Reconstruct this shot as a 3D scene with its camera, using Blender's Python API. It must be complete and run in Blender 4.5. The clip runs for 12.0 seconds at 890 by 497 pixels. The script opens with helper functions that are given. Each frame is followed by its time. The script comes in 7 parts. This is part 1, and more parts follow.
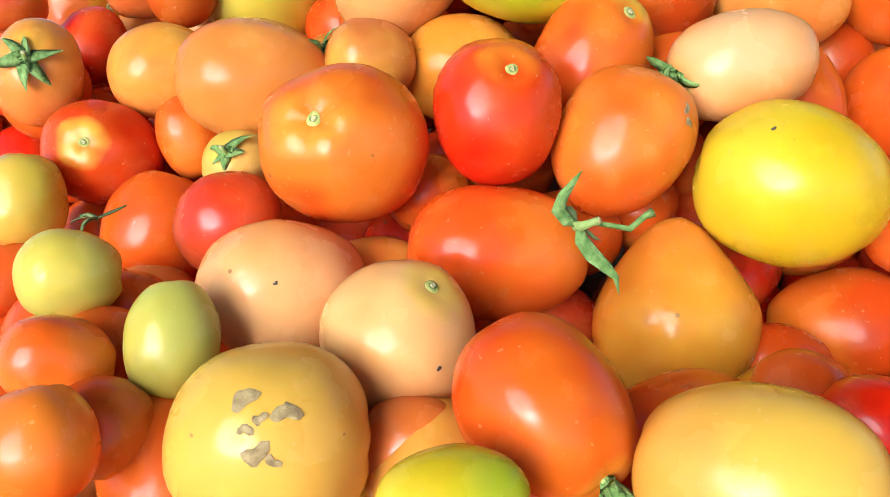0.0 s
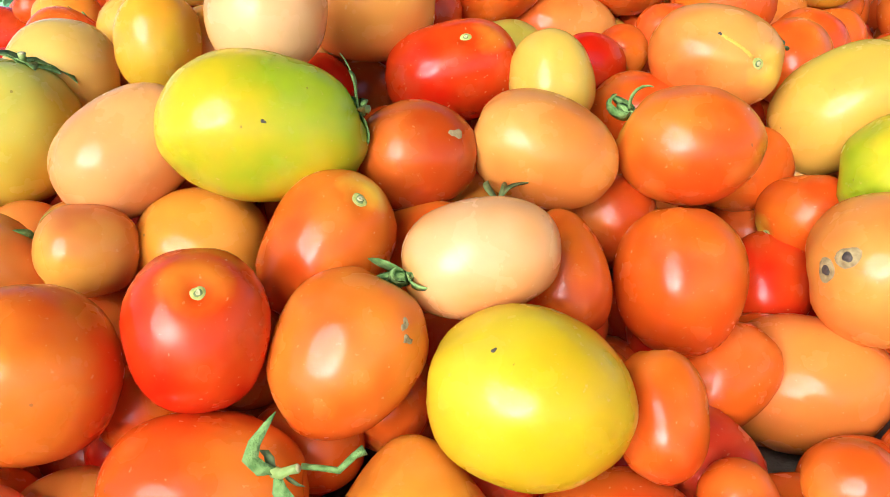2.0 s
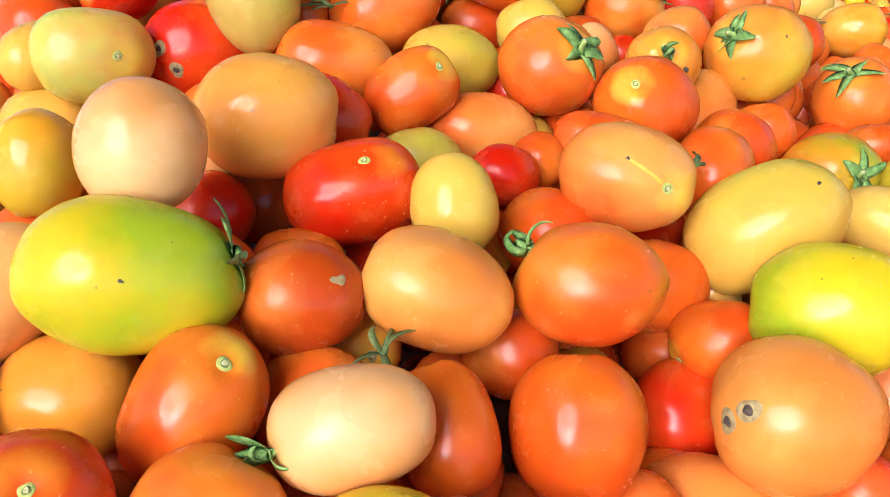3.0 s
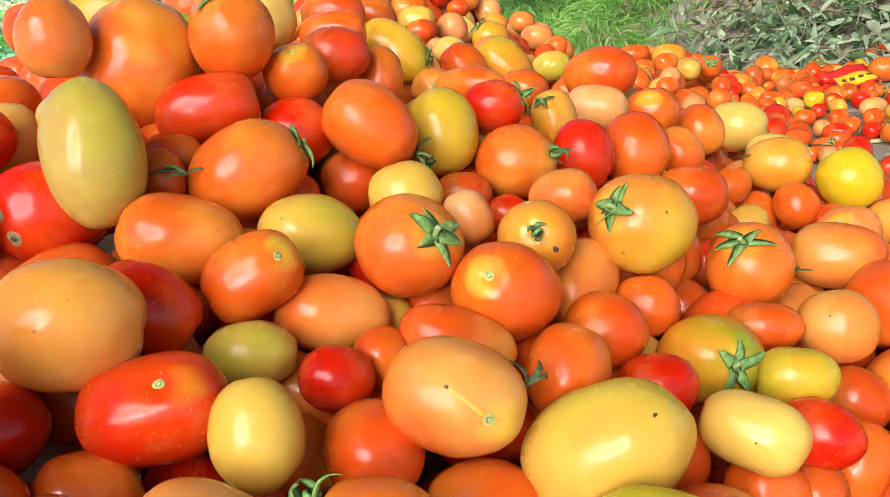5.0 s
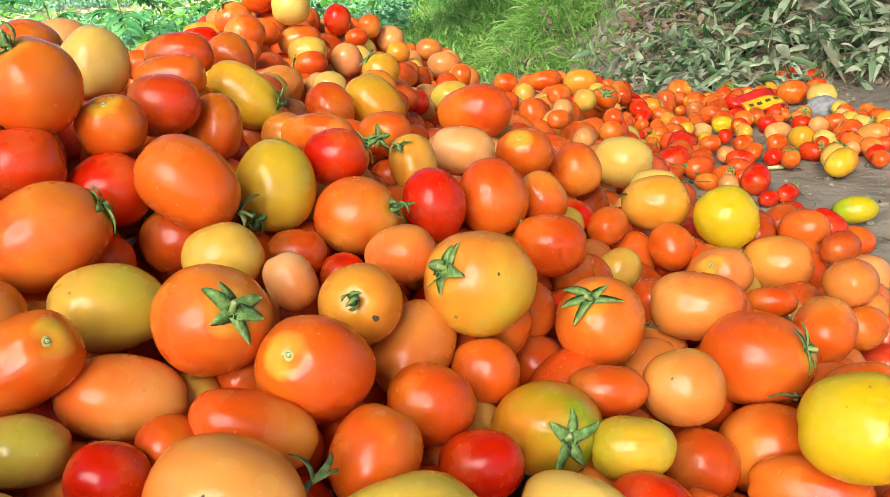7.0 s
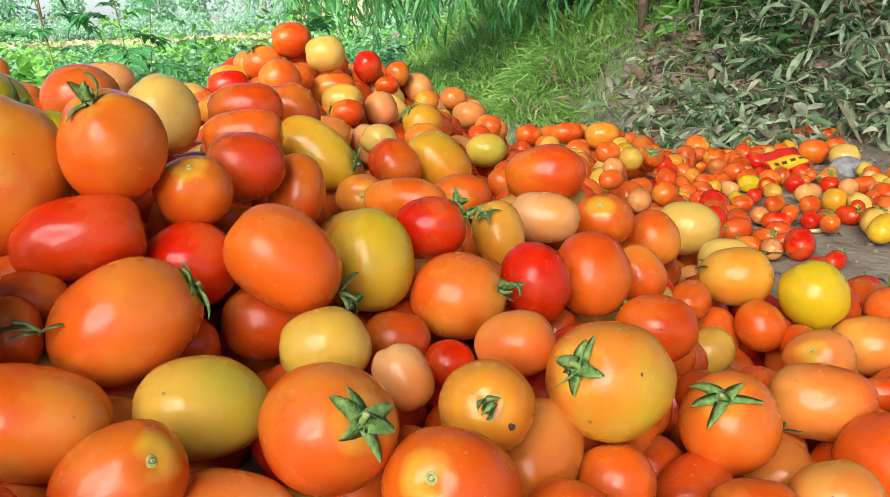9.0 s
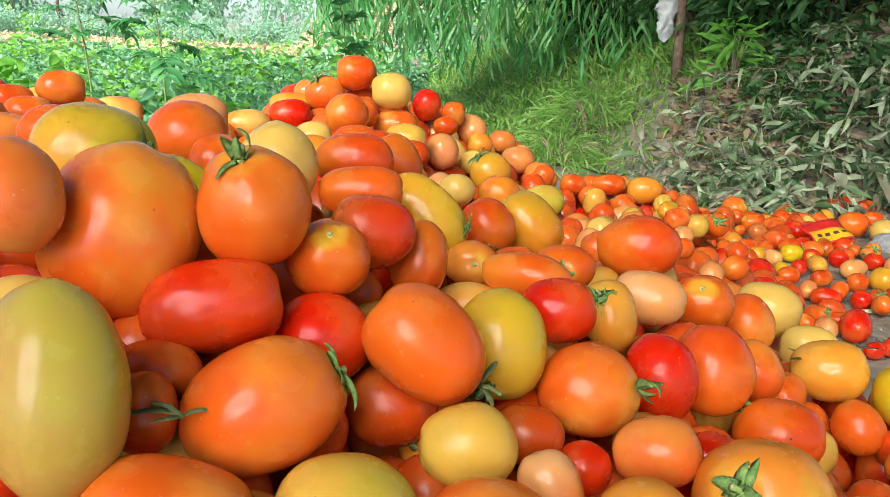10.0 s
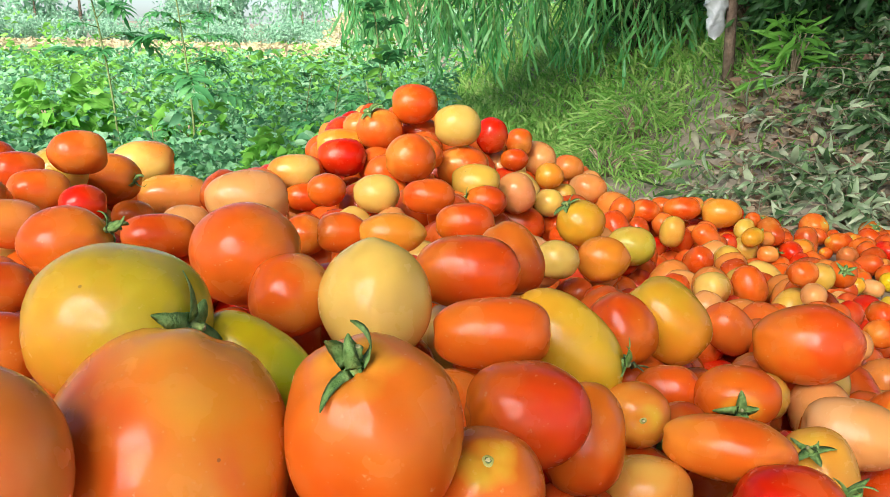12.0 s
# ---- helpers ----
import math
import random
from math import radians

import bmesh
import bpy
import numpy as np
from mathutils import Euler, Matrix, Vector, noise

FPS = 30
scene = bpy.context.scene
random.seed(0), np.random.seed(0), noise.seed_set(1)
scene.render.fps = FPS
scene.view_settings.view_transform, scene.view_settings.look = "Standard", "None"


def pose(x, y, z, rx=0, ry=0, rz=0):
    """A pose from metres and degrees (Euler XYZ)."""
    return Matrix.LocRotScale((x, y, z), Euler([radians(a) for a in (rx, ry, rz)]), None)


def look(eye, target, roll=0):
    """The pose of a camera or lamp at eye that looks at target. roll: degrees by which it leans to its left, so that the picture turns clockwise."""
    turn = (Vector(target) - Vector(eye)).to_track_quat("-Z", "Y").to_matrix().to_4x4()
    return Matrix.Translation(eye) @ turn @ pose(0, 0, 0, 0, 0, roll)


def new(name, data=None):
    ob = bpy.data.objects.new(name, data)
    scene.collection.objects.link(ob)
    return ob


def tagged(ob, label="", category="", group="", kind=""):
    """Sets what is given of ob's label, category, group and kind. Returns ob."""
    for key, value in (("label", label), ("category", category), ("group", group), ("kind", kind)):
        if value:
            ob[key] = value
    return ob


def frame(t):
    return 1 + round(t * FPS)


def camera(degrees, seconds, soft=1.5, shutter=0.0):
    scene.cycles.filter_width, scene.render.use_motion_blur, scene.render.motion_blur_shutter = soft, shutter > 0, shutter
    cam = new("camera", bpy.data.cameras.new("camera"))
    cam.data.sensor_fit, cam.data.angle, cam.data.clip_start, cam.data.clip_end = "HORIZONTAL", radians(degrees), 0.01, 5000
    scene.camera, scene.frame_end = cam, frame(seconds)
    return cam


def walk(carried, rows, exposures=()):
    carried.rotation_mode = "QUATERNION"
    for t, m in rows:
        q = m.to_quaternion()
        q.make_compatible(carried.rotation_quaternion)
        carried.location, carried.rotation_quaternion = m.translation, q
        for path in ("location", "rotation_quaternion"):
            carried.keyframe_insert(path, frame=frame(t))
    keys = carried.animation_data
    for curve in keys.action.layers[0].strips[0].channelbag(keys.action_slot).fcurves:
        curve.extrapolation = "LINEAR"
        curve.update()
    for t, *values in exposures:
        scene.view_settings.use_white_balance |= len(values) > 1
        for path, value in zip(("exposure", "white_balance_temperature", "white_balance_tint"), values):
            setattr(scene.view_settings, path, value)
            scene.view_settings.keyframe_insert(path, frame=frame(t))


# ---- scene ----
cam = camera(53.2, 12.0, soft=0.75)
METRES, EYE, TILT, LEAN, TURN = 0.80, 0.24, -24.8, 6, 0.0
ROWS = [
    (0.0, 0.0, 0.0, 0.0, -0.0, -0.0, -0.0),
    (0.5, 0.019, 0.013, 0.0212, -1.12, 1.15, 0.68),
    (1.0, 0.0438, 0.0255, 0.0435, -1.77, 1.22, 1.66),
    (1.5, 0.0745, 0.0351, 0.063, -2.98, 1.29, 2.28),
    (2.0, 0.1018, 0.0431, 0.0815, -4.17, 2.04, 2.52),
    (2.5, 0.127, 0.0534, 0.1177, -5.21, 2.79, 2.42),
    (3.0, 0.1516, 0.0589, 0.1425, -5.65, 3.49, 2.32),
    (3.5, 0.1787, 0.0652, 0.1666, -5.79, 4.41, 1.99),
    (5.5, 0.2857, 0.0766, 0.2512, -6.75, 6.92, 0.33),
    (6.0, 0.3162, 0.0791, 0.2542, -7.79, 7.01, 0.42),
    (6.5, 0.3462, 0.0884, 0.2649, -9.01, 7.05, 1.28),
    (7.0, 0.3561, 0.1017, 0.2799, -9.45, 7.58, 2.17),
    (9.0, 0.2677, 0.1916, 0.3266, -11.14, 10.16, 0.92),
    (9.5, 0.2184, 0.21, 0.3472, -11.86, 11.23, -1.94),
    (10.0, 0.1724, 0.2472, 0.3727, -12.48, 11.82, -3.93),
    (10.5, 0.1579, 0.2876, 0.4089, -14.16, 11.61, -3.7),
    (11.0, 0.1287, 0.3261, 0.4637, -15.67, 11.68, -2.46),
    (11.5, 0.1141, 0.3768, 0.4955, -14.98, 11.7, -2.22),
    (12.0, 0.1249, 0.4433, 0.5052, -10.72, 11.33, -3.05),
]
walk(cam, [(t, pose(0, 0, EYE, TILT, LEAN, TURN) @ pose(METRES * x, METRES * y, METRES * z, 90 + pitch, roll, yaw)) for t, x, y, z, yaw, pitch, roll in ROWS],
     [(0.0, 1.52, 5950, 10), (1.0, 1.72, 5950, 10), (2.0, 1.62, 5950, 10), (3.5, 1.58, 6000, 10), (5.5, 1.41, 6300, 10), (7.0, 1.35, 6450, 10), (9.0, 1.12, 6350, 10), (10.0, 1.12, 6300, 10), (10.5, 1.32, 6300, 10), (11.0, 1.42, 6350, 10), (11.5, 1.25, 6300, 10), (12.0, 1.13, 6300, 10)])

# ---- world and light ----
SUN_AZ, SUN_EL = radians(-119.0), radians(31.0)      # where the sun stands, from +x towards +y
world = bpy.data.worlds.new("sky")
scene.world = world
world.use_nodes = True
wn = world.node_tree
sky = wn.nodes.new("ShaderNodeTexSky")
sky.sky_type, sky.sun_disc = "NISHITA", False
sky.sun_elevation, sky.sun_rotation = SUN_EL, math.pi / 2 - SUN_AZ
sky.air_density, sky.dust_density, sky.ozone_density = 0.6, 0.7, 0.5
wn.links.new(sky.outputs["Color"], wn.nodes["Background"].inputs["Color"])
wn.nodes["Background"].inputs["Strength"].default_value = 0.076
sun = new("sun", bpy.data.lights.new("sun", "SUN"))
sun.data.energy, sun.data.angle, sun.data.color = 6.9, radians(36), (1.0, 0.955, 0.88)
sun.matrix_world = look((0, 0, 0), (-math.cos(SUN_AZ) * math.cos(SUN_EL), -math.sin(SUN_AZ) * math.cos(SUN_EL), -math.sin(SUN_EL)))


# ---- materials ----
def material(name):
    m = bpy.data.materials.new(name)
    m.use_nodes = True
    t = m.node_tree
    return m, t, t.nodes["Principled BSDF"]


def node(t, kind, **values):
    n = t.nodes.new(kind)
    for k, v in values.items():
        n.inputs[k].default_value = v
    return n


def mixer(t, fac, a, b):
    n = t.nodes.new("ShaderNodeMix")
    n.data_type = "RGBA"
    for socket, v in ((n.inputs[0], fac), (n.inputs[6], a), (n.inputs[7], b)):
        if isinstance(v, (int, float)):
            socket.default_value = v
        elif isinstance(v, tuple):
            socket.default_value = (*v, 1)
        else:
            t.links.new(v, socket)
    return n.outputs[2]


def ranged(t, value, a, b, c, d):
    n = t.nodes.new("ShaderNodeMapRange")
    t.links.new(value, n.inputs["Value"])
    for k, v in zip(("From Min", "From Max", "To Min", "To Max"), (a, b, c, d)):
        n.inputs[k].default_value = v
    return n.outputs[0]


def noisy(t, scale, detail=3.0, coords="Object"):
    c = t.nodes.new("ShaderNodeTexCoord")
    n = node(t, "ShaderNodeTexNoise", Scale=scale, Detail=detail)
    t.links.new(c.outputs[coords], n.inputs["Vector"])
    return n.outputs["Fac"]


def bumped(t, bsdf, height, strength, distance):
    n = node(t, "ShaderNodeBump", Strength=strength, Distance=distance)
    t.links.new(height, n.inputs["Height"])
    t.links.new(n.outputs["Normal"], bsdf.inputs["Normal"])


def skin_material(name, stuff=""):
    """Tomato skin: a ripening tint that drifts over the fruit, pale flecks and a waxy shine."""
    m, t, b = material(name)
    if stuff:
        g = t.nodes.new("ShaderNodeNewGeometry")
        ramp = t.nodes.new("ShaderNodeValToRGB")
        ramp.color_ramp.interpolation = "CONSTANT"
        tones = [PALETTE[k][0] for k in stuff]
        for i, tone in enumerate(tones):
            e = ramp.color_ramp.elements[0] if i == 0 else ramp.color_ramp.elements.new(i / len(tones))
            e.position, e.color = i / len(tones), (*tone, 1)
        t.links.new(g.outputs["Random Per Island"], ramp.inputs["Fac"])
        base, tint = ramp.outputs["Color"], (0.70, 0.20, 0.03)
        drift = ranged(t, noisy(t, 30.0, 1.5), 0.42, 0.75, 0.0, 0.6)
    else:
        base = t.nodes.new("ShaderNodeObjectInfo").outputs["Color"]
        a = t.nodes.new("ShaderNodeAttribute")
        a.attribute_type, a.attribute_name = "OBJECT", "ripening"
        tint = a.outputs["Color"]
        c = t.nodes.new("ShaderNodeTexCoord")
        s = t.nodes.new("ShaderNodeSeparateXYZ")
        t.links.new(c.outputs["Generated"], s.inputs[0])
        add = t.nodes.new("ShaderNodeMath")
        t.links.new(noisy(t, 26.0, 2.0), add.inputs[0])
        t.links.new(ranged(t, s.outputs["Z"], 0.0, 1.0, -0.20, 0.24), add.inputs[1])
        drift = ranged(t, add.outputs[0], 0.42, 0.68, 0.0, 1.0)
    colour = mixer(t, drift, base, tint)
    if not stuff:
        side = t.nodes.new("ShaderNodeAttribute")
        side.attribute_type, side.attribute_name = "OBJECT", "sunned_side"
        along = t.nodes.new("ShaderNodeVectorMath")
        along.operation = "DOT_PRODUCT"
        t.links.new(c.outputs["Object"], along.inputs[0])
        t.links.new(side.outputs["Vector"], along.inputs[1])
        drifted = t.nodes.new("ShaderNodeMath")
        t.links.new(along.outputs["Value"], drifted.inputs[0])
        t.links.new(ranged(t, noisy(t, 38.0, 2.5), 0.25, 0.75, -0.55, 0.55), drifted.inputs[1])
        flush = t.nodes.new("ShaderNodeAttribute")
        flush.attribute_type, flush.attribute_name = "OBJECT", "flush"
        colour = mixer(t, ranged(t, drifted.outputs[0], 0.05, 1.1, 0.0, 0.75), colour, flush.outputs["Color"])
        h = t.nodes.new("ShaderNodeAttribute")
        h.attribute_type, h.attribute_name = "OBJECT", "shoulder"
        ring = t.nodes.new("ShaderNodeMath")
        t.links.new(ranged(t, noisy(t, 90.0, 2.0), 0.3, 0.7, -0.012, 0.012), ring.inputs[0])
        t.links.new(s.outputs["Z"], ring.inputs[1])
        much = t.nodes.new("ShaderNodeMath")
        much.operation = "MULTIPLY"
        t.links.new(ranged(t, ring.outputs[0], 0.950, 1.002, 0.0, 1.0), much.inputs[0])
        t.links.new(h.outputs["Fac"], much.inputs[1])
        colour = mixer(t, much.outputs[0], colour, (0.72, 0.47, 0.04))
    flecks = ranged(t, noisy(t, 420.0, 2.0), 0.69, 0.77, 0.0, 0.30)
    colour = mixer(t, flecks, colour, (0.80, 0.50, 0.22))
    scuffs = ranged(t, noisy(t, 70.0, 3.0), 0.50, 0.85, 0.0, 0.12)
    colour = mixer(t, scuffs, colour, (0.55, 0.33, 0.16))
    c = t.nodes.new("ShaderNodeTexCoord")
    dots = node(t, "ShaderNodeTexVoronoi", Scale=75.0)
    t.links.new(c.outputs["Object"], dots.inputs["Vector"])
    tell = t.nodes.new("ShaderNodeSeparateXYZ")
    t.links.new(dots.outputs["Color"], tell.inputs[0])
    size = t.nodes.new("ShaderNodeMath")
    size.operation = "MULTIPLY"
    t.links.new(ranged(t, tell.outputs["X"], 0.74, 1.0, 0.0, 0.095), size.inputs[0])
    t.links.new(ranged(t, noisy(t, 300.0, 3.0), 0.3, 0.7, 0.5, 1.5), size.inputs[1])
    less = t.nodes.new("ShaderNodeMath")
    less.operation = "LESS_THAN"
    t.links.new(dots.outputs["Distance"], less.inputs[0])
    t.links.new(size.outputs[0], less.inputs[1])
    speck = t.nodes.new("ShaderNodeMath")
    speck.operation = "MULTIPLY"
    speck.inputs[1].default_value = 0.6
    t.links.new(less.outputs[0], speck.inputs[0])
    colour = mixer(t, speck.outputs[0], colour, (0.16, 0.085, 0.03))
    t.links.new(colour, b.inputs["Base Color"])
    t.links.new(ranged(t, noisy(t, 55.0, 4.0), 0.3, 0.7, 0.20, 0.31), b.inputs["Roughness"])
    b.inputs["Coat Weight"].default_value, b.inputs["Coat Roughness"].default_value = 0.08, 0.16
    b.inputs["Specular IOR Level"].default_value = 0.27
    b.inputs["Subsurface Weight"].default_value = 0.08
    b.inputs["Subsurface Radius"].default_value = (0.014, 0.004, 0.0015)
    b.inputs["Subsurface Scale"].default_value = 1.0
    bumped(t, b, noisy(t, 130.0, 3.0), 0.05, 0.002)
    return m


def plain(name, low, high, scale, rough=0.6, bump=0.2, distance=0.002, detail=4.0, extra=None):
    """A two-tone surface broken up by noise."""
    m, t, b = material(name)
    colour = mixer(t, ranged(t, noisy(t, scale, detail), 0.32, 0.68, 0, 1), low, high)
    if extra:
        colour = mixer(t, ranged(t, noisy(t, extra[1], 3.0), 0.5, 0.66, 0, extra[2]), colour, extra[0])
    t.links.new(colour, b.inputs["Base Color"])
    b.inputs["Roughness"].default_value = rough
    bumped(t, b, noisy(t, scale * 3, 5.0), bump, distance)
    return m


def leafy(name, tones, rough=0.5, through_light=0.35):
    """Leaves: each one takes its own tone, and lets some light through."""
    m, t, b = material(name)
    g = t.nodes.new("ShaderNodeNewGeometry")
    ramp = t.nodes.new("ShaderNodeValToRGB")
    for i, tone in enumerate(tones):
        at = i / max(1, len(tones) - 1)
        e = ramp.color_ramp.elements[i] if i < 2 else ramp.color_ramp.elements.new(at)
        e.position, e.color = at, (*tone, 1)
    t.links.new(g.outputs["Random Per Island"], ramp.inputs["Fac"])
    colour = mixer(t, ranged(t, noisy(t, 40.0, 3.0), 0.35, 0.7, 0, 0.35), ramp.outputs["Color"], tuple(c * 0.55 for c in tones[0]))
    t.links.new(colour, b.inputs["Base Color"])
    b.inputs["Roughness"].default_value = rough
    lucent = t.nodes.new("ShaderNodeBsdfTranslucent")
    t.links.new(colour, lucent.inputs["Color"])
    mix = node(t, "ShaderNodeMixShader", Fac=through_light)
    t.links.new(b.outputs[0], mix.inputs[1])
    t.links.new(lucent.outputs[0], mix.inputs[2])
    t.links.new(mix.outputs[0], t.nodes["Material Output"].inputs["Surface"])
    return m


# each tone: the fruit's own colour and the tint that it ripens from
PALETTE = {
    "o": ((0.74, 0.112, 0.0075), (0.76, 0.200, 0.0180)),
    "t": ((0.65, 0.069, 0.0048), (0.71, 0.140, 0.0080)),
    "r": ((0.64, 0.014, 0.0012), (0.65, 0.050, 0.0030)),
    "d": ((0.52, 0.060, 0.0048), (0.54, 0.121, 0.0121)),
    "x": ((0.62, 0.045, 0.0150), (0.66, 0.110, 0.0250)),
    "b": ((0.56, 0.150, 0.0347), (0.62, 0.190, 0.0420)),
    "l": ((0.71, 0.215, 0.0330), (0.72, 0.310, 0.0620)),
    "p": ((0.74, 0.305, 0.0850), (0.76, 0.400, 0.1500)),
    "a": ((0.72, 0.240, 0.0180), (0.72, 0.310, 0.0300)),
    "w": ((0.68, 0.290, 0.0150), (0.55, 0.360, 0.0170)),
    "y": ((0.72, 0.450, 0.0080), (0.66, 0.480, 0.0115)),
    "k": ((0.66, 0.385, 0.0500), (0.62, 0.430, 0.0635)),
    "q": ((0.59, 0.345, 0.0200), (0.50, 0.370, 0.0200)),
    "c": ((0.72, 0.450, 0.0900), (0.67, 0.470, 0.1000)),
    "v": ((0.49, 0.300, 0.0600), (0.47, 0.330, 0.0700)),
    "g": ((0.58, 0.422, 0.0087), (0.34, 0.416, 0.0115)),
    "h": ((0.56, 0.447, 0.0624), (0.46, 0.447, 0.0832)),
    "z": ((0.58, 0.182, 0.0115), (0.30, 0.321, 0.0115)),
}
# the second tint that a fruit may blush with, pale kinds towards orange and ripe kinds towards yellow or red
BLUSH = {k: ((0.74, 0.21, 0.025), (0.74, 0.14, 0.030)) for k in "lpwykqcvghb"}
BLUSH.update({k: ((0.74, 0.36, 0.050), (0.66, 0.05, 0.004)) for k in "otadzxr"})
# the colour that one flank of a fruit has turned to
FLUSH = {k: ((0.48, 0.42, 0.030), (0.72, 0.200, 0.015), (0.72, 0.42, 0.060)) for k in "kcv"}
FLUSH.update({k: ((0.74, 0.36, 0.040), (0.70, 0.085, 0.006), (0.72, 0.15, 0.010)) for k in "lb"})
FLUSH["p"] = ((0.75, 0.36, 0.100), (0.74, 0.20, 0.030), (0.76, 0.42, 0.160))
FLUSH["a"] = ((0.74, 0.36, 0.030), (0.74, 0.30, 0.030), (0.74, 0.20, 0.012))
FLUSH.update({k: ((0.71, 0.110, 0.0070), (0.68, 0.068, 0.0045), (0.73, 0.165, 0.0110)) for k in "otd"})
FLUSH["w"] = ((0.75, 0.42, 0.020), (0.72, 0.25, 0.015))
FLUSH["q"] = ((0.60, 0.42, 0.020), (0.52, 0.42, 0.030))
FLUSH.update({k: ((0.60, 0.010, 0.0010), (0.68, 0.050, 0.0030)) for k in "rx"})
FLUSH.update({k: ((0.70, 0.50, 0.010), (0.66, 0.48, 0.020)) for k in "ygh"})
FLUSH["z"] = ((0.74, 0.20, 0.015), (0.72, 0.26, 0.015))
WORDS = {"o": "orange", "t": "orange-red", "r": "ripe red", "d": "dull deep orange", "x": "pinkish red", "b": "brownish peach", "l": "light orange",
         "p": "pale peach", "a": "amber", "w": "yellow-orange", "y": "bright yellow", "k": "ochre yellow", "q": "olive yellow", "c": "cream-coloured",
         "v": "pale khaki", "g": "green-shouldered yellow", "h": "pale green", "z": "half green, half orange"}
SKIN = skin_material("tomato skin")
SKIN_DEEP = skin_material("tomato skin in the heap", stuff="odtlrpotcdkto")
# buried fruit gets red and dull tones: the gaps' shade put into colour
SKIN_GAP_DARK = skin_material("tomato skin darkened for the gaps", stuff="rtdrxotrdrbt")
CALYX = plain("calyx green", (0.09, 0.21, 0.035), (0.27, 0.42, 0.12), 260.0, 0.75, 0.5)
STALK = plain("stalk green", (0.20, 0.32, 0.07), (0.38, 0.46, 0.14), 200.0, 0.6)
SCAR = plain("stem scar", (0.33, 0.36, 0.06), (0.58, 0.54, 0.16), 300.0, 0.7)
PITH = plain("pale pith", (0.42, 0.38, 0.16), (0.66, 0.60, 0.34), 400.0, 0.7)
CORK = plain("corky blemish", (0.22, 0.15, 0.06), (0.46, 0.34, 0.15), 350.0, 0.8)
SHOULDER = plain("yellow scarred skin", (0.66, 0.36, 0.03), (0.74, 0.50, 0.06), 160.0, 0.4, 0.2)
OLD_STALK = plain("withered stalk", (0.08, 0.13, 0.03), (0.22, 0.26, 0.09), 250.0, 0.7)
ROT = plain("dark blemish", (0.03, 0.022, 0.018), (0.10, 0.07, 0.05), 400.0, 0.7)
SOIL = plain("dry soil", (0.20, 0.165, 0.12), (0.37, 0.305, 0.225), 9.0, 0.95, 0.9, 0.012, 8.0, ((0.17, 0.13, 0.088), 2.0, 0.6))
LEAF_FIELD = leafy("field leaves", [(0.08, 0.25, 0.11), (0.12, 0.35, 0.15), (0.20, 0.45, 0.22), (0.30, 0.53, 0.29), (0.15, 0.40, 0.15)], 0.6, 0.4)
LEAF_LIME = leafy("lime leaves", [(0.14, 0.40, 0.05), (0.28, 0.62, 0.10), (0.20, 0.50, 0.07)], 0.45, 0.5)
LEAF_TALL = leafy("tall weed leaves", [(0.07, 0.27, 0.09), (0.12, 0.40, 0.14), (0.20, 0.52, 0.17)], 0.45, 0.5)
LEAF_WILLOW = leafy("willow leaves", [(0.09, 0.36, 0.09), (0.19, 0.60, 0.19), (0.36, 0.70, 0.28), (0.15, 0.50, 0.12)], 0.42, 0.5)
LEAF_CUT = leafy("wilted leaves", [(0.05, 0.11, 0.04), (0.20, 0.33, 0.13), (0.62, 0.70, 0.46), (0.07, 0.17, 0.05), (0.42, 0.55, 0.30), (0.62, 0.66, 0.44), (0.24, 0.20, 0.11)], 0.42, 0.3)
LEAF_SHRUB = leafy("shrub leaves", [(0.018, 0.06, 0.015), (0.04, 0.13, 0.03), (0.09, 0.22, 0.06)])
LEAF_UNDER = leafy("undergrowth leaves", [(0.025, 0.08, 0.02), (0.06, 0.17, 0.045), (0.16, 0.32, 0.10), (0.035, 0.11, 0.03)], 0.45, 0.3)
LEAF_DRY = leafy("dry leaves", [(0.13, 0.08, 0.05), (0.25, 0.17, 0.10), (0.42, 0.33, 0.21), (0.28, 0.15, 0.095)], 0.8, 0.15)
LEAF_STRAW = leafy("straw", [(0.42, 0.38, 0.18), (0.62, 0.54, 0.30), (0.62, 0.46, 0.30), (0.42, 0.52, 0.24)], 0.8, 0.4)
GRASS = leafy("grass blades", [(0.16, 0.40, 0.06), (0.30, 0.58, 0.12), (0.50, 0.66, 0.20), (0.24, 0.52, 0.09)], 0.45, 0.5)
# pale bluish greens: distance haze put into the far leaves' colour
TREE_HAZED = leafy("far foliage paled for haze", [(0.22, 0.44, 0.28), (0.34, 0.58, 0.38), (0.46, 0.66, 0.48)], 0.5, 0.5)
BARK = plain("bark", (0.10, 0.065, 0.045), (0.23, 0.16, 0.11), 30.0, 0.9, 0.6, 0.01)
TWIG = plain("dead twig", (0.20, 0.14, 0.09), (0.38, 0.29, 0.19), 60.0, 0.9, 0.3)
STONE = plain("grey stone", (0.20, 0.20, 0.20), (0.38, 0.37, 0.35), 60.0, 0.9, 0.6, 0.004)


# ---- mesh helpers ----
def put(name, verts, faces, mat, parent=None, smooth=True):
    me = bpy.data.meshes.new(name)
    me.from_pydata([tuple(v) for v in verts], [], faces)
    me.materials.append(mat)
    if smooth:
        me.polygons.foreach_set("use_smooth", [True] * len(me.polygons))
    me.update()
    ob = new(name, me)
    ob.parent = parent
    return ob


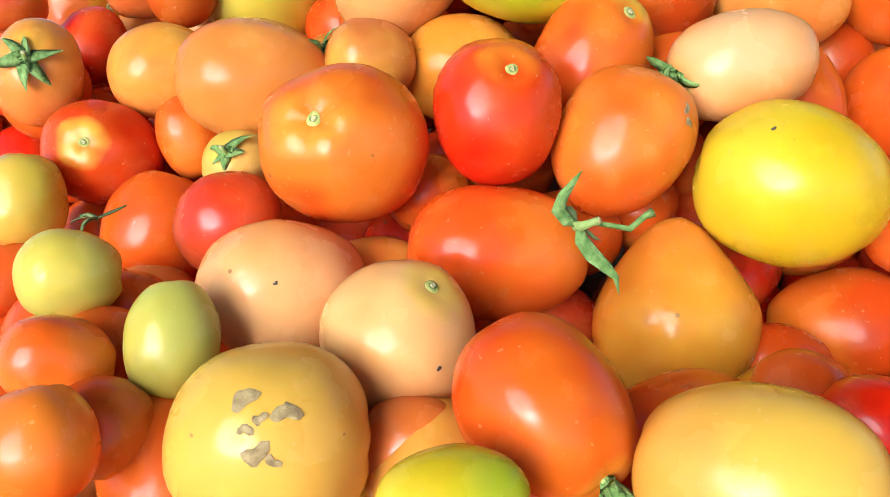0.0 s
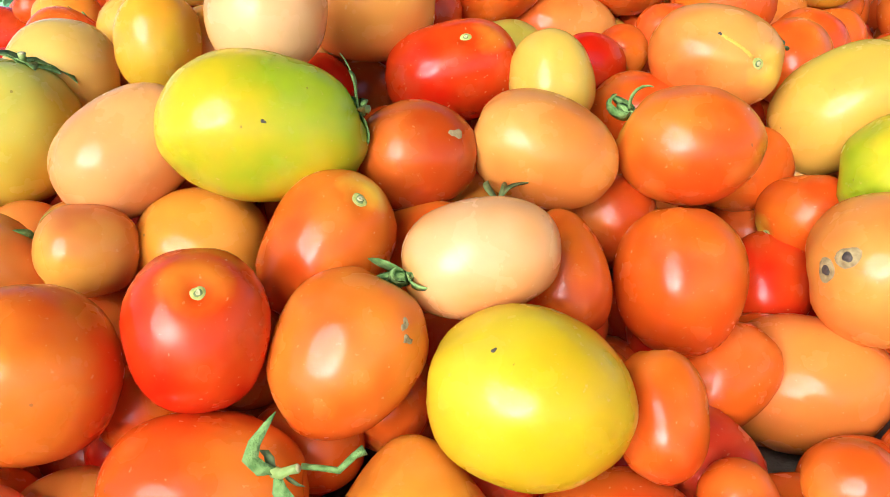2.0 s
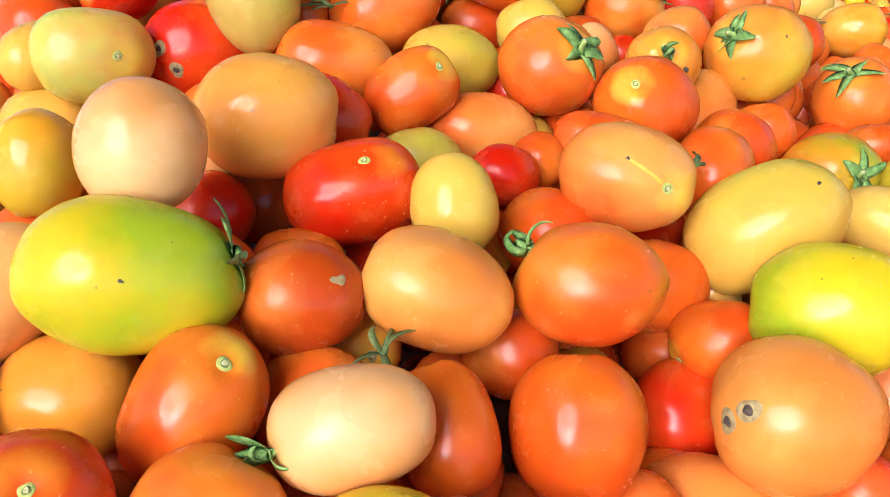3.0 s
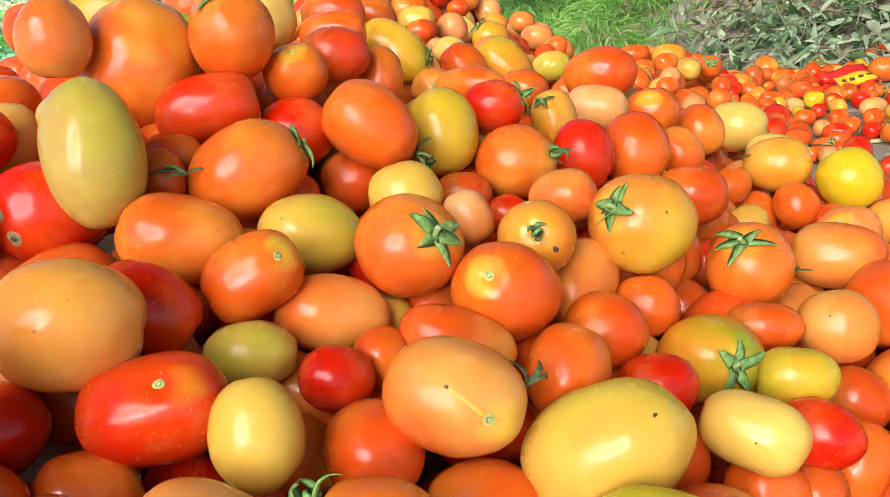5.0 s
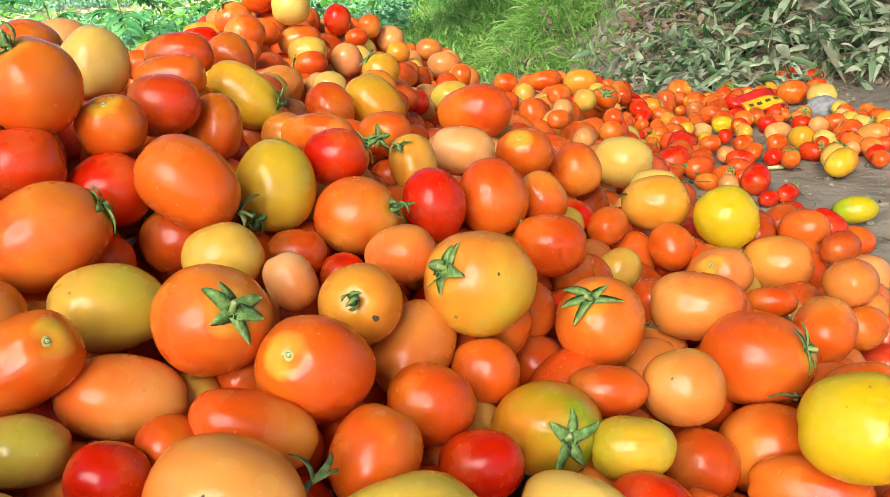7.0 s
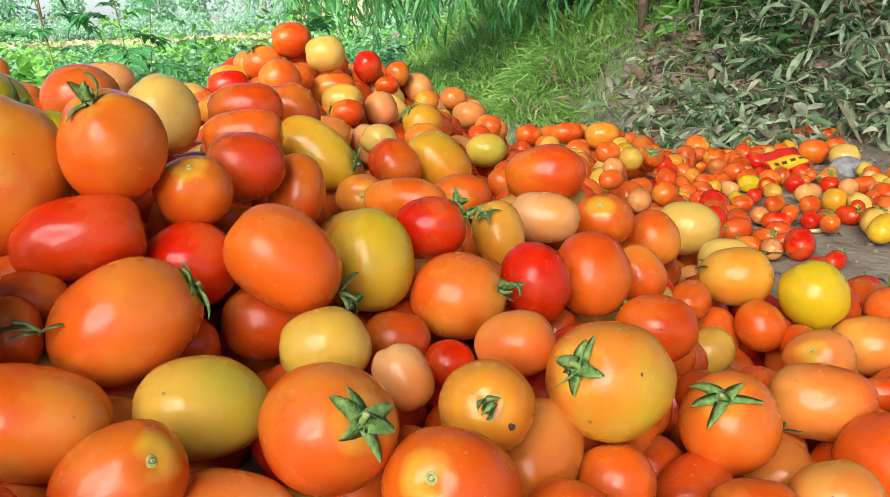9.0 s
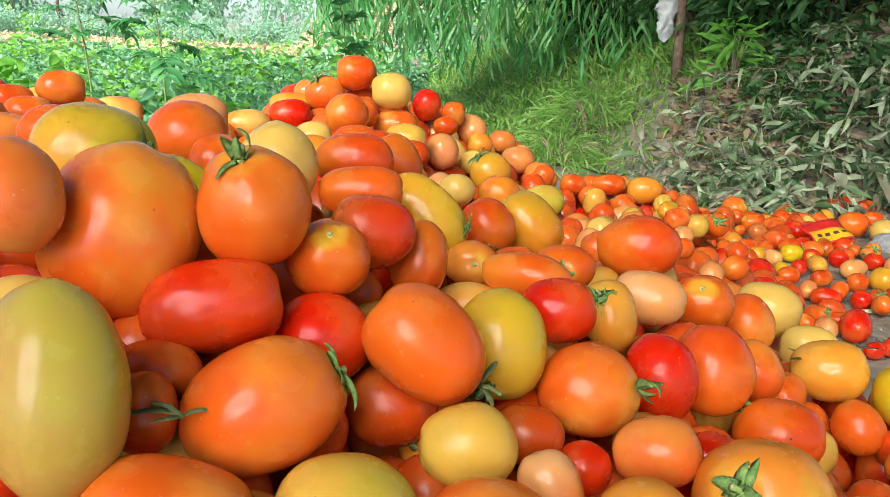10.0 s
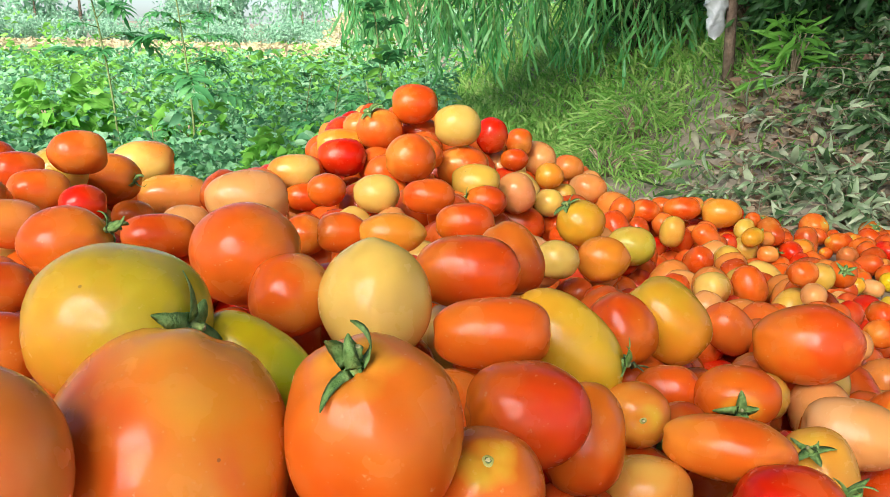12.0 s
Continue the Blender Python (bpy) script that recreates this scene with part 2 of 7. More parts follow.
def big(name, verts, quads, mat, smooth=False):
    """A large mesh of four-sided faces, from arrays."""
    me = bpy.data.meshes.new(name)
    verts, quads = np.asarray(verts, np.float32), np.asarray(quads, np.int32)
    me.vertices.add(len(verts))
    me.vertices.foreach_set("co", verts.ravel())
    me.loops.add(quads.size)
    me.loops.foreach_set("vertex_index", quads.ravel())
    me.polygons.add(len(quads))
    me.polygons.foreach_set("loop_start", np.arange(len(quads), dtype=np.int32) * 4)
    me.polygons.foreach_set("use_smooth", [smooth] * len(quads))
    me.materials.append(mat)
    me.update(calc_edges=True)
    me.validate()
    return new(name, me)


def sweep(points, radii, sides=6):
    """A tapered tube along points: verts and faces."""
    points = [Vector(p) for p in points]
    verts, faces = [], []
    for i, p in enumerate(points):
        along = (points[min(i + 1, len(points) - 1)] - points[max(i - 1, 0)]).normalized()
        side = along.cross(Vector((0.3, 0.2, 1.0)) if abs(along.z) < 0.9 else Vector((1, 0, 0))).normalized()
        up = side.cross(along)
        for k in range(sides):
            a = 2 * math.pi * k / sides
            verts.append(p + (side * math.cos(a) + up * math.sin(a)) * radii[i])
    for i in range(len(points) - 1):
        for k in range(sides):
            a, b = i * sides + k, i * sides + (k + 1) % sides
            faces.append((a, b, b + sides, a + sides))
    faces.append(tuple(range(sides))[::-1])
    faces.append(tuple((len(points) - 1) * sides + k for k in range(sides)))
    return verts, faces


rng = np.random.default_rng(11)


def leaves(base, way, length, width, sag=0.25, fold=0.15, fine=False, curl=0.0, normal=None):
    """Many leaves at once: folded, sagging blades. base, way: n x 3; length, width: n. fine: more joints along each blade, which may curl."""
    n = len(base)
    way = way / np.linalg.norm(way, axis=1, keepdims=True)
    side = np.cross(way, rng.normal(size=(n, 3)) if normal is None else normal)
    side /= np.linalg.norm(side, axis=1, keepdims=True) + 1e-9
    up = np.cross(side, way)
    L, wide = length[:, None], width[:, None]
    down = np.array([0, 0, -1.0])
    bend = rng.normal(0, 1, (n, 1)) * curl
    stations = ((0.0, 0.10), (0.22, 0.72), (0.50, 1.0), (0.78, 0.62)) if fine else ((0.0, 0.20), (0.5, 1.0))
    rows = []
    for s, w in stations:
        mid = base + way * L * s * (1 - 0.3 * np.abs(bend) * s) + up * L * (0.10 * math.sin(3.1 * s) + bend * s * s) + down * L * sag * s * s
        rows += [mid - side * wide * 0.5 * w + up * wide * fold * w, mid, mid + side * wide * 0.5 * w + up * wide * fold * w]
    rows.append(base + way * L * (1 - 0.3 * np.abs(bend)) + up * L * bend + down * L * sag)
    per, m = len(rows), len(stations)
    verts = np.stack(rows, 1).reshape(-1, 3)
    o = (np.arange(n) * per)[:, None]
    quads = np.concatenate([o + np.array([3 * k + c, 3 * k + c + 1, 3 * k + c + 4, 3 * k + c + 3]) for k in range(m - 1) for c in (0, 1)])
    last = 3 * (m - 1)
    tris = np.concatenate([o + np.array([last, last + 1, per - 1]), o + np.array([last + 1, last + 2, per - 1])])
    return verts, quads, tris


def foliage(name, parts, mat, parent=None):
    """One mesh out of several results of leaves()."""
    verts, quads, tris, o = [], [], [], 0
    for v, q, t in parts:
        verts.append(v), quads.append(q + o), tris.append(t + o)
        o += len(v)
    verts, quads, tris = np.concatenate(verts), np.concatenate(quads), np.concatenate(tris)
    me = bpy.data.meshes.new(name)
    me.vertices.add(len(verts))
    me.vertices.foreach_set("co", verts.astype(np.float32).ravel())
    loops = np.concatenate([quads.ravel(), tris.ravel()]).astype(np.int32)
    starts = np.concatenate([np.arange(len(quads)) * 4, len(quads) * 4 + np.arange(len(tris)) * 3]).astype(np.int32)
    me.loops.add(len(loops))
    me.loops.foreach_set("vertex_index", loops)
    me.polygons.add(len(starts))
    me.polygons.foreach_set("loop_start", starts)
    me.materials.append(mat)
    me.update(calc_edges=True)
    ob = new(name, me)
    ob.parent = parent
    return ob


# ---- ground ----
def smooth01(v):
    v = np.clip(v, 0, 1)
    return v * v * (3 - 2 * v)


def ground_z(x, y):
    """Flat earth, with a bank that rises behind the strewn fruit and a field that falls away gently."""
    x, y = np.asarray(x, float), np.asarray(y, float)
    bank = 0.60 * np.clip(x - 1.2, 0, 1.6) * smooth01((y - 2.25) / 1.0)
    rough = 0.006 * np.sin(9 * x + 3 * np.sin(5 * y)) * np.sin(8 * y + 2 * np.sin(6 * x)) + 0.003 * np.sin(31 * x + 7 * y) * np.sin(27 * y - 9 * x)
    fall = 0.02 * np.clip(y - 3.0, 0, 120) * (1 - smooth01((x - 1.0) / 1.5))
    return bank + rough * smooth01((y - 0.9) / 0.3) - 0.003 - fall


def spaced(a, b, near_a, near_b, n):
    """Grid lines that are close together between near_a and near_b and far apart outside."""
    inner = np.linspace(near_a, near_b, n)
    lo = near_a - np.geomspace(0.1, near_a - a, 18)[::-1]
    hi = near_b + np.geomspace(0.1, b - near_b, 18)
    return np.concatenate([lo, inner, hi])


gx, gy = spaced(-600, 600, -1.5, 3.5, 160), spaced(-600, 900, -1.0, 6.0, 200)
X, Y = np.meshgrid(gx, gy, indexing="ij")
verts = np.stack([X, Y, ground_z(X, Y)], -1).reshape(-1, 3)
ii = np.arange(len(gx) - 1)[:, None] * len(gy) + np.arange(len(gy) - 1)[None]
quads = np.stack([ii, ii + len(gy), ii + len(gy) + 1, ii + 1], -1).reshape(-1, 4)
tagged(big("ground", verts, quads, SOIL, True), "dry brown trodden soil sheet under heap and field", "ground", kind="structure")


# ---- the heap of tomatoes ----
def heading(az, el):
    return Vector((math.cos(radians(az)) * math.cos(radians(el)), math.sin(radians(az)) * math.cos(radians(el)), math.sin(radians(el))))


CENTRES = []


def fruit_shape(a, b, axis, stem, rings, sides, form, chance):
    """The surface of a plum tomato about its stem: rows of points about its own axes (z towards the stem), and those axes."""
    perp = stem - axis * stem.dot(axis)
    pole = (perp / b + axis * (stem.dot(axis) / a)).normalized()
    e1 = pole.orthogonal().normalized()
    e2 = pole.cross(e1)
    ribs, phase, depth = chance.choice((3, 4, 5)), chance.uniform(0, 6), chance.uniform(0.006, 0.034)
    dent = {"rib": 0.12, "dim": 0.13, "pear": 0.02}.get(form, chance.uniform(0.05, 0.11))
    if form in ("rib", "curl"):
        ribs, depth = 5, 0.048
    tip, lump = chance.uniform(-0.02, 0.035), Vector((chance.uniform(0, 50), chance.uniform(0, 50), 3))
    egg = 0.0 if form == "even" else chance.uniform(-0.07, 0.07)
    block = 1 / chance.uniform(2.0, 2.14 + min(0.5, 1.5 * (a / b - 1)))      # how far the flanks run straight before they turn in
    furrow, cut = chance.uniform(0, 6.28), chance.uniform(0.0, 0.035) if chance.random() < 0.4 else 0.0
    flat = Vector((chance.uniform(-1, 1), chance.uniform(-1, 1), chance.uniform(-1, 1))).normalized()
    pressed = chance.uniform(0.0, 0.05)
    top = stem.normalized()
    f1 = top.orthogonal().normalized()
    turn = Matrix((f1, top.cross(f1), top)).transposed()
    back = turn.transposed()
    rows = []
    for i in range(rings + 1):
        th = math.pi * i / rings
        row = []
        for k in range(sides if 0 < i < rings else 1):
            ph = 2 * math.pi * k / sides
            n = pole * math.cos(th) + (e1 * math.cos(ph) + e2 * math.sin(ph)) * math.sin(th)
            along = n.dot(axis)
            across = math.sqrt(max(0.0, 1 - along * along))
            f = 0.988 * (abs(along) ** (1 / block) + across ** (1 / block)) ** -block
            f *= 1 - dent * math.exp(-(th / 0.24) ** 2) + tip * math.exp(-((math.pi - th) / 0.30) ** 2)
            f += depth * math.cos(ribs * ph + phase) * math.sin(th) * (0.15 + 0.85 * math.exp(-(th / 1.0) ** 2))
            f -= cut * math.exp(-(math.sin((ph - furrow) / 2) / 0.09) ** 2) * math.sin(th) * math.exp(-(th / 1.2) ** 2)
            f -= pressed * max(0.0, n.dot(flat) - 0.55)
            f += 0.050 * noise.noise(n * 1.3 + lump) + 0.014 * noise.noise(n * 3.1 + lump)
            slim = 1 - 0.30 * smooth01((math.cos(th) + 0.1) / 1.0) if form == "pear" else 1.0
            p = ((n - axis * along) * (b * slim * (1 + egg * along - abs(egg) * 0.3)) + axis * (along * a)) * f
            row.append(back @ p)
        rows.append(row)
    return rows, turn


def shell(rows, sides):
    verts = [p for row in rows for p in row]
    faces, n = [], len(rows) - 1
    at = [0] + [1 + sides * i for i in range(n)]
    for k in range(sides):
        j = (k + 1) % sides
        faces.append((0, 1 + k, 1 + j))
        for i in range(1, n - 1):
            faces.append((at[i] + k, at[i + 1] + k, at[i + 1] + j, at[i] + j))
        faces.append((at[n - 1] + k, at[n], at[n - 1] + j))
    return verts, faces


def make_calyx(parent, height, size, chance, curled=False):
    """Five or six curled sepals round a cut stalk."""
    verts, faces = [Vector((0, 0, height + 0.0026)), Vector((0, 0, height - 0.0015))], []
    count, turn0 = chance.choice((5, 5, 6)), chance.uniform(0, 6)
    flat, reach_r = chance.random() < 0.60 and not curled, 1.0 / max(0.012, size * 2.2)
    for s in range(count):
        a = turn0 + 2 * math.pi * s / count + chance.uniform(-0.3, 0.3)
        out, side = Vector((math.cos(a), math.sin(a), 0)), Vector((-math.sin(a), math.cos(a), 0))
        length = size * (chance.uniform(0.8, 1.6) if flat else chance.uniform(1.0, 1.6))
        start = chance.uniform(0.30, 0.60) if flat else chance.uniform(0.2, 0.9)
        bend = (-length * reach_r * chance.uniform(0.6, 1.0) - start) if flat else chance.choice((-1, 1, 1)) * chance.uniform(0.8, 3.4)
        sway, broad = chance.uniform(-0.7, 0.7), size * (chance.uniform(0.24, 0.33) if flat else chance.uniform(0.17, 0.25))
        steps, o, fold = 10, len(verts), chance.uniform(-0.15, 0.5)
        mid, twist = Vector((0, 0, height + 0.0014)), chance.uniform(-0.9, 0.9)
        for i in range(1, steps):
            v = i / (steps - 1)
            slope = start + bend * v ** 1.3
            mid = mid + (out * math.cos(slope) + Vector((0, 0, 1)) * math.sin(slope) + side * sway * v) * (length / (steps - 1))
            w = broad * (0.95 + 0.7 * v) * (1 - v) ** 0.75 * (1 + 0.03 * math.sin(23 * v + a)) + 0.0003
            lift = -out * math.sin(slope) + Vector((0, 0, 1)) * math.cos(slope)
            across = side * math.cos(twist * v) + lift * math.sin(twist * v)
            verts += [mid - across * w + lift * fold * w, mid + lift * 0.00025, mid + across * w + lift * fold * w, mid - lift * 0.00025]
        faces += [(o, o + 1, 0), (o + 1, o + 2, 0), (o + 2, o + 3, 1), (o + 3, o, 1), (o, 0, 1), (o + 2, 1, 0)]
        for i in range(steps - 2):
            for k in range(4):
                p, q = o + i * 4 + k, o + i * 4 + (k + 1) % 4
                faces.append((p, q, q + 4, p + 4))
        faces.append(tuple(o + (steps - 2) * 4 + k for k in (3, 2, 1, 0)))
    calyx = put("calyx", verts, faces, CALYX, parent)
    calyx["label"] = "curled green sepals"
    lean = Vector((chance.uniform(-0.5, 0.5), chance.uniform(-0.5, 0.5), 1))
    long = size * chance.uniform(0.25, 0.5)
    v, f = sweep([Vector((0, 0, height - 0.002)), Vector((0, 0, height + 0.002)), Vector((0, 0, height + 0.002)) + lean * long * 0.6, Vector((0, 0, height + 0.002)) + lean * long],
                 [size * 0.17, size * 0.13, size * 0.10, size * 0.125], 8)
    put("stalk", v, f, STALK, calyx)
    tip = Vector((0, 0, height + 0.002)) + lean * long
    v, f = sweep([tip, tip + lean * 0.0004], [size * 0.085, size * 0.07], 8)
    put("cut_end", v, f, PITH, calyx)["label"] = "pale cut end of the stalk"


def patch(parent, name, rows, sides, direction, reach, mat, lift, label, chance, ragged=0.0):
    """A thin scab that follows the fruit's surface round a direction in the fruit's own axes."""
    d = direction.normalized()
    e1 = d.orthogonal().normalized()
    e2 = d.cross(e1)
    flat = [p for row in rows for p in row]
    units = np.array([tuple(p.normalized()) for p in flat])
    dist = np.array([p.length for p in flat])
    verts, faces, rings, n = [], [], 4, 14
    p1, p2 = chance.uniform(0, 6), chance.uniform(0, 6)
    wob = [1 + ragged * (0.6 * math.sin(4 * math.pi * k / n + p1) + 0.4 * math.sin(6 * math.pi * k / n + p2) + 0.25 * chance.uniform(-1, 1)) for k in range(n)]
    for i in range(rings + 1):
        for k in range(n):
            a, th = 2 * math.pi * k / n, reach * wob[k] * i / rings
            u = (d * math.cos(th) + (e1 * math.cos(a) + e2 * math.sin(a)) * math.sin(th)).normalized()
            dots = units @ np.array(u)
            near = np.argsort(-dots)[:4]
            wt = 1 / (1.0001 - dots[near])
            r = float((dist[near] * wt).sum() / wt.sum())
            verts.append(u * (r + lift * (0.3 if i == rings else 1.0)))
    for i in range(rings):
        for k in range(n):
            j = (k + 1) % n
            faces.append((i * n + k, (i + 1) * n + k, (i + 1) * n + j, i * n + j))
    ob = put(name, verts, faces, mat, parent)
    ob["label"] = label
    return ob


def tomato(tone, x, y, z, a, b, az, el, calyx=None, scar=None, marks=(), form="", fine=True, flush=None, side=None):
    """One fruit: its place, half length, half width, the heading of its long axis, and the headings of its calyx, scar and blemishes; flush, side: the colour of one flank and where it faces."""
    chance = random.Random(f"{x:.3f} {y:.3f} {z:.3f}")
    axis = heading(az, el)
    stem = heading(*(calyx or scar)) if calyx or scar else axis * (1 if axis.y - 0.4 * axis.z > 0 else -1)
    near = fine and y < 1.35 and x < 0.8
    rings, sides = (26, 36) if near else (16, 20)
    rows, turn = fruit_shape(a, b, axis, stem, rings, sides, form, chance)
    ob = put("tomato", *shell(rows, sides), SKIN)
    ob.matrix_world = Matrix.Translation((x, y, z)) @ turn.to_4x4()
    base, tint = PALETTE[tone]
    shade = chance.uniform(0.90, 1.08)
    ob.color = (*(min(0.9, c * shade) for c in base), 1)
    blush, much = chance.choice(BLUSH[tone]), chance.uniform(0.0, 0.0 if tone in "zgh" else 0.05 if tone == "y" else 0.25 if tone in "qvw" else 0.06 if tone in "rx" else 0.12 if tone in "td" else 0.4 if tone in "oakc" else 0.65)
    ob["ripening"] = [min(0.9, c * (1 - much) + d * much) for c, d in zip(tint, blush)]
    ob["flush"] = list(flush or chance.choice(FLUSH[tone]))
    flank = turn.transposed() @ heading(*side) if side else Vector((chance.uniform(-1, 1), chance.uniform(-1, 1), chance.uniform(-1, 1))).normalized()
    ob["sunned_side"] = list(flank / b)
    ob["shoulder"] = 0.3 if form in ("dim", "rib") else 0.75 if scar else 0.4 if calyx else 0.15
    words = WORDS[tone] + (" round" if a < 1.12 * b else " oval") + (" tomato with green calyx" if calyx else " tomato with stem scar" if scar else " tomato, smooth and waxy,")
    tagged(ob, words + (" in the heap" if z > 0.04 else " on bare soil"), "tomato", "tomatoes in the heap" if z > 0.04 else "tomatoes strewn on the ground")
    back = turn.transposed()
    pole_r = rows[0][0].length
    if calyx:
        make_calyx(ob, pole_r - 0.001, min(0.017, 0.37 * b + 0.0032) * (0.95 if form == "curl" else 1.0), chance, form == "curl")
    elif scar:
        patch(ob, "stem_scar", rows, sides, Vector((0, 0, 1)), 0.105, SCAR, 0.0005, "pale corky stem scar", chance, 0.15)
        patch(ob, "scar_rim", rows, sides, Vector((0, 0, 1)), 0.062, OLD_STALK, 0.0009, "green rim of the stem scar", chance, 0.2)
        patch(ob, "scar_core", rows, sides, Vector((0, 0, 1)), 0.042, PITH, 0.0014, "pale pith of the stem scar", chance, 0.2)
    for kind, maz, mel in marks:
        d = back @ heading(maz, mel)
        if kind == "hole":
            patch(ob, "blemish", rows, sides, d, 0.14, CORK, 0.0004, "tan corky ring", chance, 0.2)
            patch(ob, "hole", rows, sides, d, 0.065, ROT, 0.0008, "dark worm hole", chance, 0.2)
        elif kind == "hole2":
            patch(ob, "hole", rows, sides, d, 0.08, ROT, 0.0006, "dark worm hole", chance, 0.3)
        elif kind == "rots":
            patch(ob, "blemish", rows, sides, d, 0.06, CORK, 0.0004, "small brown scab", chance, 0.6)
        elif kind == "gash":
            for step in np.linspace(0.2, 1.0, 15):
                patch(ob, "crack", rows, sides, Vector((0, 0, 1)).lerp(d, step), 0.034, SHOULDER, 0.0003, "yellow scarred crack in the skin", chance, 0.3)
            patch(ob, "hole", rows, sides, d, 0.035, ROT, 0.0007, "dark split in the skin", chance, 0.4)
        elif kind == "split":
            patch(ob, "blemish", rows, sides, d, 0.028, ROT, 0.0004, "dark split in the skin", chance, 0.4)
        else:
            patch(ob, "blemish", rows, sides, d, 0.11, CORK, 0.0004, "grey-brown rotten spot", chance, 0.55)
    CENTRES.append((x, y, z, (a + b) / 2))
    return ob


tomato("t", -0.050, 0.326, 0.138, 0.0334, 0.0312, 11, -13, scar=(-105, 38), form="rib")
tomato("r", 0.010, 0.329, 0.144, 0.0287, 0.0248, -109, -67, scar=(-63, 54), form="dim")
tomato("o", 0.057, 0.331, 0.126, 0.0302, 0.0266, -145, -42, marks=[("rots", -31, 30), ("rots", -35, 21)])
tomato("y", 0.117, 0.315, 0.108, 0.0365, 0.0313, -20, -15, marks=[("split", -133, 59)], form="even")
tomato("p", 0.109, 0.352, 0.146, 0.0292, 0.0221, -2, 5, calyx=(-162, 0), flush=(0.72, 0.42, 0.190), side=(-90, 50))
tomato("t", 0.052, 0.377, 0.148, 0.0315, 0.0247, -152, -45, scar=(-28, 48))
tomato("a", -0.003, 0.411, 0.141, 0.0293, 0.0265, 3, -8)
tomato("l", -0.094, 0.392, 0.150, 0.0370, 0.0283, 15, -18, calyx=(20, 15), marks=[("rots", -76, -21)])
tomato("b", -0.042, 0.392, 0.154, 0.0202, 0.0190, 16, -15)
tomato("g", 0.033, 0.407, 0.190, 0.0422, 0.0303, 8, -16, calyx=(7, 3), marks=[("split", -81, 18)])
tomato("h", -0.108, 0.512, 0.179, 0.0381, 0.0363, -127, -72, calyx=(32, 65))
tomato("p", -0.027, 0.425, 0.183, 0.0321, 0.0249, 23, 23)
tomato("d", 0.092, 0.421, 0.166, 0.0260, 0.0239, -3, -7, marks=[("rot", -39, 27)])
tomato("l", 0.146, 0.423, 0.160, 0.0326, 0.0252, -14, -24)
tomato("t", 0.211, 0.424, 0.153, 0.0323, 0.0268, -17, -1, calyx=(155, 30))
tomato("t", 0.196, 0.393, 0.104, 0.0327, 0.0293, -110, -64)
tomato("t", 0.142, 0.382, 0.120, 0.0268, 0.0201, -77, -56)
tomato("t", 0.165, 0.322, 0.088, 0.0242, 0.0166, -100, -55)
tomato("l", 0.253, 0.398, 0.040, 0.0399, 0.0333, -26, 0)
tomato("l", 0.287, 0.392, 0.095, 0.0355, 0.0345, -24, 6, marks=[("hole", -150, 29), ("hole", -163, 16)], flush=(0.72, 0.17, 0.02), side=(150, -10))
tomato("r", 0.258, 0.450, 0.065, 0.0288, 0.0239, -110, -57)
tomato("t", 0.281, 0.458, 0.097, 0.0240, 0.0206, -22, 2, scar=(-172, -15))
tomato("d", 0.176, 0.435, 0.120, 0.0224, 0.0212, -10, -4)
tomato("g", 0.326, 0.437, 0.117, 0.0381, 0.0322, -27, 1)
tomato("k", 0.319, 0.495, 0.138, 0.0418, 0.0311, -10, 25, marks=[("split", -51, 46)], flush=(0.58, 0.47, 0.04), side=(100, 50))
tomato("l", 0.250, 0.500, 0.172, 0.0340, 0.0276, -20, -12, scar=(-65, 1), marks=[("gash", -104, 37)])
tomato("t", 0.218, 0.560, 0.168, 0.0161, 0.0155, -113, -73)
tomato("r", 0.116, 0.499, 0.183, 0.0338, 0.0254, 2, 2, scar=(-61, 50), form="dim")
tomato("k", 0.162, 0.479, 0.176, 0.0256, 0.0210, -82, -67)
tomato("r", 0.195, 0.538, 0.169, 0.0196, 0.0172, 8, -12)
tomato("l", 0.080, 0.518, 0.220, 0.0357, 0.0309, 5, -8, flush=(0.74, 0.32, 0.04), side=(-90, 60))
tomato("p", 0.038, 0.443, 0.230, 0.0274, 0.0258, -122, -72, flush=(0.76, 0.46, 0.200), side=(-100, -15))
tomato("w", -0.021, 0.492, 0.216, 0.0246, 0.0207, -126, -73)
tomato("c", -0.089, 0.553, 0.198, 0.0307, 0.0291, 18, -10)
tomato("r", 0.029, 0.667, 0.235, 0.0377, 0.0314, 13, 2, marks=[("hole", -110, -11), ("hole", -126, 12)])
tomato("h", -0.025, 0.629, 0.244, 0.0345, 0.0279, 15, -9, scar=(-47, 1), flush=(0.74, 0.26, 0.05), side=(-25, 30))
tomato("o", 0.112, 0.625, 0.223, 0.0356, 0.0253, 2, -17)
tomato("t", 0.154, 0.589, 0.209, 0.0281, 0.0221, 8, 27, scar=(-39, 35))
tomato("l", 0.193, 0.599, 0.179, 0.0339, 0.0227, 1, -12)
tomato("k", 0.183, 0.649, 0.211, 0.0317, 0.0250, 10, -11)
tomato("o", 0.240, 0.618, 0.208, 0.0319, 0.0304, 4, -8, calyx=(-59, 25))
tomato("t", 0.290, 0.594, 0.183, 0.0316, 0.0291, -2, -6, scar=(-122, 40))
tomato("a", 0.395, 0.676, 0.189, 0.0361, 0.0341, -12, -3, calyx=(-148, 31), marks=[("split", -78, 26)], flush=(0.56, 0.43, 0.03), side=(-55, -35))
tomato("a", 0.319, 0.648, 0.195, 0.0245, 0.0240, -5, -5, calyx=(-100, 27), marks=[("hole2", -74, -1)])
tomato("o", 0.391, 0.656, 0.138, 0.0227, 0.0209, -12, -3)
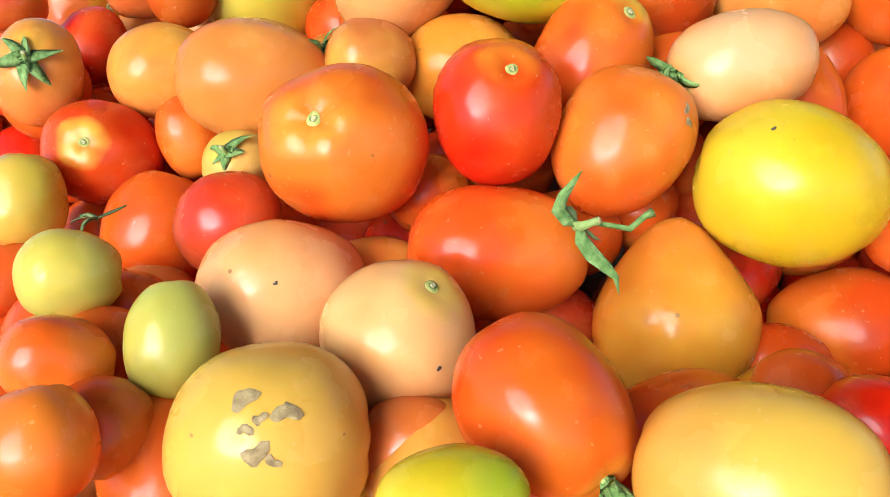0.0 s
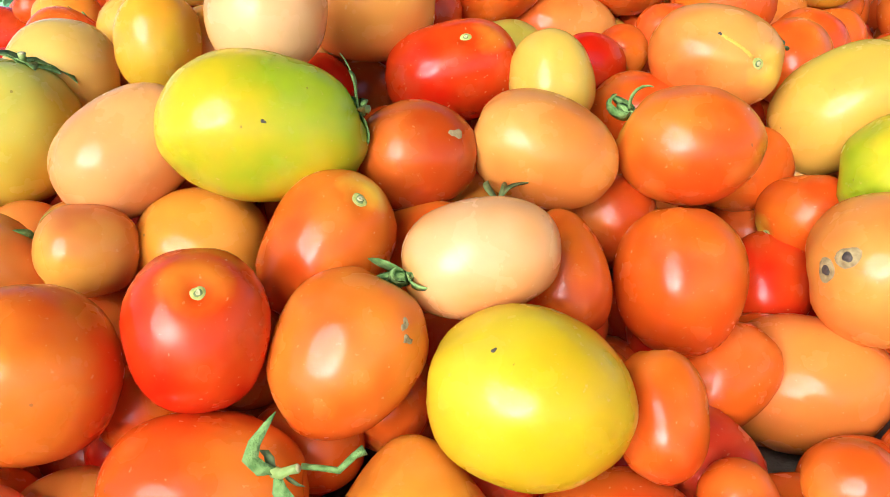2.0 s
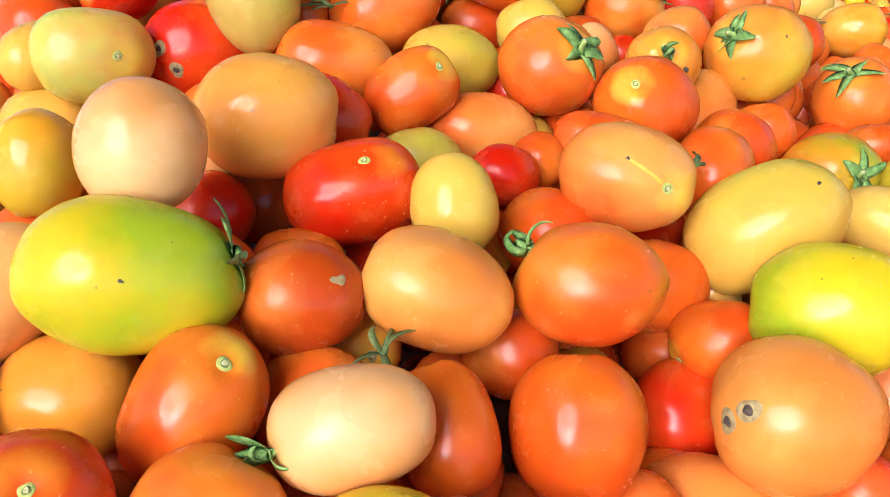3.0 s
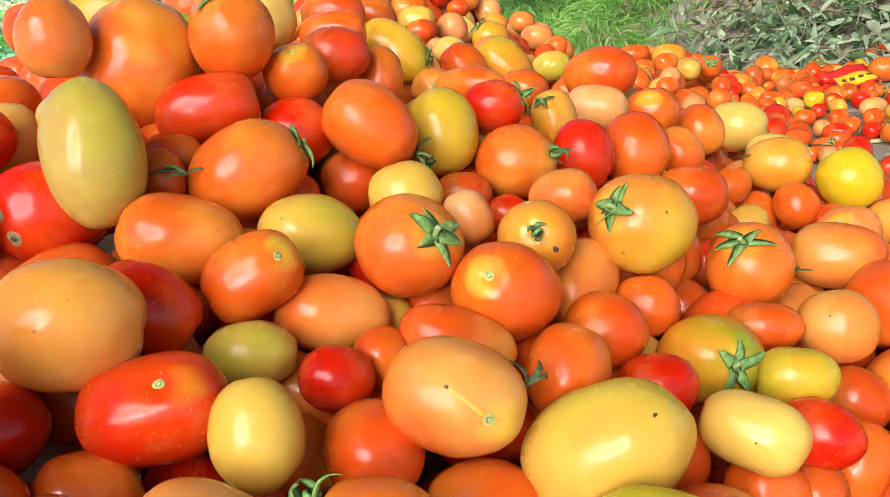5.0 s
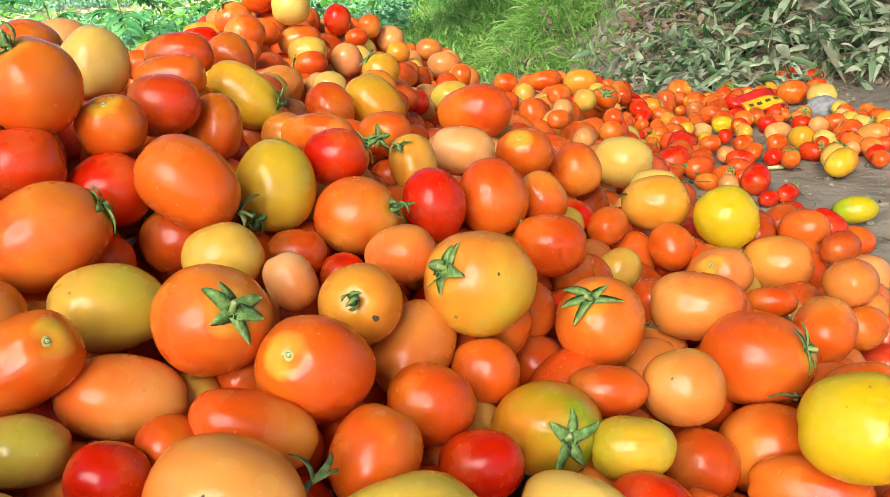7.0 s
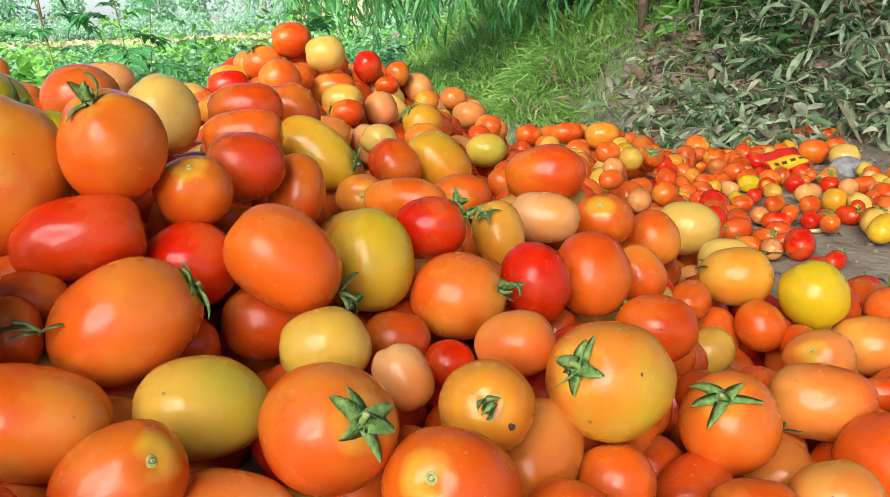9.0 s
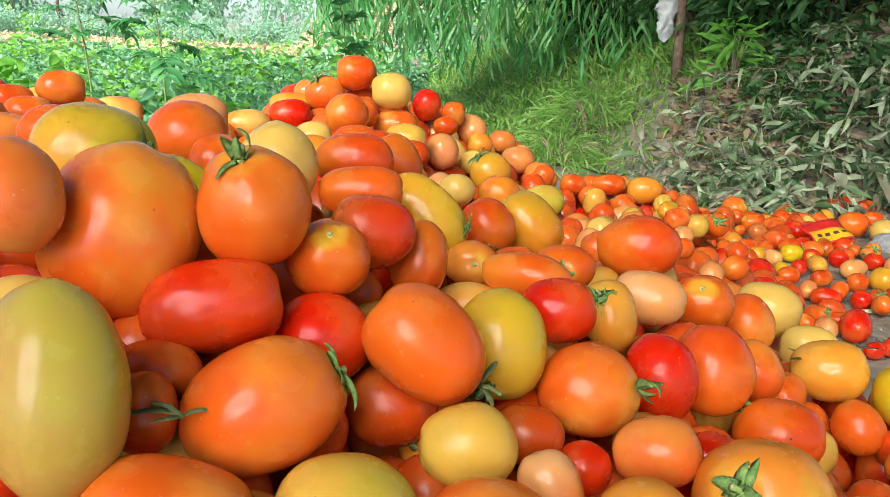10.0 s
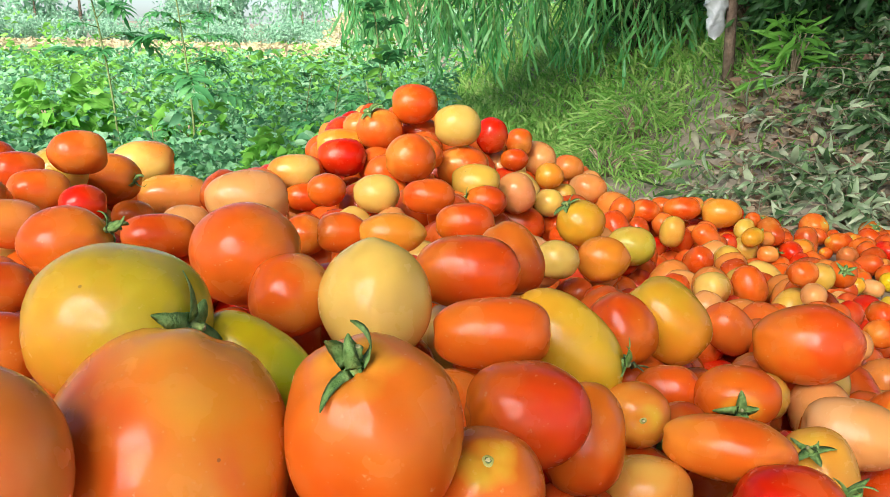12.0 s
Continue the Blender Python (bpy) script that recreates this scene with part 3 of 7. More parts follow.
tomato("o", 0.259, 0.563, 0.170, 0.0318, 0.0178, -7, -23)
tomato("t", 0.315, 0.554, 0.151, 0.0260, 0.0231, -137, -50)
tomato("t", 0.350, 0.608, 0.146, 0.0259, 0.0243, -9, -4)
tomato("z", 0.418, 0.615, 0.116, 0.0327, 0.0285, -15, 0, calyx=(-80, 15))
tomato("r", 0.370, 0.574, 0.125, 0.0237, 0.0193, -11, -3)
tomato("c", 0.410, 0.534, 0.113, 0.0290, 0.0209, -31, -13, marks=[("split", -112, 14)])
tomato("r", 0.457, 0.552, 0.096, 0.0253, 0.0196, -34, -11)
tomato("q", 0.458, 0.583, 0.115, 0.0234, 0.0182, -19, 2)
tomato("d", 0.518, 0.622, 0.071, 0.0238, 0.0238, -26, 7)
tomato("l", 0.567, 0.739, 0.126, 0.0351, 0.0259, -26, -3)
tomato("o", 0.480, 0.700, 0.141, 0.0319, 0.0308, -111, -67, calyx=(-131, 54))
tomato("l", 0.511, 0.636, 0.119, 0.0261, 0.0247, -23, 3, marks=[("split", -133, 36)])
tomato("o", 0.585, 0.683, 0.106, 0.0388, 0.0329, -32, -7, calyx=(-44, 25))
tomato("y", 0.589, 0.573, 0.112, 0.0349, 0.0325, -31, 8)
tomato("o", 0.570, 0.636, 0.065, 0.0329, 0.0299, -26, 7)
tomato("d", 0.569, 0.586, 0.066, 0.0361, 0.0200, -33, -1)
tomato("d", 0.461, 0.634, 0.125, 0.0249, 0.0162, -18, 1)
tomato("v", 0.152, 0.558, 0.178, 0.0244, 0.0178, 8, -10)
tomato("r", 0.102, 0.564, 0.206, 0.0282, 0.0239, 0, -40)
tomato("o", 0.147, 0.681, 0.246, 0.0378, 0.0298, 14, 19, calyx=(11, 22))
tomato("r", 0.174, 0.742, 0.256, 0.0266, 0.0244, 1, -3)
tomato("r", 0.122, 0.722, 0.280, 0.0337, 0.0232, 10, 4)
tomato("o", 0.225, 0.721, 0.260, 0.0338, 0.0268, -19, -39)
tomato("q", 0.275, 0.768, 0.242, 0.0320, 0.0286, -107, -74, calyx=(-123, -35))
tomato("k", 0.242, 0.686, 0.221, 0.0245, 0.0210, -7, 0)
tomato("d", 0.211, 0.738, 0.220, 0.0248, 0.0222, -7, 2)
tomato("o", 0.328, 0.759, 0.217, 0.0298, 0.0278, -11, -2, calyx=(-36, 16))
tomato("r", 0.386, 0.791, 0.210, 0.0279, 0.0239, -77, -70)
tomato("t", 0.435, 0.819, 0.204, 0.0308, 0.0278, -78, -70)
tomato("o", 0.482, 0.849, 0.190, 0.0234, 0.0204, -49, -55)
tomato("t", 0.471, 0.790, 0.169, 0.0294, 0.0253, -23, 3, calyx=(140, 27), marks=[("split", -105, 21)])
tomato("o", 0.075, 0.759, 0.308, 0.0448, 0.0410, -134, -64, form="rib", flush=(0.75, 0.33, 0.03), side=(-15, 10), scar=(65, 58))
tomato("o", 0.140, 0.747, 0.323, 0.0309, 0.0285, -88, -79, calyx=(-120, 64), form="curl")
tomato("t", 0.178, 0.762, 0.293, 0.0222, 0.0208, -2, 1, scar=(-91, 54))
tomato("t", 0.205, 0.807, 0.298, 0.0254, 0.0225, -5, 2, flush=(0.68, 0.030, 0.008), side=(-50, 20))
tomato("t", 0.236, 0.830, 0.276, 0.0246, 0.0192, -96, -68)
tomato("w", 0.253, 0.916, 0.286, 0.0349, 0.0229, -23, -40, calyx=(-24, -12), flush=(0.76, 0.44, 0.03), side=(-90, 40))
tomato("c", 0.150, 0.878, 0.325, 0.0279, 0.0260, -92, -75)
tomato("o", 0.090, 0.931, 0.333, 0.0288, 0.0266, 4, -2)
tomato("p", 0.081, 1.069, 0.335, 0.0273, 0.0186, 4, 0)
tomato("q", 0.050, 0.821, 0.335, 0.0345, 0.0314, 9, -3, calyx=(-26, 7), flush=(0.72, 0.26, 0.02), side=(-150, -20))
tomato("l", 0.036, 0.717, 0.332, 0.0263, 0.0230, -92, -79)
tomato("v", 0.070, 0.639, 0.273, 0.0434, 0.0280, -71, -68, scar=(70, 62))
tomato("g", 0.100, 0.826, 0.316, 0.0257, 0.0161, -12, -35)
tomato("t", 0.203, 0.939, 0.320, 0.0287, 0.0202, -8, 2)
tomato("d", 0.242, 1.001, 0.310, 0.0233, 0.0184, -35, -55)
tomato("o", 0.203, 0.870, 0.310, 0.0277, 0.0173, -9, 2)
tomato("w", 0.369, 1.056, 0.248, 0.0330, 0.0263, -36, -43, flush=(0.74, 0.22, 0.015), side=(-60, -30))
tomato("t", 0.324, 1.025, 0.254, 0.0259, 0.0222, -31, -55)
tomato("t", 0.467, 1.041, 0.233, 0.0381, 0.0297, -22, 6)
tomato("p", 0.433, 0.928, 0.220, 0.0285, 0.0214, -25, -3)
tomato("t", 0.499, 0.970, 0.203, 0.0268, 0.0241, -20, 0, scar=(-120, 47))
tomato("o", 0.558, 0.998, 0.174, 0.0273, 0.0246, -57, -65)
tomato("c", 0.652, 1.123, 0.147, 0.0349, 0.0303, -25, 2)
tomato("a", 0.632, 0.978, 0.137, 0.0336, 0.0290, -28, 3)
tomato("c", 0.666, 1.063, 0.126, 0.0292, 0.0234, -27, 3)
tomato("y", 0.690, 0.942, 0.124, 0.0326, 0.0313, -59, -54)
tomato("t", 0.622, 0.915, 0.112, 0.0238, 0.0212, -52, -56)
tomato("l", 0.728, 0.913, 0.082, 0.0341, 0.0286, -29, 3)
tomato("l", 0.642, 0.856, 0.103, 0.0287, 0.0230, -32, 6, scar=(-143, 35))
tomato("r", 0.319, 0.801, 0.251, 0.0241, 0.0210, -17, 5, calyx=(-11, 19))
tomato("a", 0.383, 0.879, 0.222, 0.0267, 0.0199, -81, -62, calyx=(-150, 55))
tomato("o", 0.282, 0.891, 0.256, 0.0193, 0.0176, -16, 4, scar=(-91, 15))
tomato("o", 0.334, 0.968, 0.235, 0.0198, 0.0153, -18, 5)
tomato("t", 0.367, 0.944, 0.239, 0.0251, 0.0199, -25, 8, calyx=(-111, 0))
tomato("d", 0.321, 0.918, 0.234, 0.0167, 0.0150, -22, 7, calyx=(-149, -7))
tomato("o", 0.307, 0.838, 0.263, 0.0300, 0.0156, -29, 0)
tomato("c", 0.270, 0.844, 0.240, 0.0247, 0.0172, -20, 6)
tomato("l", 0.351, 0.712, 0.201, 0.0238, 0.0196, -21, 9)
tomato("p", 0.281, 0.673, 0.205, 0.0182, 0.0150, -45, -55)
tomato("r", 0.313, 0.718, 0.190, 0.0155, 0.0150, -11, -2)
tomato("d", 0.285, 0.730, 0.204, 0.0198, 0.0165, -8, -3)
tomato("d", 0.096, 0.673, 0.248, 0.0182, 0.0150, -73, -66)
tomato("d", 0.099, 0.701, 0.255, 0.0205, 0.0153, 7, -4)
tomato("t", 0.252, 1.616, 0.349, 0.0306, 0.0260, -4, 3)
tomato("c", 0.296, 1.551, 0.330, 0.0293, 0.0260, -6, 3)
tomato("r", 0.371, 1.707, 0.299, 0.0261, 0.0236, -69, -85)
tomato("o", 0.208, 1.612, 0.317, 0.0293, 0.0278, -2, 2, calyx=(-144, 54))
tomato("r", 0.158, 1.558, 0.290, 0.0300, 0.0232, -2, 0)
tomato("o", 0.230, 1.463, 0.303, 0.0290, 0.0270, -3, 2)
tomato("a", 0.158, 1.624, 0.297, 0.0303, 0.0202, -2, 0)
tomato("c", 0.103, 1.495, 0.283, 0.0306, 0.0198, 1, 0)
tomato("o", 0.304, 1.553, 0.279, 0.0330, 0.0259, -7, 3)
tomato("k", 0.313, 1.509, 0.267, 0.0294, 0.0227, -10, 2)
tomato("t", 0.316, 1.459, 0.254, 0.0243, 0.0192, -11, 2, calyx=(176, 14))
tomato("c", 0.184, 1.338, 0.287, 0.0231, 0.0192, -4, 1)
tomato("o", 0.429, 1.784, 0.279, 0.0220, 0.0203, -84, -82)
tomato("t", 0.397, 1.676, 0.270, 0.0195, 0.0156, -13, 2)
tomato("p", 0.372, 1.547, 0.247, 0.0266, 0.0252, -37, -65)
tomato("p", 0.572, 1.886, 0.190, 0.0318, 0.0262, -17, 3)
tomato("l", 0.554, 1.942, 0.216, 0.0261, 0.0232, -16, 3)
tomato("a", 0.474, 1.770, 0.231, 0.0221, 0.0212, -15, 2)
tomato("w", 0.409, 1.396, 0.243, 0.0269, 0.0257, -17, 3, calyx=(-178, 50))
tomato("a", 0.388, 1.256, 0.240, 0.0247, 0.0221, -18, 4)
tomato("k", 0.529, 1.558, 0.175, 0.0323, 0.0264, -20, 4)
tomato("c", 0.331, 1.215, 0.251, 0.0207, 0.0177, -15, 3)
tomato("t", 0.231, 1.106, 0.309, 0.0212, 0.0150, -10, 2)
tomato("t", 0.381, 1.569, 0.204, 0.0346, 0.0259, -18, -17)
tomato("o", 0.231, 1.306, 0.290, 0.0256, 0.0171, -7, 1)
tomato("o", 0.143, 1.110, 0.302, 0.0185, 0.0150, -2, 0)
tomato("a", 0.177, 1.092, 0.305, 0.0237, 0.0150, -5, 1)
tomato("t", 0.113, 1.473, 0.258, 0.0227, 0.0157, 0, 0)
tomato("p", 0.323, 1.246, 0.241, 0.0254, 0.0193, -37, -54)
tomato("c", 0.424, 1.582, 0.228, 0.0197, 0.0183, -15, 3)
tomato("o", -0.066, 1.249, 0.339, 0.0232, 0.0185, 14, -2)
tomato("o", -0.070, 1.356, 0.299, 0.0331, 0.0256, 12, -2, calyx=(-16, 0))
tomato("c", -0.074, 1.577, 0.280, 0.0363, 0.0269, 10, -1)
tomato("o", -0.076, 1.173, 0.320, 0.0230, 0.0180, 16, -3)
tomato("l", -0.032, 1.508, 0.253, 0.0396, 0.0255, 8, -2)
tomato("o", -0.009, 0.980, 0.328, 0.0250, 0.0208, 14, -4, calyx=(-5, 20))
tomato("t", 0.025, 1.066, 0.311, 0.0240, 0.0153, 9, -3)
tomato("r", -0.041, 1.151, 0.315, 0.0172, 0.0150, 13, -3)
tomato("t", 0.044, 1.083, 0.278, 0.0221, 0.0198, 7, -3)
tomato("o", 0.112, 0.899, 0.321, 0.0204, 0.0204, 5, 2)
tomato("l", -0.075, 1.098, 0.313, 0.0224, 0.0168, 17, -4)
tomato("d", -0.046, 0.994, 0.300, 0.0157, 0.0151, 17, -6)
tomato("d", -0.000, 0.849, 0.316, 0.0155, 0.0150, -87, -70)
tomato("d", 0.109, 0.925, 0.292, 0.0179, 0.0150, 1, -2)
tomato("o", 0.116, 1.250, 0.267, 0.0207, 0.0187, 0, -1)
tomato("o", -0.037, 1.308, 0.273, 0.0195, 0.0154, 10, -3)
tomato("p", 0.013, 1.285, 0.273, 0.0211, 0.0151, 7, -2)
tomato("t", -0.105, 1.222, 0.329, 0.0200, 0.0150, 17, -3)
tomato("o", 0.137, 1.381, 0.283, 0.0200, 0.0171, -1, 0)
tomato("a", 0.905, 2.078, 0.106, 0.0384, 0.0296, -25, 5)
tomato("t", 0.820, 2.071, 0.117, 0.0358, 0.0228, -23, 4)
tomato("t", 0.719, 2.000, 0.128, 0.0268, 0.0226, -21, 4)
tomato("r", -0.180, 0.412, 0.119, 0.0290, 0.0254, 17, -22, scar=(-85, 30))
tomato("t", -0.152, 0.385, 0.087, 0.0282, 0.0255, -120, -59)
tomato("x", -0.101, 0.328, 0.109, 0.0219, 0.0214, 13, -11)
tomato("p", -0.074, 0.287, 0.098, 0.0319, 0.0261, 13, -17, marks=[("split", -81, 31)], flush=(0.76, 0.43, 0.170), side=(-100, 0))
tomato("p", -0.031, 0.254, 0.093, 0.0262, 0.0259, 3, -8, scar=(-20, 54), marks=[("split", -59, 2)], flush=(0.74, 0.45, 0.150), side=(-100, 40))
tomato("t", 0.005, 0.309, 0.094, 0.0353, 0.0266, 1, -9)
tomato("t", 0.012, 0.204, 0.095, 0.0282, 0.0227, -41, -41, calyx=(-56, -22))
tomato("a", 0.072, 0.305, 0.063, 0.0374, 0.0334, -103, -61, form="pear", flush=(0.76, 0.40, 0.030), side=(-70, 10))
tomato("t", 0.144, 0.318, 0.040, 0.0328, 0.0259, -17, 4)
tomato("k", 0.061, 0.172, 0.092, 0.0309, 0.0233, -21, -2)
tomato("k", -0.067, 0.211, 0.087, 0.0305, 0.0297, 9, -12, marks=[("rot", -89, 59), ("rot", -56, 46), ("rots", -77, 47), ("rots", -88, 43), ("rots", -74, 24), ("rot", -83, 29)])
tomato("o", -0.125, 0.196, 0.103, 0.0169, 0.0161, -90, -55)
tomato("o", -0.105, 0.224, 0.066, 0.0290, 0.0231, -64, -55)
tomato("h", -0.146, 0.280, 0.115, 0.0184, 0.0164, 21, -16)
tomato("o", -0.137, 0.239, 0.104, 0.0179, 0.0150, 18, -23)
tomato("h", -0.102, 0.246, 0.104, 0.0197, 0.0155, -97, -60)
tomato("g", -0.013, 0.169, 0.094, 0.0192, 0.0150, 0, -6)
tomato("l", -0.211, 0.436, 0.156, 0.0267, 0.0219, -123, -71, calyx=(-76, 31))
tomato("k", -0.204, 0.372, 0.113, 0.0217, 0.0192, -107, -67)
tomato("t", -0.242, 0.585, 0.159, 0.0334, 0.0320, 23, -10, scar=(-36, 13))
tomato("l", -0.151, 0.440, 0.149, 0.0269, 0.0241, 17, -10)
tomato("o", -0.136, 0.413, 0.122, 0.0206, 0.0159, -47, -73)
tomato("c", -0.100, 0.357, 0.124, 0.0156, 0.0151, 12, -10, calyx=(-97, 40))
tomato("t", -0.021, 0.347, 0.106, 0.0178, 0.0178, 1, -6)
tomato("d", 0.092, 0.228, 0.073, 0.0163, 0.0158, -30, -12)
tomato("o", 0.239, 0.413, 0.036, 0.0342, 0.0324, -22, 6)
tomato("t", 0.218, 0.289, 0.074, 0.0160, 0.0150, -24, 8)
tomato("d", -0.134, 0.266, 0.091, 0.0169, 0.0164, 18, -16)
tomato("d", -0.136, 0.296, 0.090, 0.0170, 0.0164, 17, -15)
tomato("d", -0.120, 0.221, 0.090, 0.0167, 0.0162, 17, -17)
tomato("b", -0.028, 0.224, 0.072, 0.0167, 0.0154, -2, -8)
tomato("r", 0.102, 0.202, 0.081, 0.0155, 0.0150, -20, 9)
tomato("d", -0.144, 0.483, 0.190, 0.0282, 0.0214, -131, -72, calyx=(-29, 38))
tomato("t", -0.193, 0.541, 0.212, 0.0243, 0.0227, 24, -10)
tomato("l", -0.195, 0.572, 0.155, 0.0206, 0.0178, 21, -12)
tomato("d", -0.250, 0.509, 0.182, 0.0197, 0.0165, 25, -9)
tomato("b", -0.191, 0.548, 0.177, 0.0199, 0.0173, 20, -9)
# fruit strewn over the bare ground
tomato("o", 1.227, 2.283, 0.030, 0.0322, 0.0300, -66, 0, scar=(-66, 27))
tomato("t", 1.570, 2.369, 0.030, 0.0343, 0.0300, 146, 0)
tomato("o", 1.436, 2.116, 0.030, 0.0360, 0.0300, 160, 0)
tomato("c", 1.461, 2.032, 0.030, 0.0344, 0.0300, -35, 0, calyx=(-35, 27))
tomato("r", 1.224, 1.844, 0.019, 0.0204, 0.0192, 71, 0, calyx=(71, 27))
tomato("p", 1.205, 1.763, 0.019, 0.0303, 0.0195, 18, 0, scar=(18, 27))
tomato("w", 1.202, 1.676, 0.023, 0.0236, 0.0226, 109, 0)
tomato("t", 1.156, 1.680, 0.017, 0.0205, 0.0174, 19, 0)
tomato("r", 1.091, 1.574, 0.017, 0.0181, 0.0172, -119, 0)
tomato("r", 1.169, 1.585, 0.017, 0.0232, 0.0174, -68, 0, calyx=(-68, 27))
tomato("r", 1.289, 1.824, 0.017, 0.0203, 0.0169, 130, 0, calyx=(130, 27))
tomato("y", 1.150, 1.886, 0.018, 0.0230, 0.0184, -17, 0, calyx=(-17, 27))
tomato("r", 1.108, 1.789, 0.015, 0.0152, 0.0152, -143, 0)
tomato("r", 1.016, 1.759, 0.018, 0.0190, 0.0180, -180, 0, calyx=(-180, 27))
tomato("o", 0.999, 1.674, 0.015, 0.0201, 0.0151, -33, 0)
tomato("a", 1.151, 1.798, 0.018, 0.0241, 0.0175, -103, 0, scar=(-103, 27))
tomato("t", 1.105, 1.710, 0.016, 0.0218, 0.0156, 14, 0)
tomato("r", 1.039, 1.592, 0.016, 0.0259, 0.0163, 150, 0)
tomato("p", 1.035, 1.639, 0.016, 0.0217, 0.0158, -127, 0, scar=(-127, 27))
tomato("t", 0.958, 1.573, 0.023, 0.0263, 0.0234, -121, 0)
tomato("o", 0.921, 1.470, 0.015, 0.0209, 0.0148, 121, 0, calyx=(121, 27))
tomato("p", 0.939, 1.434, 0.017, 0.0213, 0.0170, 65, 0)
tomato("r", 0.994, 1.357, 0.015, 0.0219, 0.0146, 35, 0, calyx=(35, 27))
tomato("r", 0.961, 1.350, 0.013, 0.0160, 0.0130, -174, 0)
tomato("o", 1.238, 2.114, 0.023, 0.0299, 0.0234, 16, 0)
tomato("t", 1.214, 2.160, 0.022, 0.0291, 0.0225, -180, 0, scar=(-180, 27))
tomato("o", 1.346, 2.250, 0.025, 0.0334, 0.0251, -104, 0, calyx=(-104, 27))
tomato("t", 1.159, 2.115, 0.013, 0.0140, 0.0130, -162, 0, scar=(-162, 27))
tomato("t", 1.640, 2.361, 0.022, 0.0269, 0.0224, 19, 0, calyx=(19, 27))
tomato("t", 1.567, 2.227, 0.020, 0.0252, 0.0196, 164, 0)
tomato("d", 1.490, 2.375, 0.018, 0.0267, 0.0178, 169, 0, calyx=(169, 27))
tomato("k", 0.696, 1.395, 0.177, 0.0171, 0.0171, 65, 0, scar=(65, 27))
tomato("t", 0.735, 1.413, 0.175, 0.0174, 0.0174, -117, 0, calyx=(-117, 27))
tomato("o", 0.643, 1.343, 0.197, 0.0162, 0.0140, 9, 0)
tomato("p", 0.638, 1.311, 0.182, 0.0172, 0.0136, -126, 0)
tomato("o", 0.692, 1.272, 0.152, 0.0162, 0.0155, 178, 0)
tomato("p", 0.643, 1.236, 0.155, 0.0190, 0.0149, 62, 0)
tomato("t", 0.700, 1.288, 0.168, 0.0178, 0.0135, 77, 0)
tomato("o", 0.621, 1.274, 0.175, 0.0153, 0.0130, -159, 0)
tomato("p", 0.997, 1.801, 0.015, 0.0195, 0.0151, -54, 0)
tomato("p", 1.093, 1.859, 0.016, 0.0203, 0.0158, 120, 0, calyx=(120, 27))
tomato("t", 0.659, 0.798, 0.095, 0.0203, 0.0129, -24, 3)
tomato("l", 0.810, 1.028, 0.081, 0.0234, 0.0186, -31, -12)
tomato("l", 0.812, 0.961, 0.074, 0.0194, 0.0152, -32, -11)
tomato("o", 0.837, 0.960, 0.078, 0.0224, 0.0159, -29, -4)
tomato("b", 0.608, 0.635, 0.098, 0.0108, 0.0096, -43, -10, calyx=(-120, 40))
tomato("g", 1.016, 1.224, 0.022, 0.0307, 0.0189, -27, 7)
tomato("b", 0.323, 0.927, 0.231, 0.0155, 0.0119, -12, 2, calyx=(-110, 20))
# the rest of the heap between them
tomato("w", 0.099, 0.257, 0.033, 0.0316, 0.0282, 81, -9, calyx=(81, 10))
tomato("t", -0.077, 0.702, 0.256, 0.0284, 0.0253, 137, 5)
tomato("o", 0.640, 0.651, 0.094, 0.0235, 0.0144, -15, 12)
tomato("a", 0.002, 0.526, 0.202, 0.0299, 0.0251, -160, 18)
tomato("o", -0.115, 0.648, 0.199, 0.0304, 0.0240, 82, -24, calyx=(82, 18))
tomato("t", 0.057, 0.236, 0.053, 0.0312, 0.0241, 10, 14)
tomato("k", -0.260, 0.712, 0.172, 0.0302, 0.0273, -66, -20, calyx=(114, 16))
tomato("l", -0.021, 0.221, 0.062, 0.0295, 0.0227, 102, 0, calyx=(-78, 6))
tomato("d", 0.644, 0.623, 0.087, 0.0281, 0.0231, 71, -18)
tomato("o", -0.056, 0.736, 0.284, 0.0269, 0.0238, -87, -16)
tomato("t", -0.185, 0.609, 0.170, 0.0267, 0.0219, -147, 12)
tomato("w", -0.061, 0.238, 0.049, 0.0312, 0.0231, -33, 14, calyx=(-33, 13))
tomato("r", -0.020, 0.701, 0.274, 0.0276, 0.0213, 48, 11, calyx=(-132, 11))
tomato("t", 0.764, 0.925, 0.073, 0.0312, 0.0219, -114, -26)
tomato("k", -0.064, 0.650, 0.245, 0.0243, 0.0195, -125, -21)
tomato("t", -0.101, 0.602, 0.199, 0.0252, 0.0187, 126, -15)
tomato("r", -0.200, 0.763, 0.196, 0.0330, 0.0244, 180, 9)
tomato("p", -0.002, 0.262, 0.055, 0.0282, 0.0221, 23, -25)
tomato("r", -0.182, 0.709, 0.173, 0.0275, 0.0225, -63, 28)
tomato("o", 0.175, 0.283, 0.045, 0.0265, 0.0223, -165, -27)
tomato("a", -0.129, 0.705, 0.210, 0.0238, 0.0211, -178, -7, scar=(-178, 9))
tomato("o", -0.055, 0.396, 0.111, 0.0292, 0.0250, 6, -4)
tomato("t", 0.004, 0.844, 0.277, 0.0297, 0.0254, -126, -13)
tomato("d", -0.128, 0.310, 0.053, 0.0319, 0.0245, -145, 7, scar=(-145, 9))
tomato("o", 0.092, 0.404, 0.126, 0.0289, 0.0242, 150, -24)
tomato("l", 0.272, 1.224, 0.252, 0.0312, 0.0266, 7, 23)
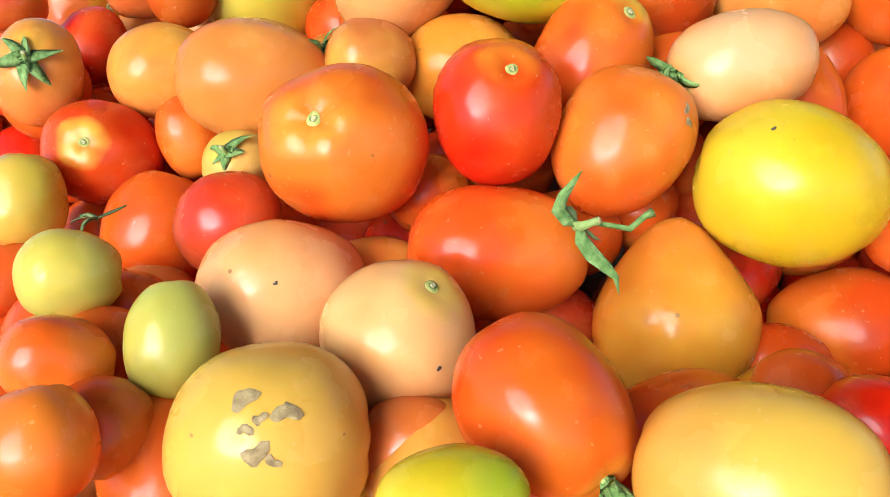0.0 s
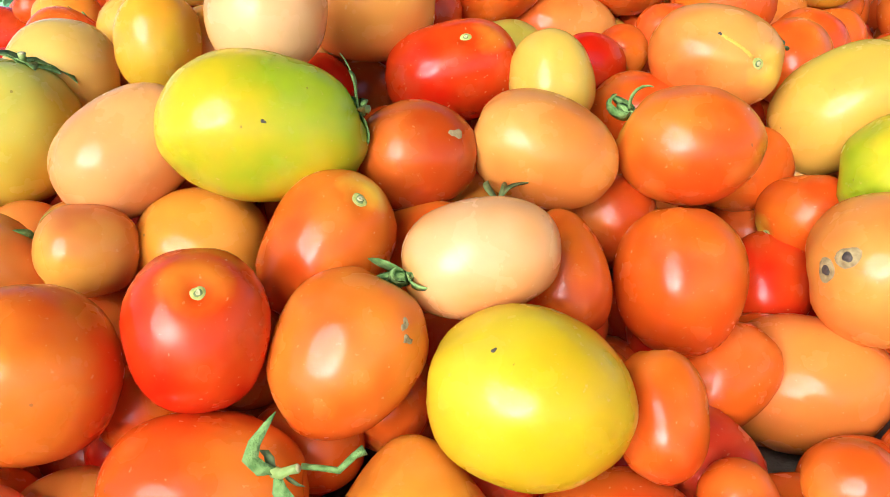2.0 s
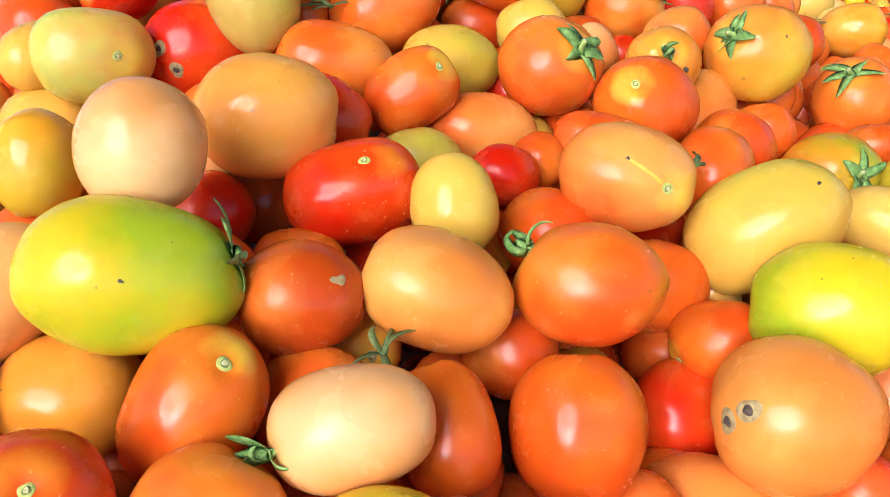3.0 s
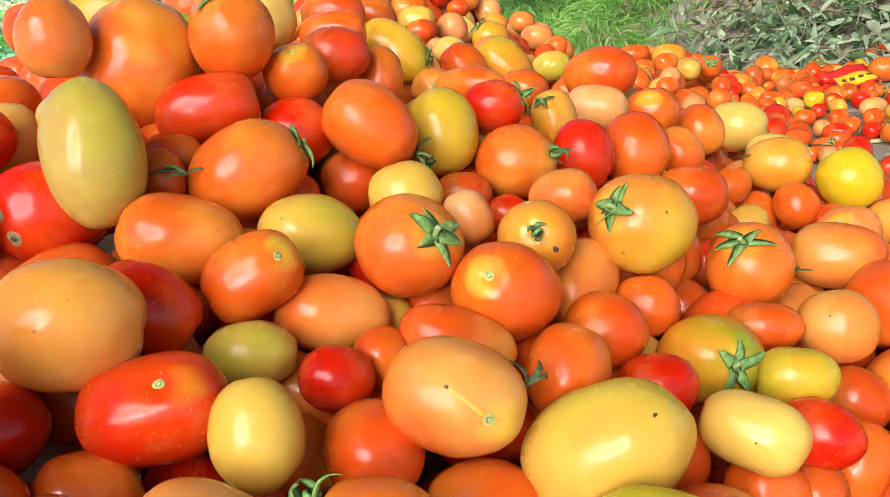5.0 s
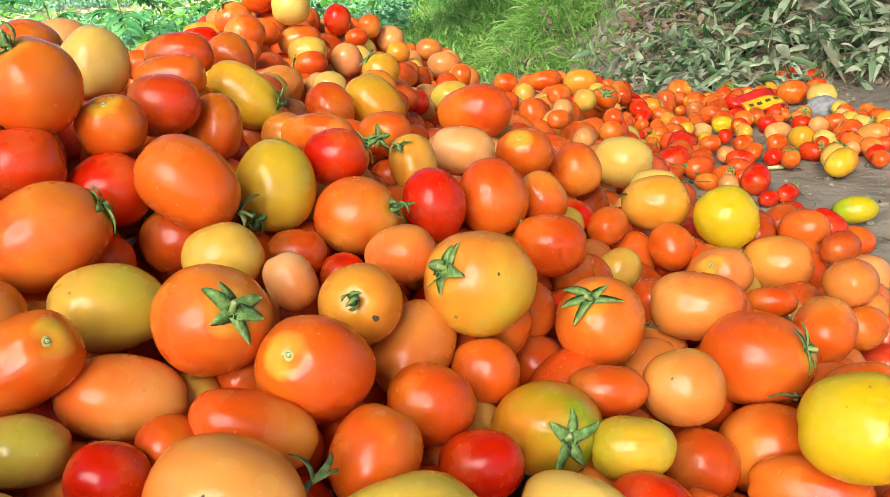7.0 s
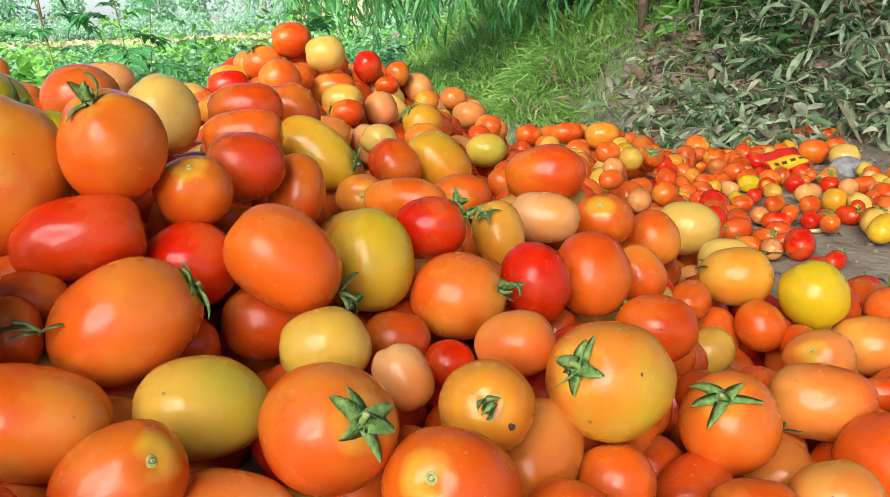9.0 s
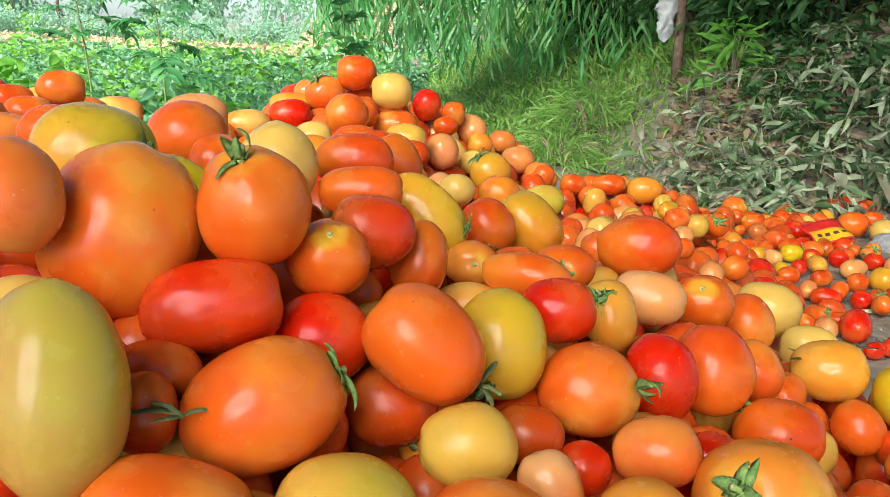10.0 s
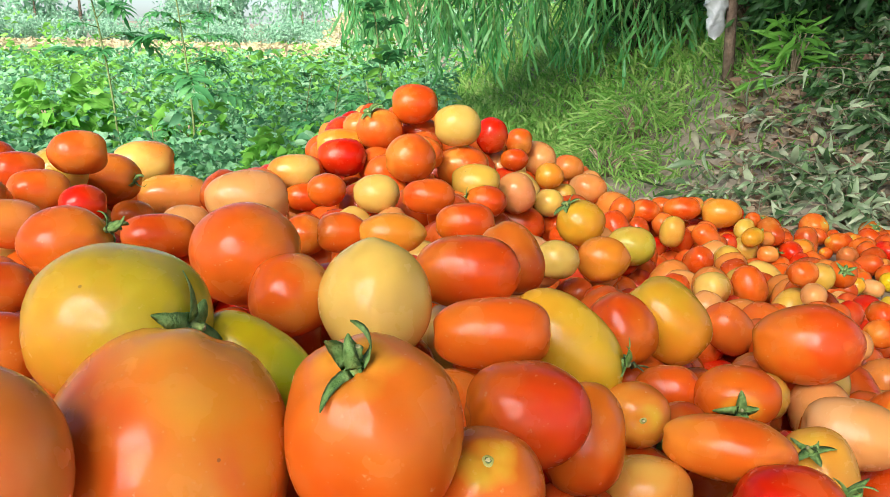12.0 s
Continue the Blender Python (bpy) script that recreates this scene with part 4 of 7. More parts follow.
tomato("t", 0.072, 1.237, 0.275, 0.0306, 0.0255, -58, 4, scar=(-58, 8))
tomato("o", 0.145, 0.368, 0.067, 0.0271, 0.0242, 11, 13)
tomato("l", 0.732, 0.801, 0.101, 0.0246, 0.0215, 31, -9)
tomato("t", -0.171, 0.324, 0.071, 0.0306, 0.0236, 24, 12)
tomato("t", -0.096, 0.242, 0.071, 0.0246, 0.0193, -10, -21, scar=(-10, 16))
tomato("c", 0.042, 0.701, 0.284, 0.0197, 0.0169, -179, -9)
tomato("d", -0.203, 0.649, 0.171, 0.0210, 0.0192, 127, 29, scar=(127, 21))
tomato("k", -0.100, 1.295, 0.311, 0.0319, 0.0246, 161, -27, calyx=(161, 19))
tomato("o", -0.137, 0.611, 0.183, 0.0195, 0.0167, 163, -22)
tomato("t", 0.045, 0.457, 0.167, 0.0260, 0.0233, 179, 12)
tomato("d", 0.013, 0.363, 0.113, 0.0235, 0.0201, -160, 18)
tomato("d", 0.562, 1.151, 0.150, 0.0269, 0.0236, 85, -14)
tomato("t", -0.152, 0.554, 0.168, 0.0231, 0.0205, -14, -10, scar=(-14, 11))
tomato("t", 0.368, 0.488, 0.084, 0.0326, 0.0279, -167, -10)
tomato("o", -0.103, 0.416, 0.104, 0.0284, 0.0244, 152, 24, calyx=(152, 18))
tomato("l", -0.045, 0.318, 0.082, 0.0227, 0.0195, -154, 15)
tomato("o", 0.725, 0.771, 0.074, 0.0226, 0.0185, -150, 8)
tomato("t", 0.527, 1.179, 0.175, 0.0308, 0.0233, 41, 5)
tomato("t", 0.246, 0.747, 0.194, 0.0296, 0.0264, 23, -17, calyx=(-157, 14))
tomato("t", 0.210, 0.504, 0.146, 0.0264, 0.0234, -66, 4)
tomato("t", -0.232, 0.383, 0.074, 0.0269, 0.0246, -127, -15, scar=(53, 13))
tomato("r", -0.014, 0.386, 0.101, 0.0249, 0.0201, 135, -21, scar=(-45, 16))
tomato("o", 0.067, 0.361, 0.088, 0.0247, 0.0193, -94, -5)
tomato("o", -0.085, 0.338, 0.072, 0.0229, 0.0195, 97, 1)
tomato("t", 0.253, 0.347, 0.022, 0.0235, 0.0210, 177, -13)
tomato("l", -0.103, 0.479, 0.127, 0.0296, 0.0248, 100, -23)
tomato("d", 0.162, 0.810, 0.264, 0.0240, 0.0201, -85, -29)
tomato("p", 0.041, 0.534, 0.197, 0.0217, 0.0163, -36, 21, calyx=(-36, 16))
tomato("o", 0.035, 0.341, 0.085, 0.0244, 0.0185, -43, 7)
tomato("d", 0.285, 0.886, 0.215, 0.0299, 0.0255, -83, 6)
tomato("o", 0.166, 0.529, 0.135, 0.0302, 0.0237, -32, 0, scar=(-32, 6))
tomato("t", -0.325, 0.809, 0.173, 0.0254, 0.0212, -7, -13)
tomato("k", 0.208, 0.784, 0.238, 0.0316, 0.0242, 142, -22, calyx=(142, 17))
tomato("t", 0.207, 0.553, 0.129, 0.0316, 0.0243, 67, -18)
tomato("t", -0.111, 1.125, 0.317, 0.0306, 0.0251, 6, 12)
tomato("t", -0.010, 0.913, 0.279, 0.0301, 0.0231, -126, 23, calyx=(54, 18))
tomato("o", 0.182, 0.865, 0.270, 0.0263, 0.0223, 47, 10, calyx=(47, 10))
tomato("d", 0.080, 1.284, 0.272, 0.0242, 0.0216, -117, 26, calyx=(-117, 19))
tomato("o", 0.260, 0.492, 0.115, 0.0290, 0.0241, -5, -7)
tomato("l", 0.108, 0.454, 0.125, 0.0280, 0.0213, -71, 12, scar=(-71, 12))
tomato("r", 0.231, 0.870, 0.245, 0.0271, 0.0230, -59, 28)
tomato("o", -0.047, 0.599, 0.186, 0.0325, 0.0266, -28, 1)
tomato("t", 0.300, 0.466, 0.060, 0.0293, 0.0235, -25, -13, calyx=(-25, 12))
tomato("l", 0.134, 0.655, 0.195, 0.0271, 0.0217, -178, -3)
tomato("w", -0.031, 0.545, 0.169, 0.0275, 0.0240, 73, -22, calyx=(73, 17))
tomato("o", 0.029, 0.890, 0.295, 0.0277, 0.0214, 104, 11, calyx=(104, 11))
tomato("r", -0.236, 0.777, 0.173, 0.0226, 0.0185, -4, 30, scar=(176, 21))
tomato("t", -0.184, 1.495, 0.275, 0.0314, 0.0252, -61, -2)
tomato("l", 0.349, 0.665, 0.156, 0.0324, 0.0250, 53, 28)
tomato("r", 0.088, 1.166, 0.295, 0.0204, 0.0178, -124, 18)
tomato("r", 0.268, 0.547, 0.127, 0.0279, 0.0231, -156, 14, scar=(24, 13))
tomato("d", -0.302, 0.741, 0.172, 0.0222, 0.0182, -56, 25)
tomato("r", 0.041, 0.502, 0.176, 0.0280, 0.0216, 6, 28, calyx=(-174, 20))
tomato("o", -0.229, 0.475, 0.139, 0.0306, 0.0250, 111, 23, calyx=(-69, 17))
tomato("o", 0.666, 0.733, 0.095, 0.0282, 0.0237, 49, 13)
tomato("l", -0.133, 1.334, 0.306, 0.0263, 0.0206, 58, -25)
tomato("o", 0.087, 0.479, 0.154, 0.0237, 0.0208, -166, 12, scar=(14, 12))
tomato("t", -0.152, 1.400, 0.292, 0.0259, 0.0222, 145, -19)


PACKED = []


def packed(x, y, z, r):
    """A loose fruit of mixed ripeness: strewn past the heap's foot as a thing of its own, or one of many in the heap's hollows."""
    if x < 0.86:
        PACKED.append((x, y, z, r))
        return
    chance = random.Random(f"loose {x:.3f} {y:.3f} {z:.3f}")
    az, el, slim = chance.uniform(-180, 180), chance.uniform(-35, 35), chance.uniform(0.86, 0.99)
    end, kind = (az, min(40, abs(el) + 12)), chance.random()
    tomato(chance.choice("odtlrpotcdktortlaw"), x, y, z, r * chance.uniform(1.06, 1.30), r * slim, az, el,
           calyx=end if kind < 0.22 else None, scar=end if 0.22 < kind < 0.5 else None, fine=False)


# loose fruit that fills the hollows
packed(-0.158, 0.450, 0.104, 0.0227); packed(0.148, 0.482, 0.126, 0.0216); packed(0.522, 0.709, 0.087, 0.0288); packed(0.083, 0.734, 0.252, 0.0202)
packed(0.100, 0.690, 0.214, 0.0206); packed(-0.167, 1.290, 0.315, 0.0271); packed(0.274, 0.718, 0.164, 0.0254); packed(0.059, 0.576, 0.202, 0.0227)
packed(-0.094, 0.281, 0.052, 0.0163); packed(-0.160, 0.747, 0.217, 0.0163); packed(0.003, 0.483, 0.176, 0.0199); packed(-0.136, 0.265, 0.050, 0.0163)
packed(0.172, 0.573, 0.147, 0.0218); packed(-0.034, 0.497, 0.180, 0.0207); packed(-0.066, 0.493, 0.152, 0.0211); packed(0.529, 1.134, 0.183, 0.0182)
packed(0.776, 0.948, 0.102, 0.0217); packed(-0.104, 0.574, 0.150, 0.0246); packed(0.212, 0.462, 0.084, 0.0207); packed(0.033, 1.400, 0.278, 0.0220)
packed(0.061, 1.368, 0.274, 0.0213); packed(0.192, 0.315, 0.047, 0.0163); packed(0.064, 0.544, 0.168, 0.0209); packed(0.016, 0.572, 0.197, 0.0229)
packed(-0.043, 0.464, 0.156, 0.0190); packed(0.221, 0.663, 0.182, 0.0208); packed(0.202, 0.469, 0.124, 0.0199); packed(0.116, 0.372, 0.091, 0.0167)
packed(0.063, 1.472, 0.270, 0.0232); packed(-0.050, 0.999, 0.263, 0.0240); packed(0.195, 0.822, 0.255, 0.0177); packed(0.109, 0.546, 0.161, 0.0203)
packed(-0.063, 0.640, 0.204, 0.0249); packed(-0.034, 0.357, 0.079, 0.0163); packed(0.184, 1.001, 0.266, 0.0254); packed(0.339, 0.893, 0.196, 0.0253)
packed(0.144, 0.428, 0.108, 0.0176); packed(0.083, 1.323, 0.276, 0.0192); packed(0.210, 0.904, 0.285, 0.0205); packed(0.373, 0.556, 0.088, 0.0224)
packed(0.440, 0.598, 0.075, 0.0240); packed(-0.125, 1.428, 0.268, 0.0272); packed(0.433, 0.745, 0.140, 0.0252); packed(0.253, 0.635, 0.166, 0.0193)
packed(0.321, 0.968, 0.197, 0.0244); packed(-0.093, 0.369, 0.087, 0.0163); packed(-0.162, 0.581, 0.138, 0.0240); packed(-0.059, 1.078, 0.272, 0.0256)
packed(0.152, 0.617, 0.167, 0.0207); packed(-0.103, 1.473, 0.271, 0.0210); packed(0.416, 0.949, 0.186, 0.0236); packed(0.449, 0.683, 0.107, 0.0226)
packed(0.282, 1.270, 0.244, 0.0236); packed(-0.165, 0.484, 0.139, 0.0199); packed(0.323, 0.434, 0.071, 0.0176); packed(0.491, 0.569, 0.062, 0.0224)
packed(0.312, 0.687, 0.157, 0.0205); packed(0.220, 1.046, 0.268, 0.0252); packed(0.253, 0.685, 0.181, 0.0197); packed(-0.065, 0.441, 0.144, 0.0163)
packed(-0.358, 0.713, 0.155, 0.0198); packed(0.307, 0.804, 0.210, 0.0220); packed(-0.259, 0.662, 0.130, 0.0266); packed(0.290, 0.770, 0.194, 0.0205)
packed(0.501, 1.222, 0.181, 0.0230); packed(0.800, 1.617, 0.052, 0.0268); packed(0.423, 0.539, 0.071, 0.0216); packed(-0.209, 0.348, 0.084, 0.0163)
packed(0.459, 0.923, 0.174, 0.0251); packed(0.334, 0.724, 0.160, 0.0216); packed(0.304, 0.597, 0.136, 0.0200); packed(0.251, 0.923, 0.244, 0.0199)
packed(0.582, 1.085, 0.134, 0.0218); packed(0.254, 1.532, 0.299, 0.0217); packed(0.347, 0.798, 0.196, 0.0217); packed(-0.204, 0.441, 0.105, 0.0186)
packed(0.620, 0.614, 0.046, 0.0233); packed(-0.075, 0.684, 0.212, 0.0233); packed(0.199, 0.954, 0.276, 0.0204); packed(0.592, 1.203, 0.151, 0.0225)
packed(0.544, 1.234, 0.162, 0.0229); packed(-0.093, 0.752, 0.260, 0.0249); packed(0.412, 0.861, 0.187, 0.0232); packed(-0.135, 1.259, 0.324, 0.0211)
packed(0.466, 1.809, 0.252, 0.0276); packed(0.409, 1.879, 0.242, 0.0288); packed(0.339, 0.572, 0.106, 0.0196); packed(0.271, 0.585, 0.139, 0.0187)
packed(0.272, 0.823, 0.217, 0.0201); packed(0.013, 0.944, 0.297, 0.0183); packed(0.783, 0.898, 0.096, 0.0168); packed(0.582, 0.730, 0.080, 0.0239)
packed(-0.089, 0.620, 0.167, 0.0212); packed(0.476, 0.647, 0.078, 0.0227); packed(0.237, 0.832, 0.236, 0.0180); packed(0.254, 1.775, 0.309, 0.0254)
packed(0.411, 0.775, 0.163, 0.0219); packed(-0.141, 0.674, 0.164, 0.0232); packed(0.458, 1.076, 0.188, 0.0265); packed(0.567, 1.274, 0.164, 0.0231)
packed(0.161, 1.044, 0.259, 0.0227); packed(0.175, 0.686, 0.199, 0.0163); packed(-0.101, 1.397, 0.293, 0.0170); packed(0.477, 1.026, 0.185, 0.0243)
packed(0.186, 1.084, 0.264, 0.0239); packed(-0.028, 0.779, 0.283, 0.0243); packed(0.358, 0.610, 0.107, 0.0194); packed(0.643, 0.683, 0.071, 0.0239)
packed(0.364, 0.849, 0.193, 0.0208); packed(0.350, 1.800, 0.275, 0.0252); packed(0.106, 0.584, 0.166, 0.0176); packed(0.185, 1.656, 0.310, 0.0219)
packed(0.412, 0.697, 0.148, 0.0192); packed(0.289, 0.629, 0.156, 0.0189); packed(-0.198, 0.608, 0.129, 0.0214); packed(0.368, 0.764, 0.177, 0.0201)
packed(0.290, 1.811, 0.276, 0.0251); packed(0.223, 0.619, 0.159, 0.0181); packed(0.399, 0.739, 0.179, 0.0192); packed(0.242, 1.000, 0.269, 0.0205)
packed(0.321, 1.754, 0.294, 0.0238); packed(0.375, 1.760, 0.279, 0.0241); packed(0.653, 0.894, 0.096, 0.0186); packed(0.734, 0.967, 0.098, 0.0206)
packed(0.771, 1.538, 0.113, 0.0218); packed(0.248, 1.896, 0.272, 0.0259); packed(-0.147, 0.519, 0.149, 0.0176); packed(-0.185, 0.647, 0.131, 0.0221)
packed(0.399, 1.625, 0.238, 0.0216); packed(-0.070, 0.549, 0.160, 0.0171); packed(0.368, 0.944, 0.198, 0.0193); packed(0.333, 1.090, 0.217, 0.0240)
packed(0.529, 1.040, 0.169, 0.0237); packed(-0.035, 0.688, 0.226, 0.0205); packed(-0.186, 0.749, 0.141, 0.0245); packed(0.604, 0.771, 0.097, 0.0229)
packed(0.449, 0.851, 0.156, 0.0218); packed(0.382, 0.637, 0.105, 0.0193); packed(-0.086, 1.428, 0.280, 0.0163); packed(0.489, 0.734, 0.111, 0.0207)
packed(0.256, 1.087, 0.263, 0.0228); packed(0.072, 1.174, 0.253, 0.0248); packed(0.052, 1.311, 0.261, 0.0195); packed(-0.220, 1.466, 0.277, 0.0221)
packed(0.561, 0.797, 0.103, 0.0227); packed(0.295, 0.501, 0.098, 0.0163); packed(-0.012, 0.742, 0.268, 0.0214); packed(0.748, 1.659, 0.096, 0.0228)
packed(0.298, 0.941, 0.223, 0.0180); packed(0.407, 0.814, 0.165, 0.0197); packed(0.605, 1.125, 0.134, 0.0194)
packed(0.485, 0.977, 0.165, 0.0204); packed(0.527, 0.657, 0.055, 0.0205); packed(0.540, 1.088, 0.169, 0.0242); packed(-0.082, 1.208, 0.302, 0.0238)
packed(0.458, 1.562, 0.216, 0.0195); packed(-0.139, 1.480, 0.274, 0.0163); packed(0.323, 1.899, 0.262, 0.0244); packed(-0.006, 0.982, 0.286, 0.0167)
packed(0.164, 1.697, 0.298, 0.0272); packed(0.391, 0.987, 0.196, 0.0196); packed(0.165, 1.172, 0.257, 0.0239); packed(-0.153, 0.716, 0.144, 0.0215)
packed(0.288, 1.200, 0.213, 0.0258); packed(-0.210, 1.427, 0.279, 0.0204); packed(1.147, 1.462, 0.025, 0.0237); packed(0.264, 1.170, 0.253, 0.0241)
packed(0.738, 1.490, 0.150, 0.0251); packed(-0.212, 1.549, 0.263, 0.0225); packed(0.631, 1.161, 0.109, 0.0267); packed(-0.254, 0.771, 0.133, 0.0238)
packed(0.500, 0.770, 0.122, 0.0199); packed(0.488, 0.865, 0.151, 0.0208); packed(0.349, 1.845, 0.272, 0.0228); packed(0.412, 0.901, 0.182, 0.0188)
packed(-0.000, 1.047, 0.281, 0.0183); packed(-0.203, 1.372, 0.308, 0.0189); packed(0.395, 1.804, 0.273, 0.0220); packed(0.546, 0.754, 0.090, 0.0201)
packed(-0.209, 0.680, 0.146, 0.0205); packed(0.579, 1.043, 0.122, 0.0245); packed(0.368, 1.192, 0.206, 0.0249); packed(0.028, 1.491, 0.253, 0.0215)
packed(0.555, 1.372, 0.173, 0.0211); packed(0.008, 0.609, 0.204, 0.0163); packed(-0.190, 0.810, 0.201, 0.0230); packed(-0.057, 1.118, 0.289, 0.0197)
packed(0.314, 1.686, 0.304, 0.0194); packed(-0.134, 1.548, 0.275, 0.0163); packed(0.502, 2.073, 0.201, 0.0262); packed(0.280, 1.742, 0.307, 0.0200)
packed(-0.310, 0.670, 0.141, 0.0211); packed(0.881, 1.761, 0.024, 0.0228); packed(0.346, 1.049, 0.209, 0.0198); packed(-0.075, 0.879, 0.278, 0.0230)
packed(-0.232, 0.627, 0.143, 0.0188); packed(0.536, 1.195, 0.124, 0.0257); packed(0.453, 0.983, 0.194, 0.0183); packed(0.097, 1.136, 0.265, 0.0207)
packed(0.652, 0.812, 0.080, 0.0216); packed(0.199, 1.259, 0.267, 0.0166); packed(0.879, 1.543, 0.022, 0.0192); packed(0.461, 1.918, 0.224, 0.0231)
packed(0.837, 1.590, 0.021, 0.0198); packed(1.164, 1.511, 0.024, 0.0227); packed(0.597, 0.947, 0.092, 0.0232); packed(0.556, 0.880, 0.107, 0.0207)
packed(0.536, 0.959, 0.138, 0.0205); packed(-0.357, 0.791, 0.148, 0.0235); packed(-0.049, 0.953, 0.272, 0.0240); packed(1.307, 1.621, 0.026, 0.0250)
packed(0.860, 1.716, 0.022, 0.0214); packed(0.517, 0.999, 0.159, 0.0213); packed(-0.123, 1.236, 0.287, 0.0220); packed(0.334, 0.856, 0.211, 0.0167)
packed(0.907, 1.685, 0.022, 0.0209); packed(0.672, 0.880, 0.065, 0.0229); packed(-0.297, 0.764, 0.133, 0.0221); packed(0.228, 1.711, 0.307, 0.0248)
packed(0.810, 0.903, 0.058, 0.0262); packed(0.427, 1.834, 0.262, 0.0210); packed(-0.309, 0.815, 0.133, 0.0234); packed(0.450, 0.878, 0.181, 0.0182)
packed(0.334, 1.602, 0.263, 0.0172); packed(0.809, 0.963, 0.096, 0.0182); packed(0.795, 1.565, 0.062, 0.0183); packed(0.252, 1.312, 0.245, 0.0255)
packed(-0.132, 0.757, 0.244, 0.0189); packed(0.588, 0.821, 0.084, 0.0200); packed(0.677, 0.757, 0.080, 0.0207); packed(0.532, 0.589, 0.044, 0.0163)
packed(-0.263, 0.611, 0.126, 0.0178); packed(-0.133, 1.372, 0.263, 0.0252); packed(0.118, 1.544, 0.271, 0.0207); packed(0.260, 1.840, 0.296, 0.0199)
packed(-0.235, 0.731, 0.132, 0.0200); packed(0.933, 1.891, 0.035, 0.0230); packed(0.041, 1.230, 0.241, 0.0219); packed(-0.079, 1.323, 0.254, 0.0239)
packed(-0.390, 0.767, 0.127, 0.0223); packed(-0.065, 1.158, 0.278, 0.0191); packed(0.717, 0.802, 0.062, 0.0220); packed(0.894, 1.608, 0.021, 0.0189)
packed(0.500, 1.064, 0.195, 0.0194); packed(0.761, 1.783, 0.099, 0.0206); packed(0.533, 1.117, 0.139, 0.0213); packed(0.129, 1.272, 0.232, 0.0233)
packed(0.355, 0.985, 0.215, 0.0163); packed(0.018, 1.278, 0.235, 0.0229); packed(0.075, 1.537, 0.263, 0.0200); packed(0.370, 1.136, 0.209, 0.0206)
packed(-0.091, 1.510, 0.244, 0.0287); packed(0.743, 1.716, 0.104, 0.0194); packed(0.626, 0.859, 0.064, 0.0207); packed(0.650, 1.201, 0.131, 0.0240)
packed(0.773, 1.596, 0.095, 0.0178); packed(0.594, 2.002, 0.187, 0.0226); packed(0.804, 1.765, 0.021, 0.0204)
packed(-0.013, 1.097, 0.279, 0.0172); packed(0.208, 1.892, 0.304, 0.0199); packed(0.207, 1.194, 0.257, 0.0208); packed(0.783, 0.856, 0.058, 0.0230)
packed(0.590, 0.909, 0.080, 0.0205); packed(0.224, 1.395, 0.252, 0.0260); packed(0.233, 1.143, 0.263, 0.0192); packed(0.559, 0.696, 0.066, 0.0175)
packed(0.973, 2.007, 0.085, 0.0232); packed(-0.160, 1.451, 0.237, 0.0259); packed(0.453, 1.863, 0.239, 0.0196); packed(0.572, 0.947, 0.129, 0.0196)
packed(-0.295, 0.717, 0.147, 0.0191); packed(0.502, 1.104, 0.194, 0.0196); packed(0.306, 1.352, 0.221, 0.0251); packed(0.428, 1.017, 0.205, 0.0168)
packed(0.633, 1.053, 0.096, 0.0216); packed(0.260, 1.356, 0.261, 0.0247); packed(0.639, 0.726, 0.081, 0.0183); packed(0.220, 1.249, 0.237, 0.0218)
packed(0.180, 1.762, 0.303, 0.0232); packed(0.453, 2.085, 0.204, 0.0225); packed(0.493, 1.256, 0.157, 0.0236); packed(0.495, 1.963, 0.216, 0.0208)
packed(0.720, 0.866, 0.058, 0.0223); packed(0.842, 1.840, 0.046, 0.0205); packed(0.663, 0.958, 0.083, 0.0210); packed(1.315, 1.694, 0.023, 0.0225)
packed(0.044, 1.083, 0.243, 0.0165); packed(0.692, 0.833, 0.063, 0.0195); packed(0.559, 2.054, 0.182, 0.0221); packed(0.046, 1.112, 0.255, 0.0170)
packed(0.626, 2.077, 0.159, 0.0225); packed(0.023, 1.409, 0.233, 0.0247); packed(1.423, 1.735, 0.024, 0.0234); packed(0.895, 1.823, 0.022, 0.0201)
packed(0.805, 1.515, 0.086, 0.0209); packed(0.061, 1.438, 0.230, 0.0255); packed(0.954, 1.483, 0.022, 0.0171)
packed(0.062, 1.278, 0.232, 0.0213); packed(0.848, 1.515, 0.044, 0.0158); packed(0.311, 1.047, 0.216, 0.0163); packed(0.559, 1.317, 0.154, 0.0245)
packed(-0.120, 1.180, 0.300, 0.0257); packed(0.456, 2.135, 0.200, 0.0221); packed(0.757, 1.721, 0.064, 0.0179); packed(-0.135, 1.278, 0.278, 0.0198)
packed(-0.327, 0.705, 0.126, 0.0179); packed(1.252, 1.587, 0.022, 0.0205); packed(-0.321, 0.623, 0.126, 0.0163); packed(-0.140, 0.725, 0.182, 0.0163)
packed(0.092, 1.350, 0.239, 0.0226); packed(1.031, 2.195, 0.044, 0.0242); packed(0.576, 1.235, 0.127, 0.0222); packed(0.467, 2.038, 0.206, 0.0206)
packed(0.034, 1.360, 0.240, 0.0224); packed(1.027, 1.843, 0.022, 0.0196); packed(0.155, 1.213, 0.256, 0.0190); packed(-0.121, 1.017, 0.270, 0.0217)
packed(0.277, 1.479, 0.241, 0.0259); packed(0.518, 0.899, 0.148, 0.0163); packed(0.664, 1.320, 0.140, 0.0240); packed(0.310, 1.862, 0.273, 0.0175)
packed(0.154, 1.376, 0.243, 0.0228); packed(1.183, 1.545, 0.022, 0.0187); packed(1.293, 1.768, 0.022, 0.0211); packed(0.008, 1.470, 0.223, 0.0245)
